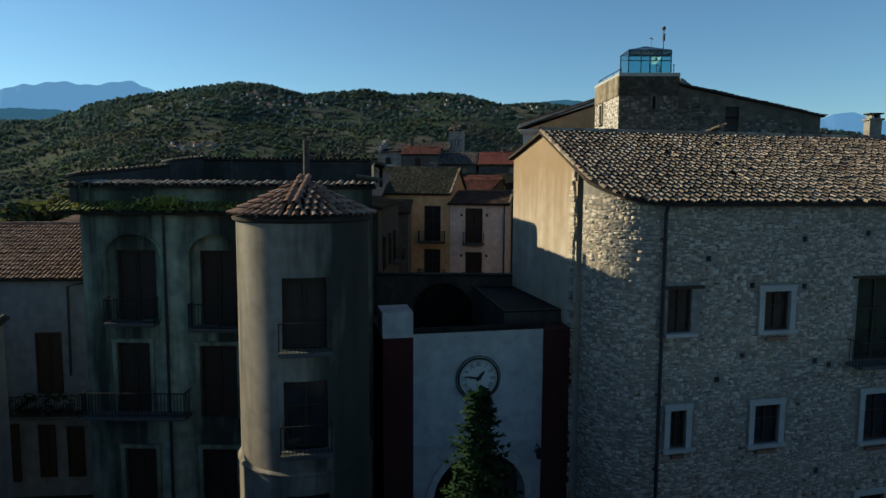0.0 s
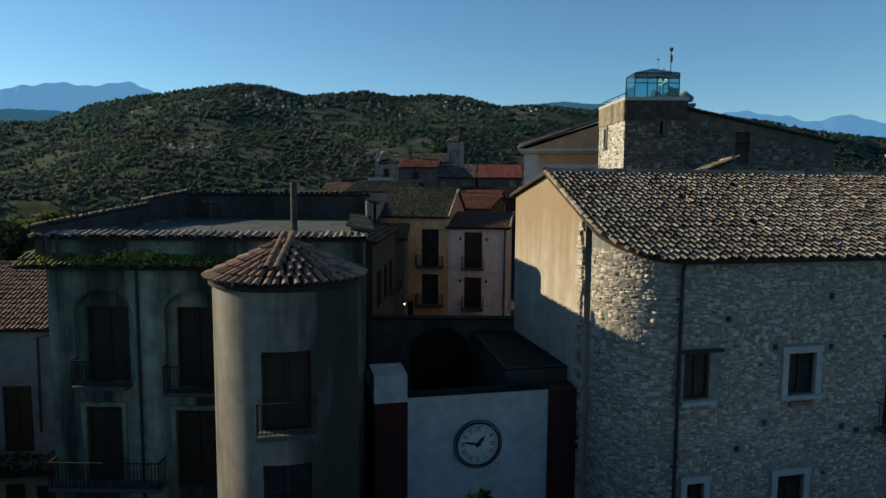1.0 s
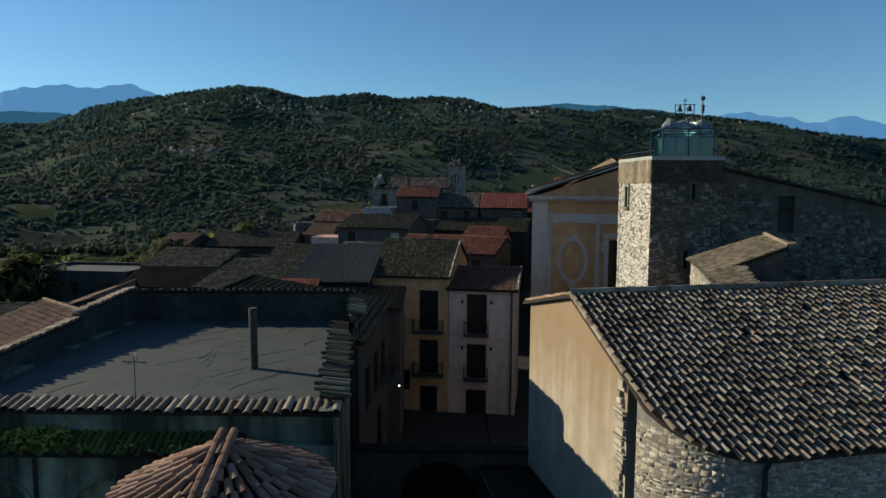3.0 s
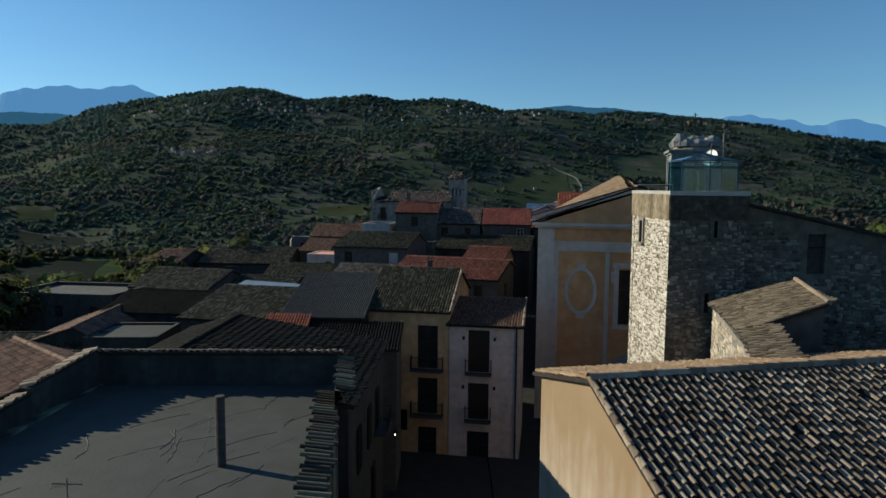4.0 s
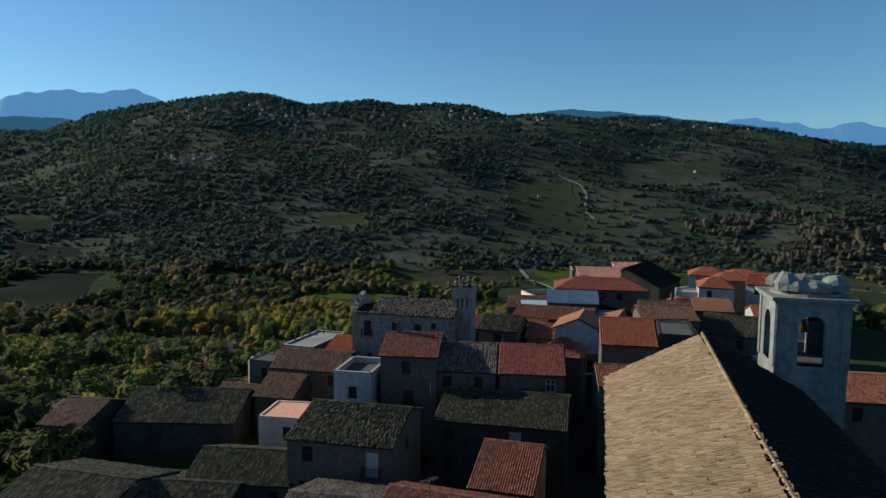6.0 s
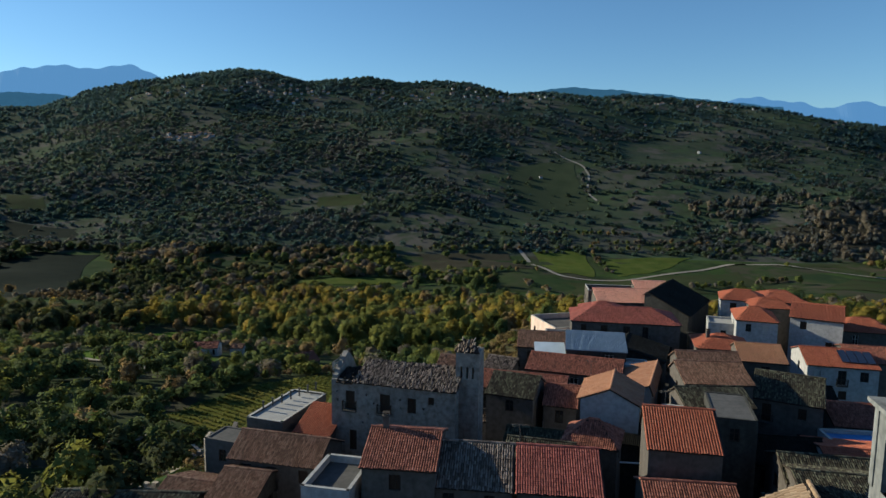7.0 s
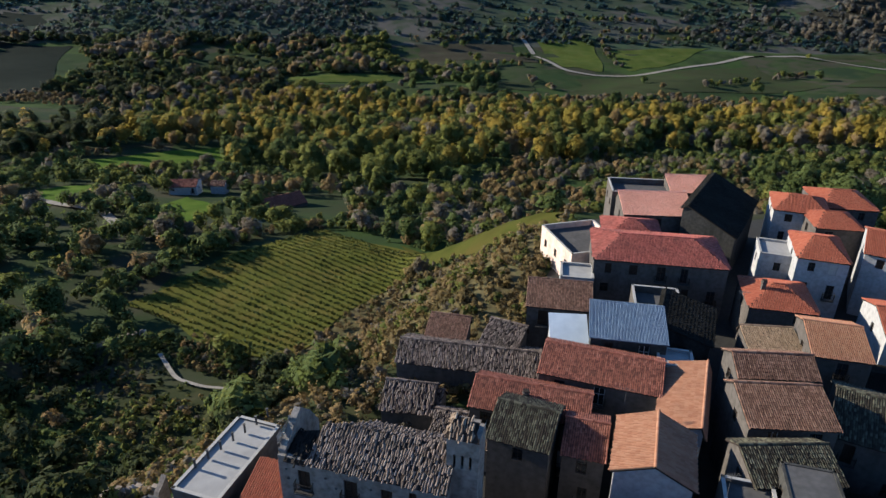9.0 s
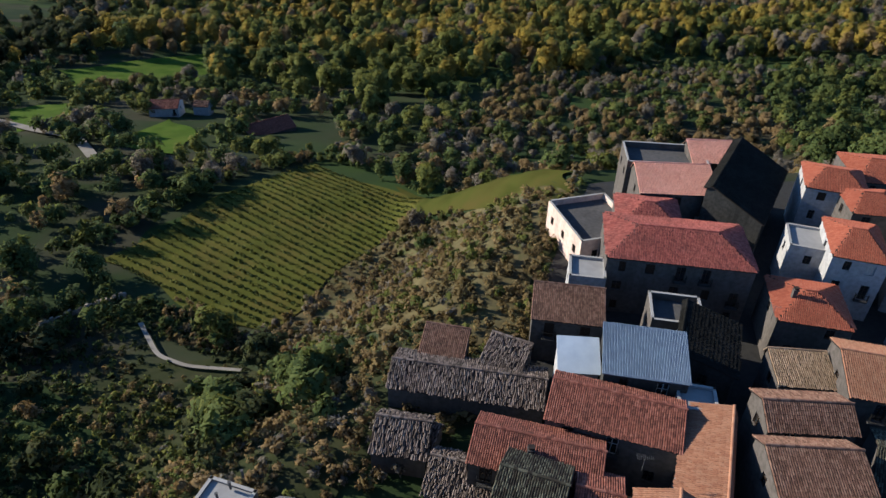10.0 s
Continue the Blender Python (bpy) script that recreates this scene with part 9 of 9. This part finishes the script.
# shade of this roof and its walls comes from their near-black colours
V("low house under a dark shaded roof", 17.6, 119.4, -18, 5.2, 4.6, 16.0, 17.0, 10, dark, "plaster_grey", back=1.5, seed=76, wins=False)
V("shed with a dark tile roof in the yard", 8.5, 116.0, -14, 7.0, 4.6, 15.6, 17.0, 10, moss, "plaster_white", back=2.0, seed=77)
V("row house with an old grey tile roof", 1.65, 103.5, -6, 7.1, 4.5, 18.9, 20.9, 9, "tile_ruin", "plaster_beige", back=3.5, seed=6)
V("row house with a bright red tile roof", 8.7, 102.8, -6, 6.9, 4.5, 18.9, 20.9, 9, "tile_scarlet", "plaster_beige", back=3.5, seed=7)
V("roofless low ruin with slipped tiles", -3.1, 138.0, -20, 5.6, 3.6, 12.2, 13.4, 6, "tile_ruin", "mortar", back=1.0, seed=81, gone=0.16, loose=4, wins=False)
V("low ruined house with slipped tiles", 2.3, 132.0, -14, 7.0, 3.4, 13.2, 14.5, 7, "tile_ruin", "mortar", back=2.0, seed=82, gone=0.1, loose=3.5, wins=False)
# garden houses among the trees below the town
g1, g2 = float(ground_z(-96, 330)), float(ground_z(-50, 322))
V("low garden house with a dull red roof among trees", -103.0, 326.0, 6, 11.0, 4.5, g1 + 4.2, g1 + 6.0, g1 - 2, red, "plaster_white", back=4.5, seed=91)
V("white annexe with a brown roof in a garden", -91.0, 331.0, 2, 6.0, 3.5, g1 + 3.0, g1 + 4.2, g1 - 2, brown, "plaster_white", back=3, seed=92, wins=False)
V("barn with an orange-red roof behind the hedge", -58.0, 309.0, 38, 17.0, 6.0, g2 + 3.2, g2 + 6.0, g2 - 2, red, "plaster_beige", back=4, seed=93, wins=False)
# flat terraces
F = flat_house
F("pale flat terrace with a low parapet beside the ruin", -18.0, 126.5, -18, 4.4, 9.5, 16.8, 8, "plaster_beige", "slab_white", 0.15, 1, wins=False)
F("low grey concrete annexe", -22.6, 121.0, -18, 4.2, 3.4, 15.6, 8, "concrete", "concrete", 0.1, 2)
F("small house with a white-walled terrace", -9.0, 106.5, -11, 4.0, 6.0, 18.2, 8, "plaster_white", "concrete", 0.6, 3, edge="plaster_white")
F("house with a pale railed terrace", 23.9, 119.1, -15, 3.9, 6.8, 18.6, 10, "plaster_beige", "concrete", 0.4, 4)
F("house with a grey slab roof", 28.3, 118.8, -15, 4.0, 7.6, 20.4, 10, "plaster_grey", "concrete", 0.08, 5)
F("low building with a blue painted terrace", 44.6, 122.4, -6, 7.0, 6.4, 14.9, 8, "plaster_white", "paint_blue", 0.4, 6)
F("pale building with a roof terrace", 22.0, 176.5, 16, 9.0, 11.0, 14.6, 7, "plaster_pink", "concrete", 0.9, 7)
F("pale building with a walled roof terrace", 34.5, 188.5, -6, 12.0, 7.0, 18.6, 7, "plaster_beige", "concrete", 0.9, 8)
F("house with a pink terrace under a white frame", -15.5, 104.0, -8, 6.0, 5.0, 14.6, 7, "plaster_pink", "tile_pink", 0.1, 9)
F("grey plastered house with a flat concrete roof", -40.0, 84.0, -6, 12.0, 8.0, 12.2, 4, "plaster_grey", "concrete", 0.3, 10, edge="concrete")
V("house with a brown tile roof beside the terrace", -27.0, 47.3, -40, 9.5, 4.5, 12.6, 14.0, 1, brown, "plaster_grey", back=3.0, seed=72, wins=False)
F("white terrace over the alley", 24.6, 140.0, -12, 3.6, 3.2, 18.2, 10, "plaster_white", "slab_white", 0.2, 13, wins=False)
F("low white annexe by the hipped palace", 18.6, 163.0, -9, 4.4, 4.4, 16.2, 9, "plaster_white", "slab_white", 0.3, 14)
F("house with an open walled terrace", 26.6, 153.6, -10, 5.6, 5.0, 17.0, 10, "plaster_beige", "concrete", 0.9, 15)
F("white house beside the hipped roof", 48.2, 168.6, -18, 5.0, 5.5, 17.4, 9, "plaster_white", "slab_white", 0.3, 16)

# broken garden walls on the slope beside the terrace
WR = random.Random(19)
for (xa, ya), (xb, yb), zb_, hh in (((-25.7, 121.2), (-20.7, 125.4), 8.0, 7.0), ((-25.7, 121.2), (-24.1, 126.2), 8.0, 6.2)):
    d = Vector((xb - xa, yb - ya, 0))
    n = max(4, int(d.length / 0.55))
    out = Vector((d.y, -d.x, 0)).normalized() * 0.5
    tops = [zb_ + hh + WR.uniform(-0.9, 0.5) + 0.7 * math.sin(k * 0.9) for k in range(n + 1)]
    b = Bag()
    for k in range(n):
        p0, p1 = Vector((xa, ya, 0)) + d * k / n, Vector((xa, ya, 0)) + d * (k + 1) / n
        b.solid([p0 + Vector((0, 0, zb_)), p1 + Vector((0, 0, zb_)), p1 + Vector((0, 0, tops[k + 1])), p0 + Vector((0, 0, tops[k]))], out)
    tagged(thing("ruined_wall", b, "mortar", "broken pale stone wall of a ruined house", "wall"))
# ---- the ruin: roof fallen in behind, broken gable and turret ----
ru = base("ruined_house", (-3, 121, 9), "ruined stone house with a broken tile roof and gable stub", "ruin")
ra = radians(-15)
RU, RV = rot_frame(-15)
RO = Vector((-12.2, 121.6, 0))


def R3(u, v, z):
    return RO + RU * u + RV * v + Vector((0, 0, z))


rh = [(1.6, 2.6, 18.6, 20.6), (5.4, 6.5, 18.6, 20.6), (8.4, 9.3, 18.9, 20.5), (10.6, 11.2, 20.0, 20.8), (2.0, 2.8, 14.2, 16.4), (5.0, 6.0, 14.0, 16.2), (8.5, 9.2, 16.2, 17.2), (10.6, 11.4, 15.6, 17.2)]
rh += [(a, a + 0.22, z, z + 0.22) for a, z in ((0.5, 20.3), (0.6, 19.4), (3.8, 20.2), (4.6, 19.4), (7.5, 20.1), (7.6, 19.2), (4.0, 18.2), (10.0, 19.4), (3.4, 17.2), (7.2, 16.6))]
b = Bag()
Pw, d, out = wall_bag(b, R3(0, 0, 0), R3(13.4, 0, 0), 9, 21.7, rh, 0.5)
part("wall_front", b, "plaster_ruin", ru, "cracked grey plaster over rubble")
for h in rh[:8]:
    opening(ru, Pw((h[0] + h[1]) / 2, h[2]), ra, h[1] - h[0], h[3] - h[2], "shutter")
for h in rh[:2]:
    balcony(ru, Pw((h[0] + h[1]) / 2, h[2]), ra, 1.5, 0.5)
b = Bag()
b.solid([R3(0, 0.3, 9), R3(0, 6.5, 9), R3(0, 6.0, 20.5), R3(0, 4.6, 22.6), R3(0, 3.2, 23.9), R3(0, 2.2, 23.3), R3(0, 0.3, 22.0)], RU * 0.55)
wall_bag(b, R3(13.4, 0, 0), R3(13.4, 6.5, 0), 9, 21.4, (), 0.5)
wall_bag(b, R3(13.4, 6.5, 0), R3(0, 6.5, 0), 9, 18.4, [(3, 5, 13, 17)], 0.5)
part("wall_side", b, "plaster_ruin", ru)
slope_part(ru, R3(2.4, -0.35, 21.65), R3(13.6, -0.35, 21.65), R3(13.6, 2.9, 23.3), R3(2.9, 2.9, 23.3), "tile_ruin", gone=0.05, loose=3.0)
slope_part(ru, R3(0.6, -0.3, 21.5), R3(2.4, -0.35, 21.5), R3(2.6, 2.6, 22.6), R3(0.6, 2.4, 22.2), "tile_dark", gone=0.3, loose=4.0)
slope_part(ru, R3(13.6, 5.2, 22.1), R3(6.0, 5.2, 22.1), R3(4.0, 2.9, 23.3), R3(13.6, 2.9, 23.3), "tile_ruin", gone=0.18, loose=4.0)
sv = stones(lambda s, z, o: R3(0.0 - o, 6.4 - s, z), 6.2, 16, 23.6, (), lambda s: min(23.8, 20.2 + s * 1.1), random.Random(4), 0.2, 0.35, 0.25, 0.5)
place("rubble_facing", tile_mesh("rubble_facing", sv, STONE_F, ["stone"]), ru, None, "", "stuff")
tb = base("ruined_turret", (2.0, 121.5, 12), "broken square stone turret with a collapsed tile cap", "ruin")
b = Bag()
q = [R3(13.0, 1.6, 0), R3(15.4, 1.6, 0), R3(15.4, 4.0, 0), R3(13.0, 4.0, 0)]
for i in range(4):
    wall_bag(b, q[i], q[(i + 1) % 4], 12, 25.4, [(0.5, 0.7, 22.6, 23.8), (1.1, 1.3, 22.6, 23.8), (1.7, 1.9, 22.6, 23.8)] if i == 0 else (), 0.35)
part("wall", b, "plaster_ruin", tb)
slope_part(tb, R3(12.9, 1.4, 25.4), R3(15.5, 1.4, 25.4), R3(14.6, 2.8, 26.4), R3(13.3, 2.8, 26.3), "tile_castle", gone=0.25, loose=4)
slope_part(tb, R3(12.9, 4.2, 25.4), R3(12.9, 1.4, 25.4), R3(13.4, 2.8, 26.4), R3(13.6, 3.2, 26.3), "tile_castle", gone=0.25, loose=4)
V("lean-to with a smooth red roof against the ruin", -14.2, 120.4, -16, 4.4, 4.8, 16.0, 17.7, 9, bright, "plaster_beige", back=0, seed=80, wins=False)
b = Bag()
for k in range(7):
    b = Bag()
    b.box((-20.4 + k * 0.75, 125.0 + k * 1.1, 17.4), (0.18, 0.18, 0.9), 0.3)
    b.box((-20.4 + k * 0.75, 125.0 + k * 1.1, 17.88), (0.24, 0.24, 0.06), 0.3)
    thing("terrace_post", b, "concrete", "short grey post along the terrace edge", "post", "terrace posts")
# ruined garden walls on the slope
for pts in ([(-37, 135), (-31, 130), (-26, 128.5)], [(-60, 196), (-66, 190), (-72, 182)], [(-42, 128), (-36, 122), (-30, 119.5)]):
    b = Bag()
    for i in range(len(pts) - 1):
        p, q = Vector((*pts[i], 0)), Vector((*pts[i + 1], 0))
        L = (q - p).length
        n = int(L / 0.6)
        for k in range(n):
            c = p.lerp(q, (k + 0.5) / n)
            g = float(ground_z(c.x, c.y))
            h = random.uniform(0.7, 1.5)
            b.box((c.x, c.y, g + h / 2 - 0.3), (0.62, 0.45, h + 0.6), math.atan2(q.y - p.y, q.x - p.x) + random.uniform(-0.06, 0.06))
    thing("garden_wall", b, "stone", "low broken dry stone garden wall on the slope", "wall", "garden walls")
for x, y, z, h in ((-1.0, 79.5, 16.4, 2.2), (3.5, 86, 16.2, 2), (-6.5, 93, 17.6, 1.8), (6.2, 109, 20.2, 2), (-1.5, 101, 17.2, 2), (17.0, 131.0, 19.5, 1.8), (22.4, 120.5, 19.2, 2.2), (36.5, 152, 17.9, 1.8), (-24, 86, 13.0, 2), (24.0, 164.5, 20.4, 1.6), (30, 98, 17.4, 3.2), (36, 101, 17, 3)):
    antenna(x, y, z, h, random.uniform(-0.6, 0.8))
b = Bag()
b.box((17.9, 117.2, 15.0), (2.6, 0.12, 0.12), -0.1)
tagged(thing("awning_bar", b, "steel_white", "white metal bar bracketed across the alley", "bar"))
sol = base("solar_panels", (59, 148, 17), "row of dark solar panels on a roof", "solar panel")
for k in range(4):
    bb = Bag()
    a = radians(-14)
    c = Vector((56.5, 146.5, 0)) + Vector((math.cos(a), math.sin(a), 0)) * (0.6 + k * 1.1) + Vector((-math.sin(a), math.cos(a), 0)) * 2.6 + Vector((0, 0, 17.15))
    bb.box(c, (1.0, 3.2, 0.05), a, rx=math.atan2(1.5, 5.0))
    part("panel", bb, "solar", sol)

# ---- single tiles and stones of the nearest surfaces ----
def pieces(name, group, faces, mt, parent):
    for v in group:
        c = v.mean(0)
        place(name, arrays_mesh(name, v - c, faces, [mt]), parent, Matrix.Translation(c))


pieces("tile", CONE, CONE_F, "tile_cone", cone)
pieces("tile", CASTLE_NEAR, CASTLE_TF, "tile_castle_one", castle_roof)
pieces("stone", CASTLE_STONES, STONE_F, "stone_one", castle)
pieces("stone", TOWER_STONES, STONE_F, "stone_lit_one", tower)
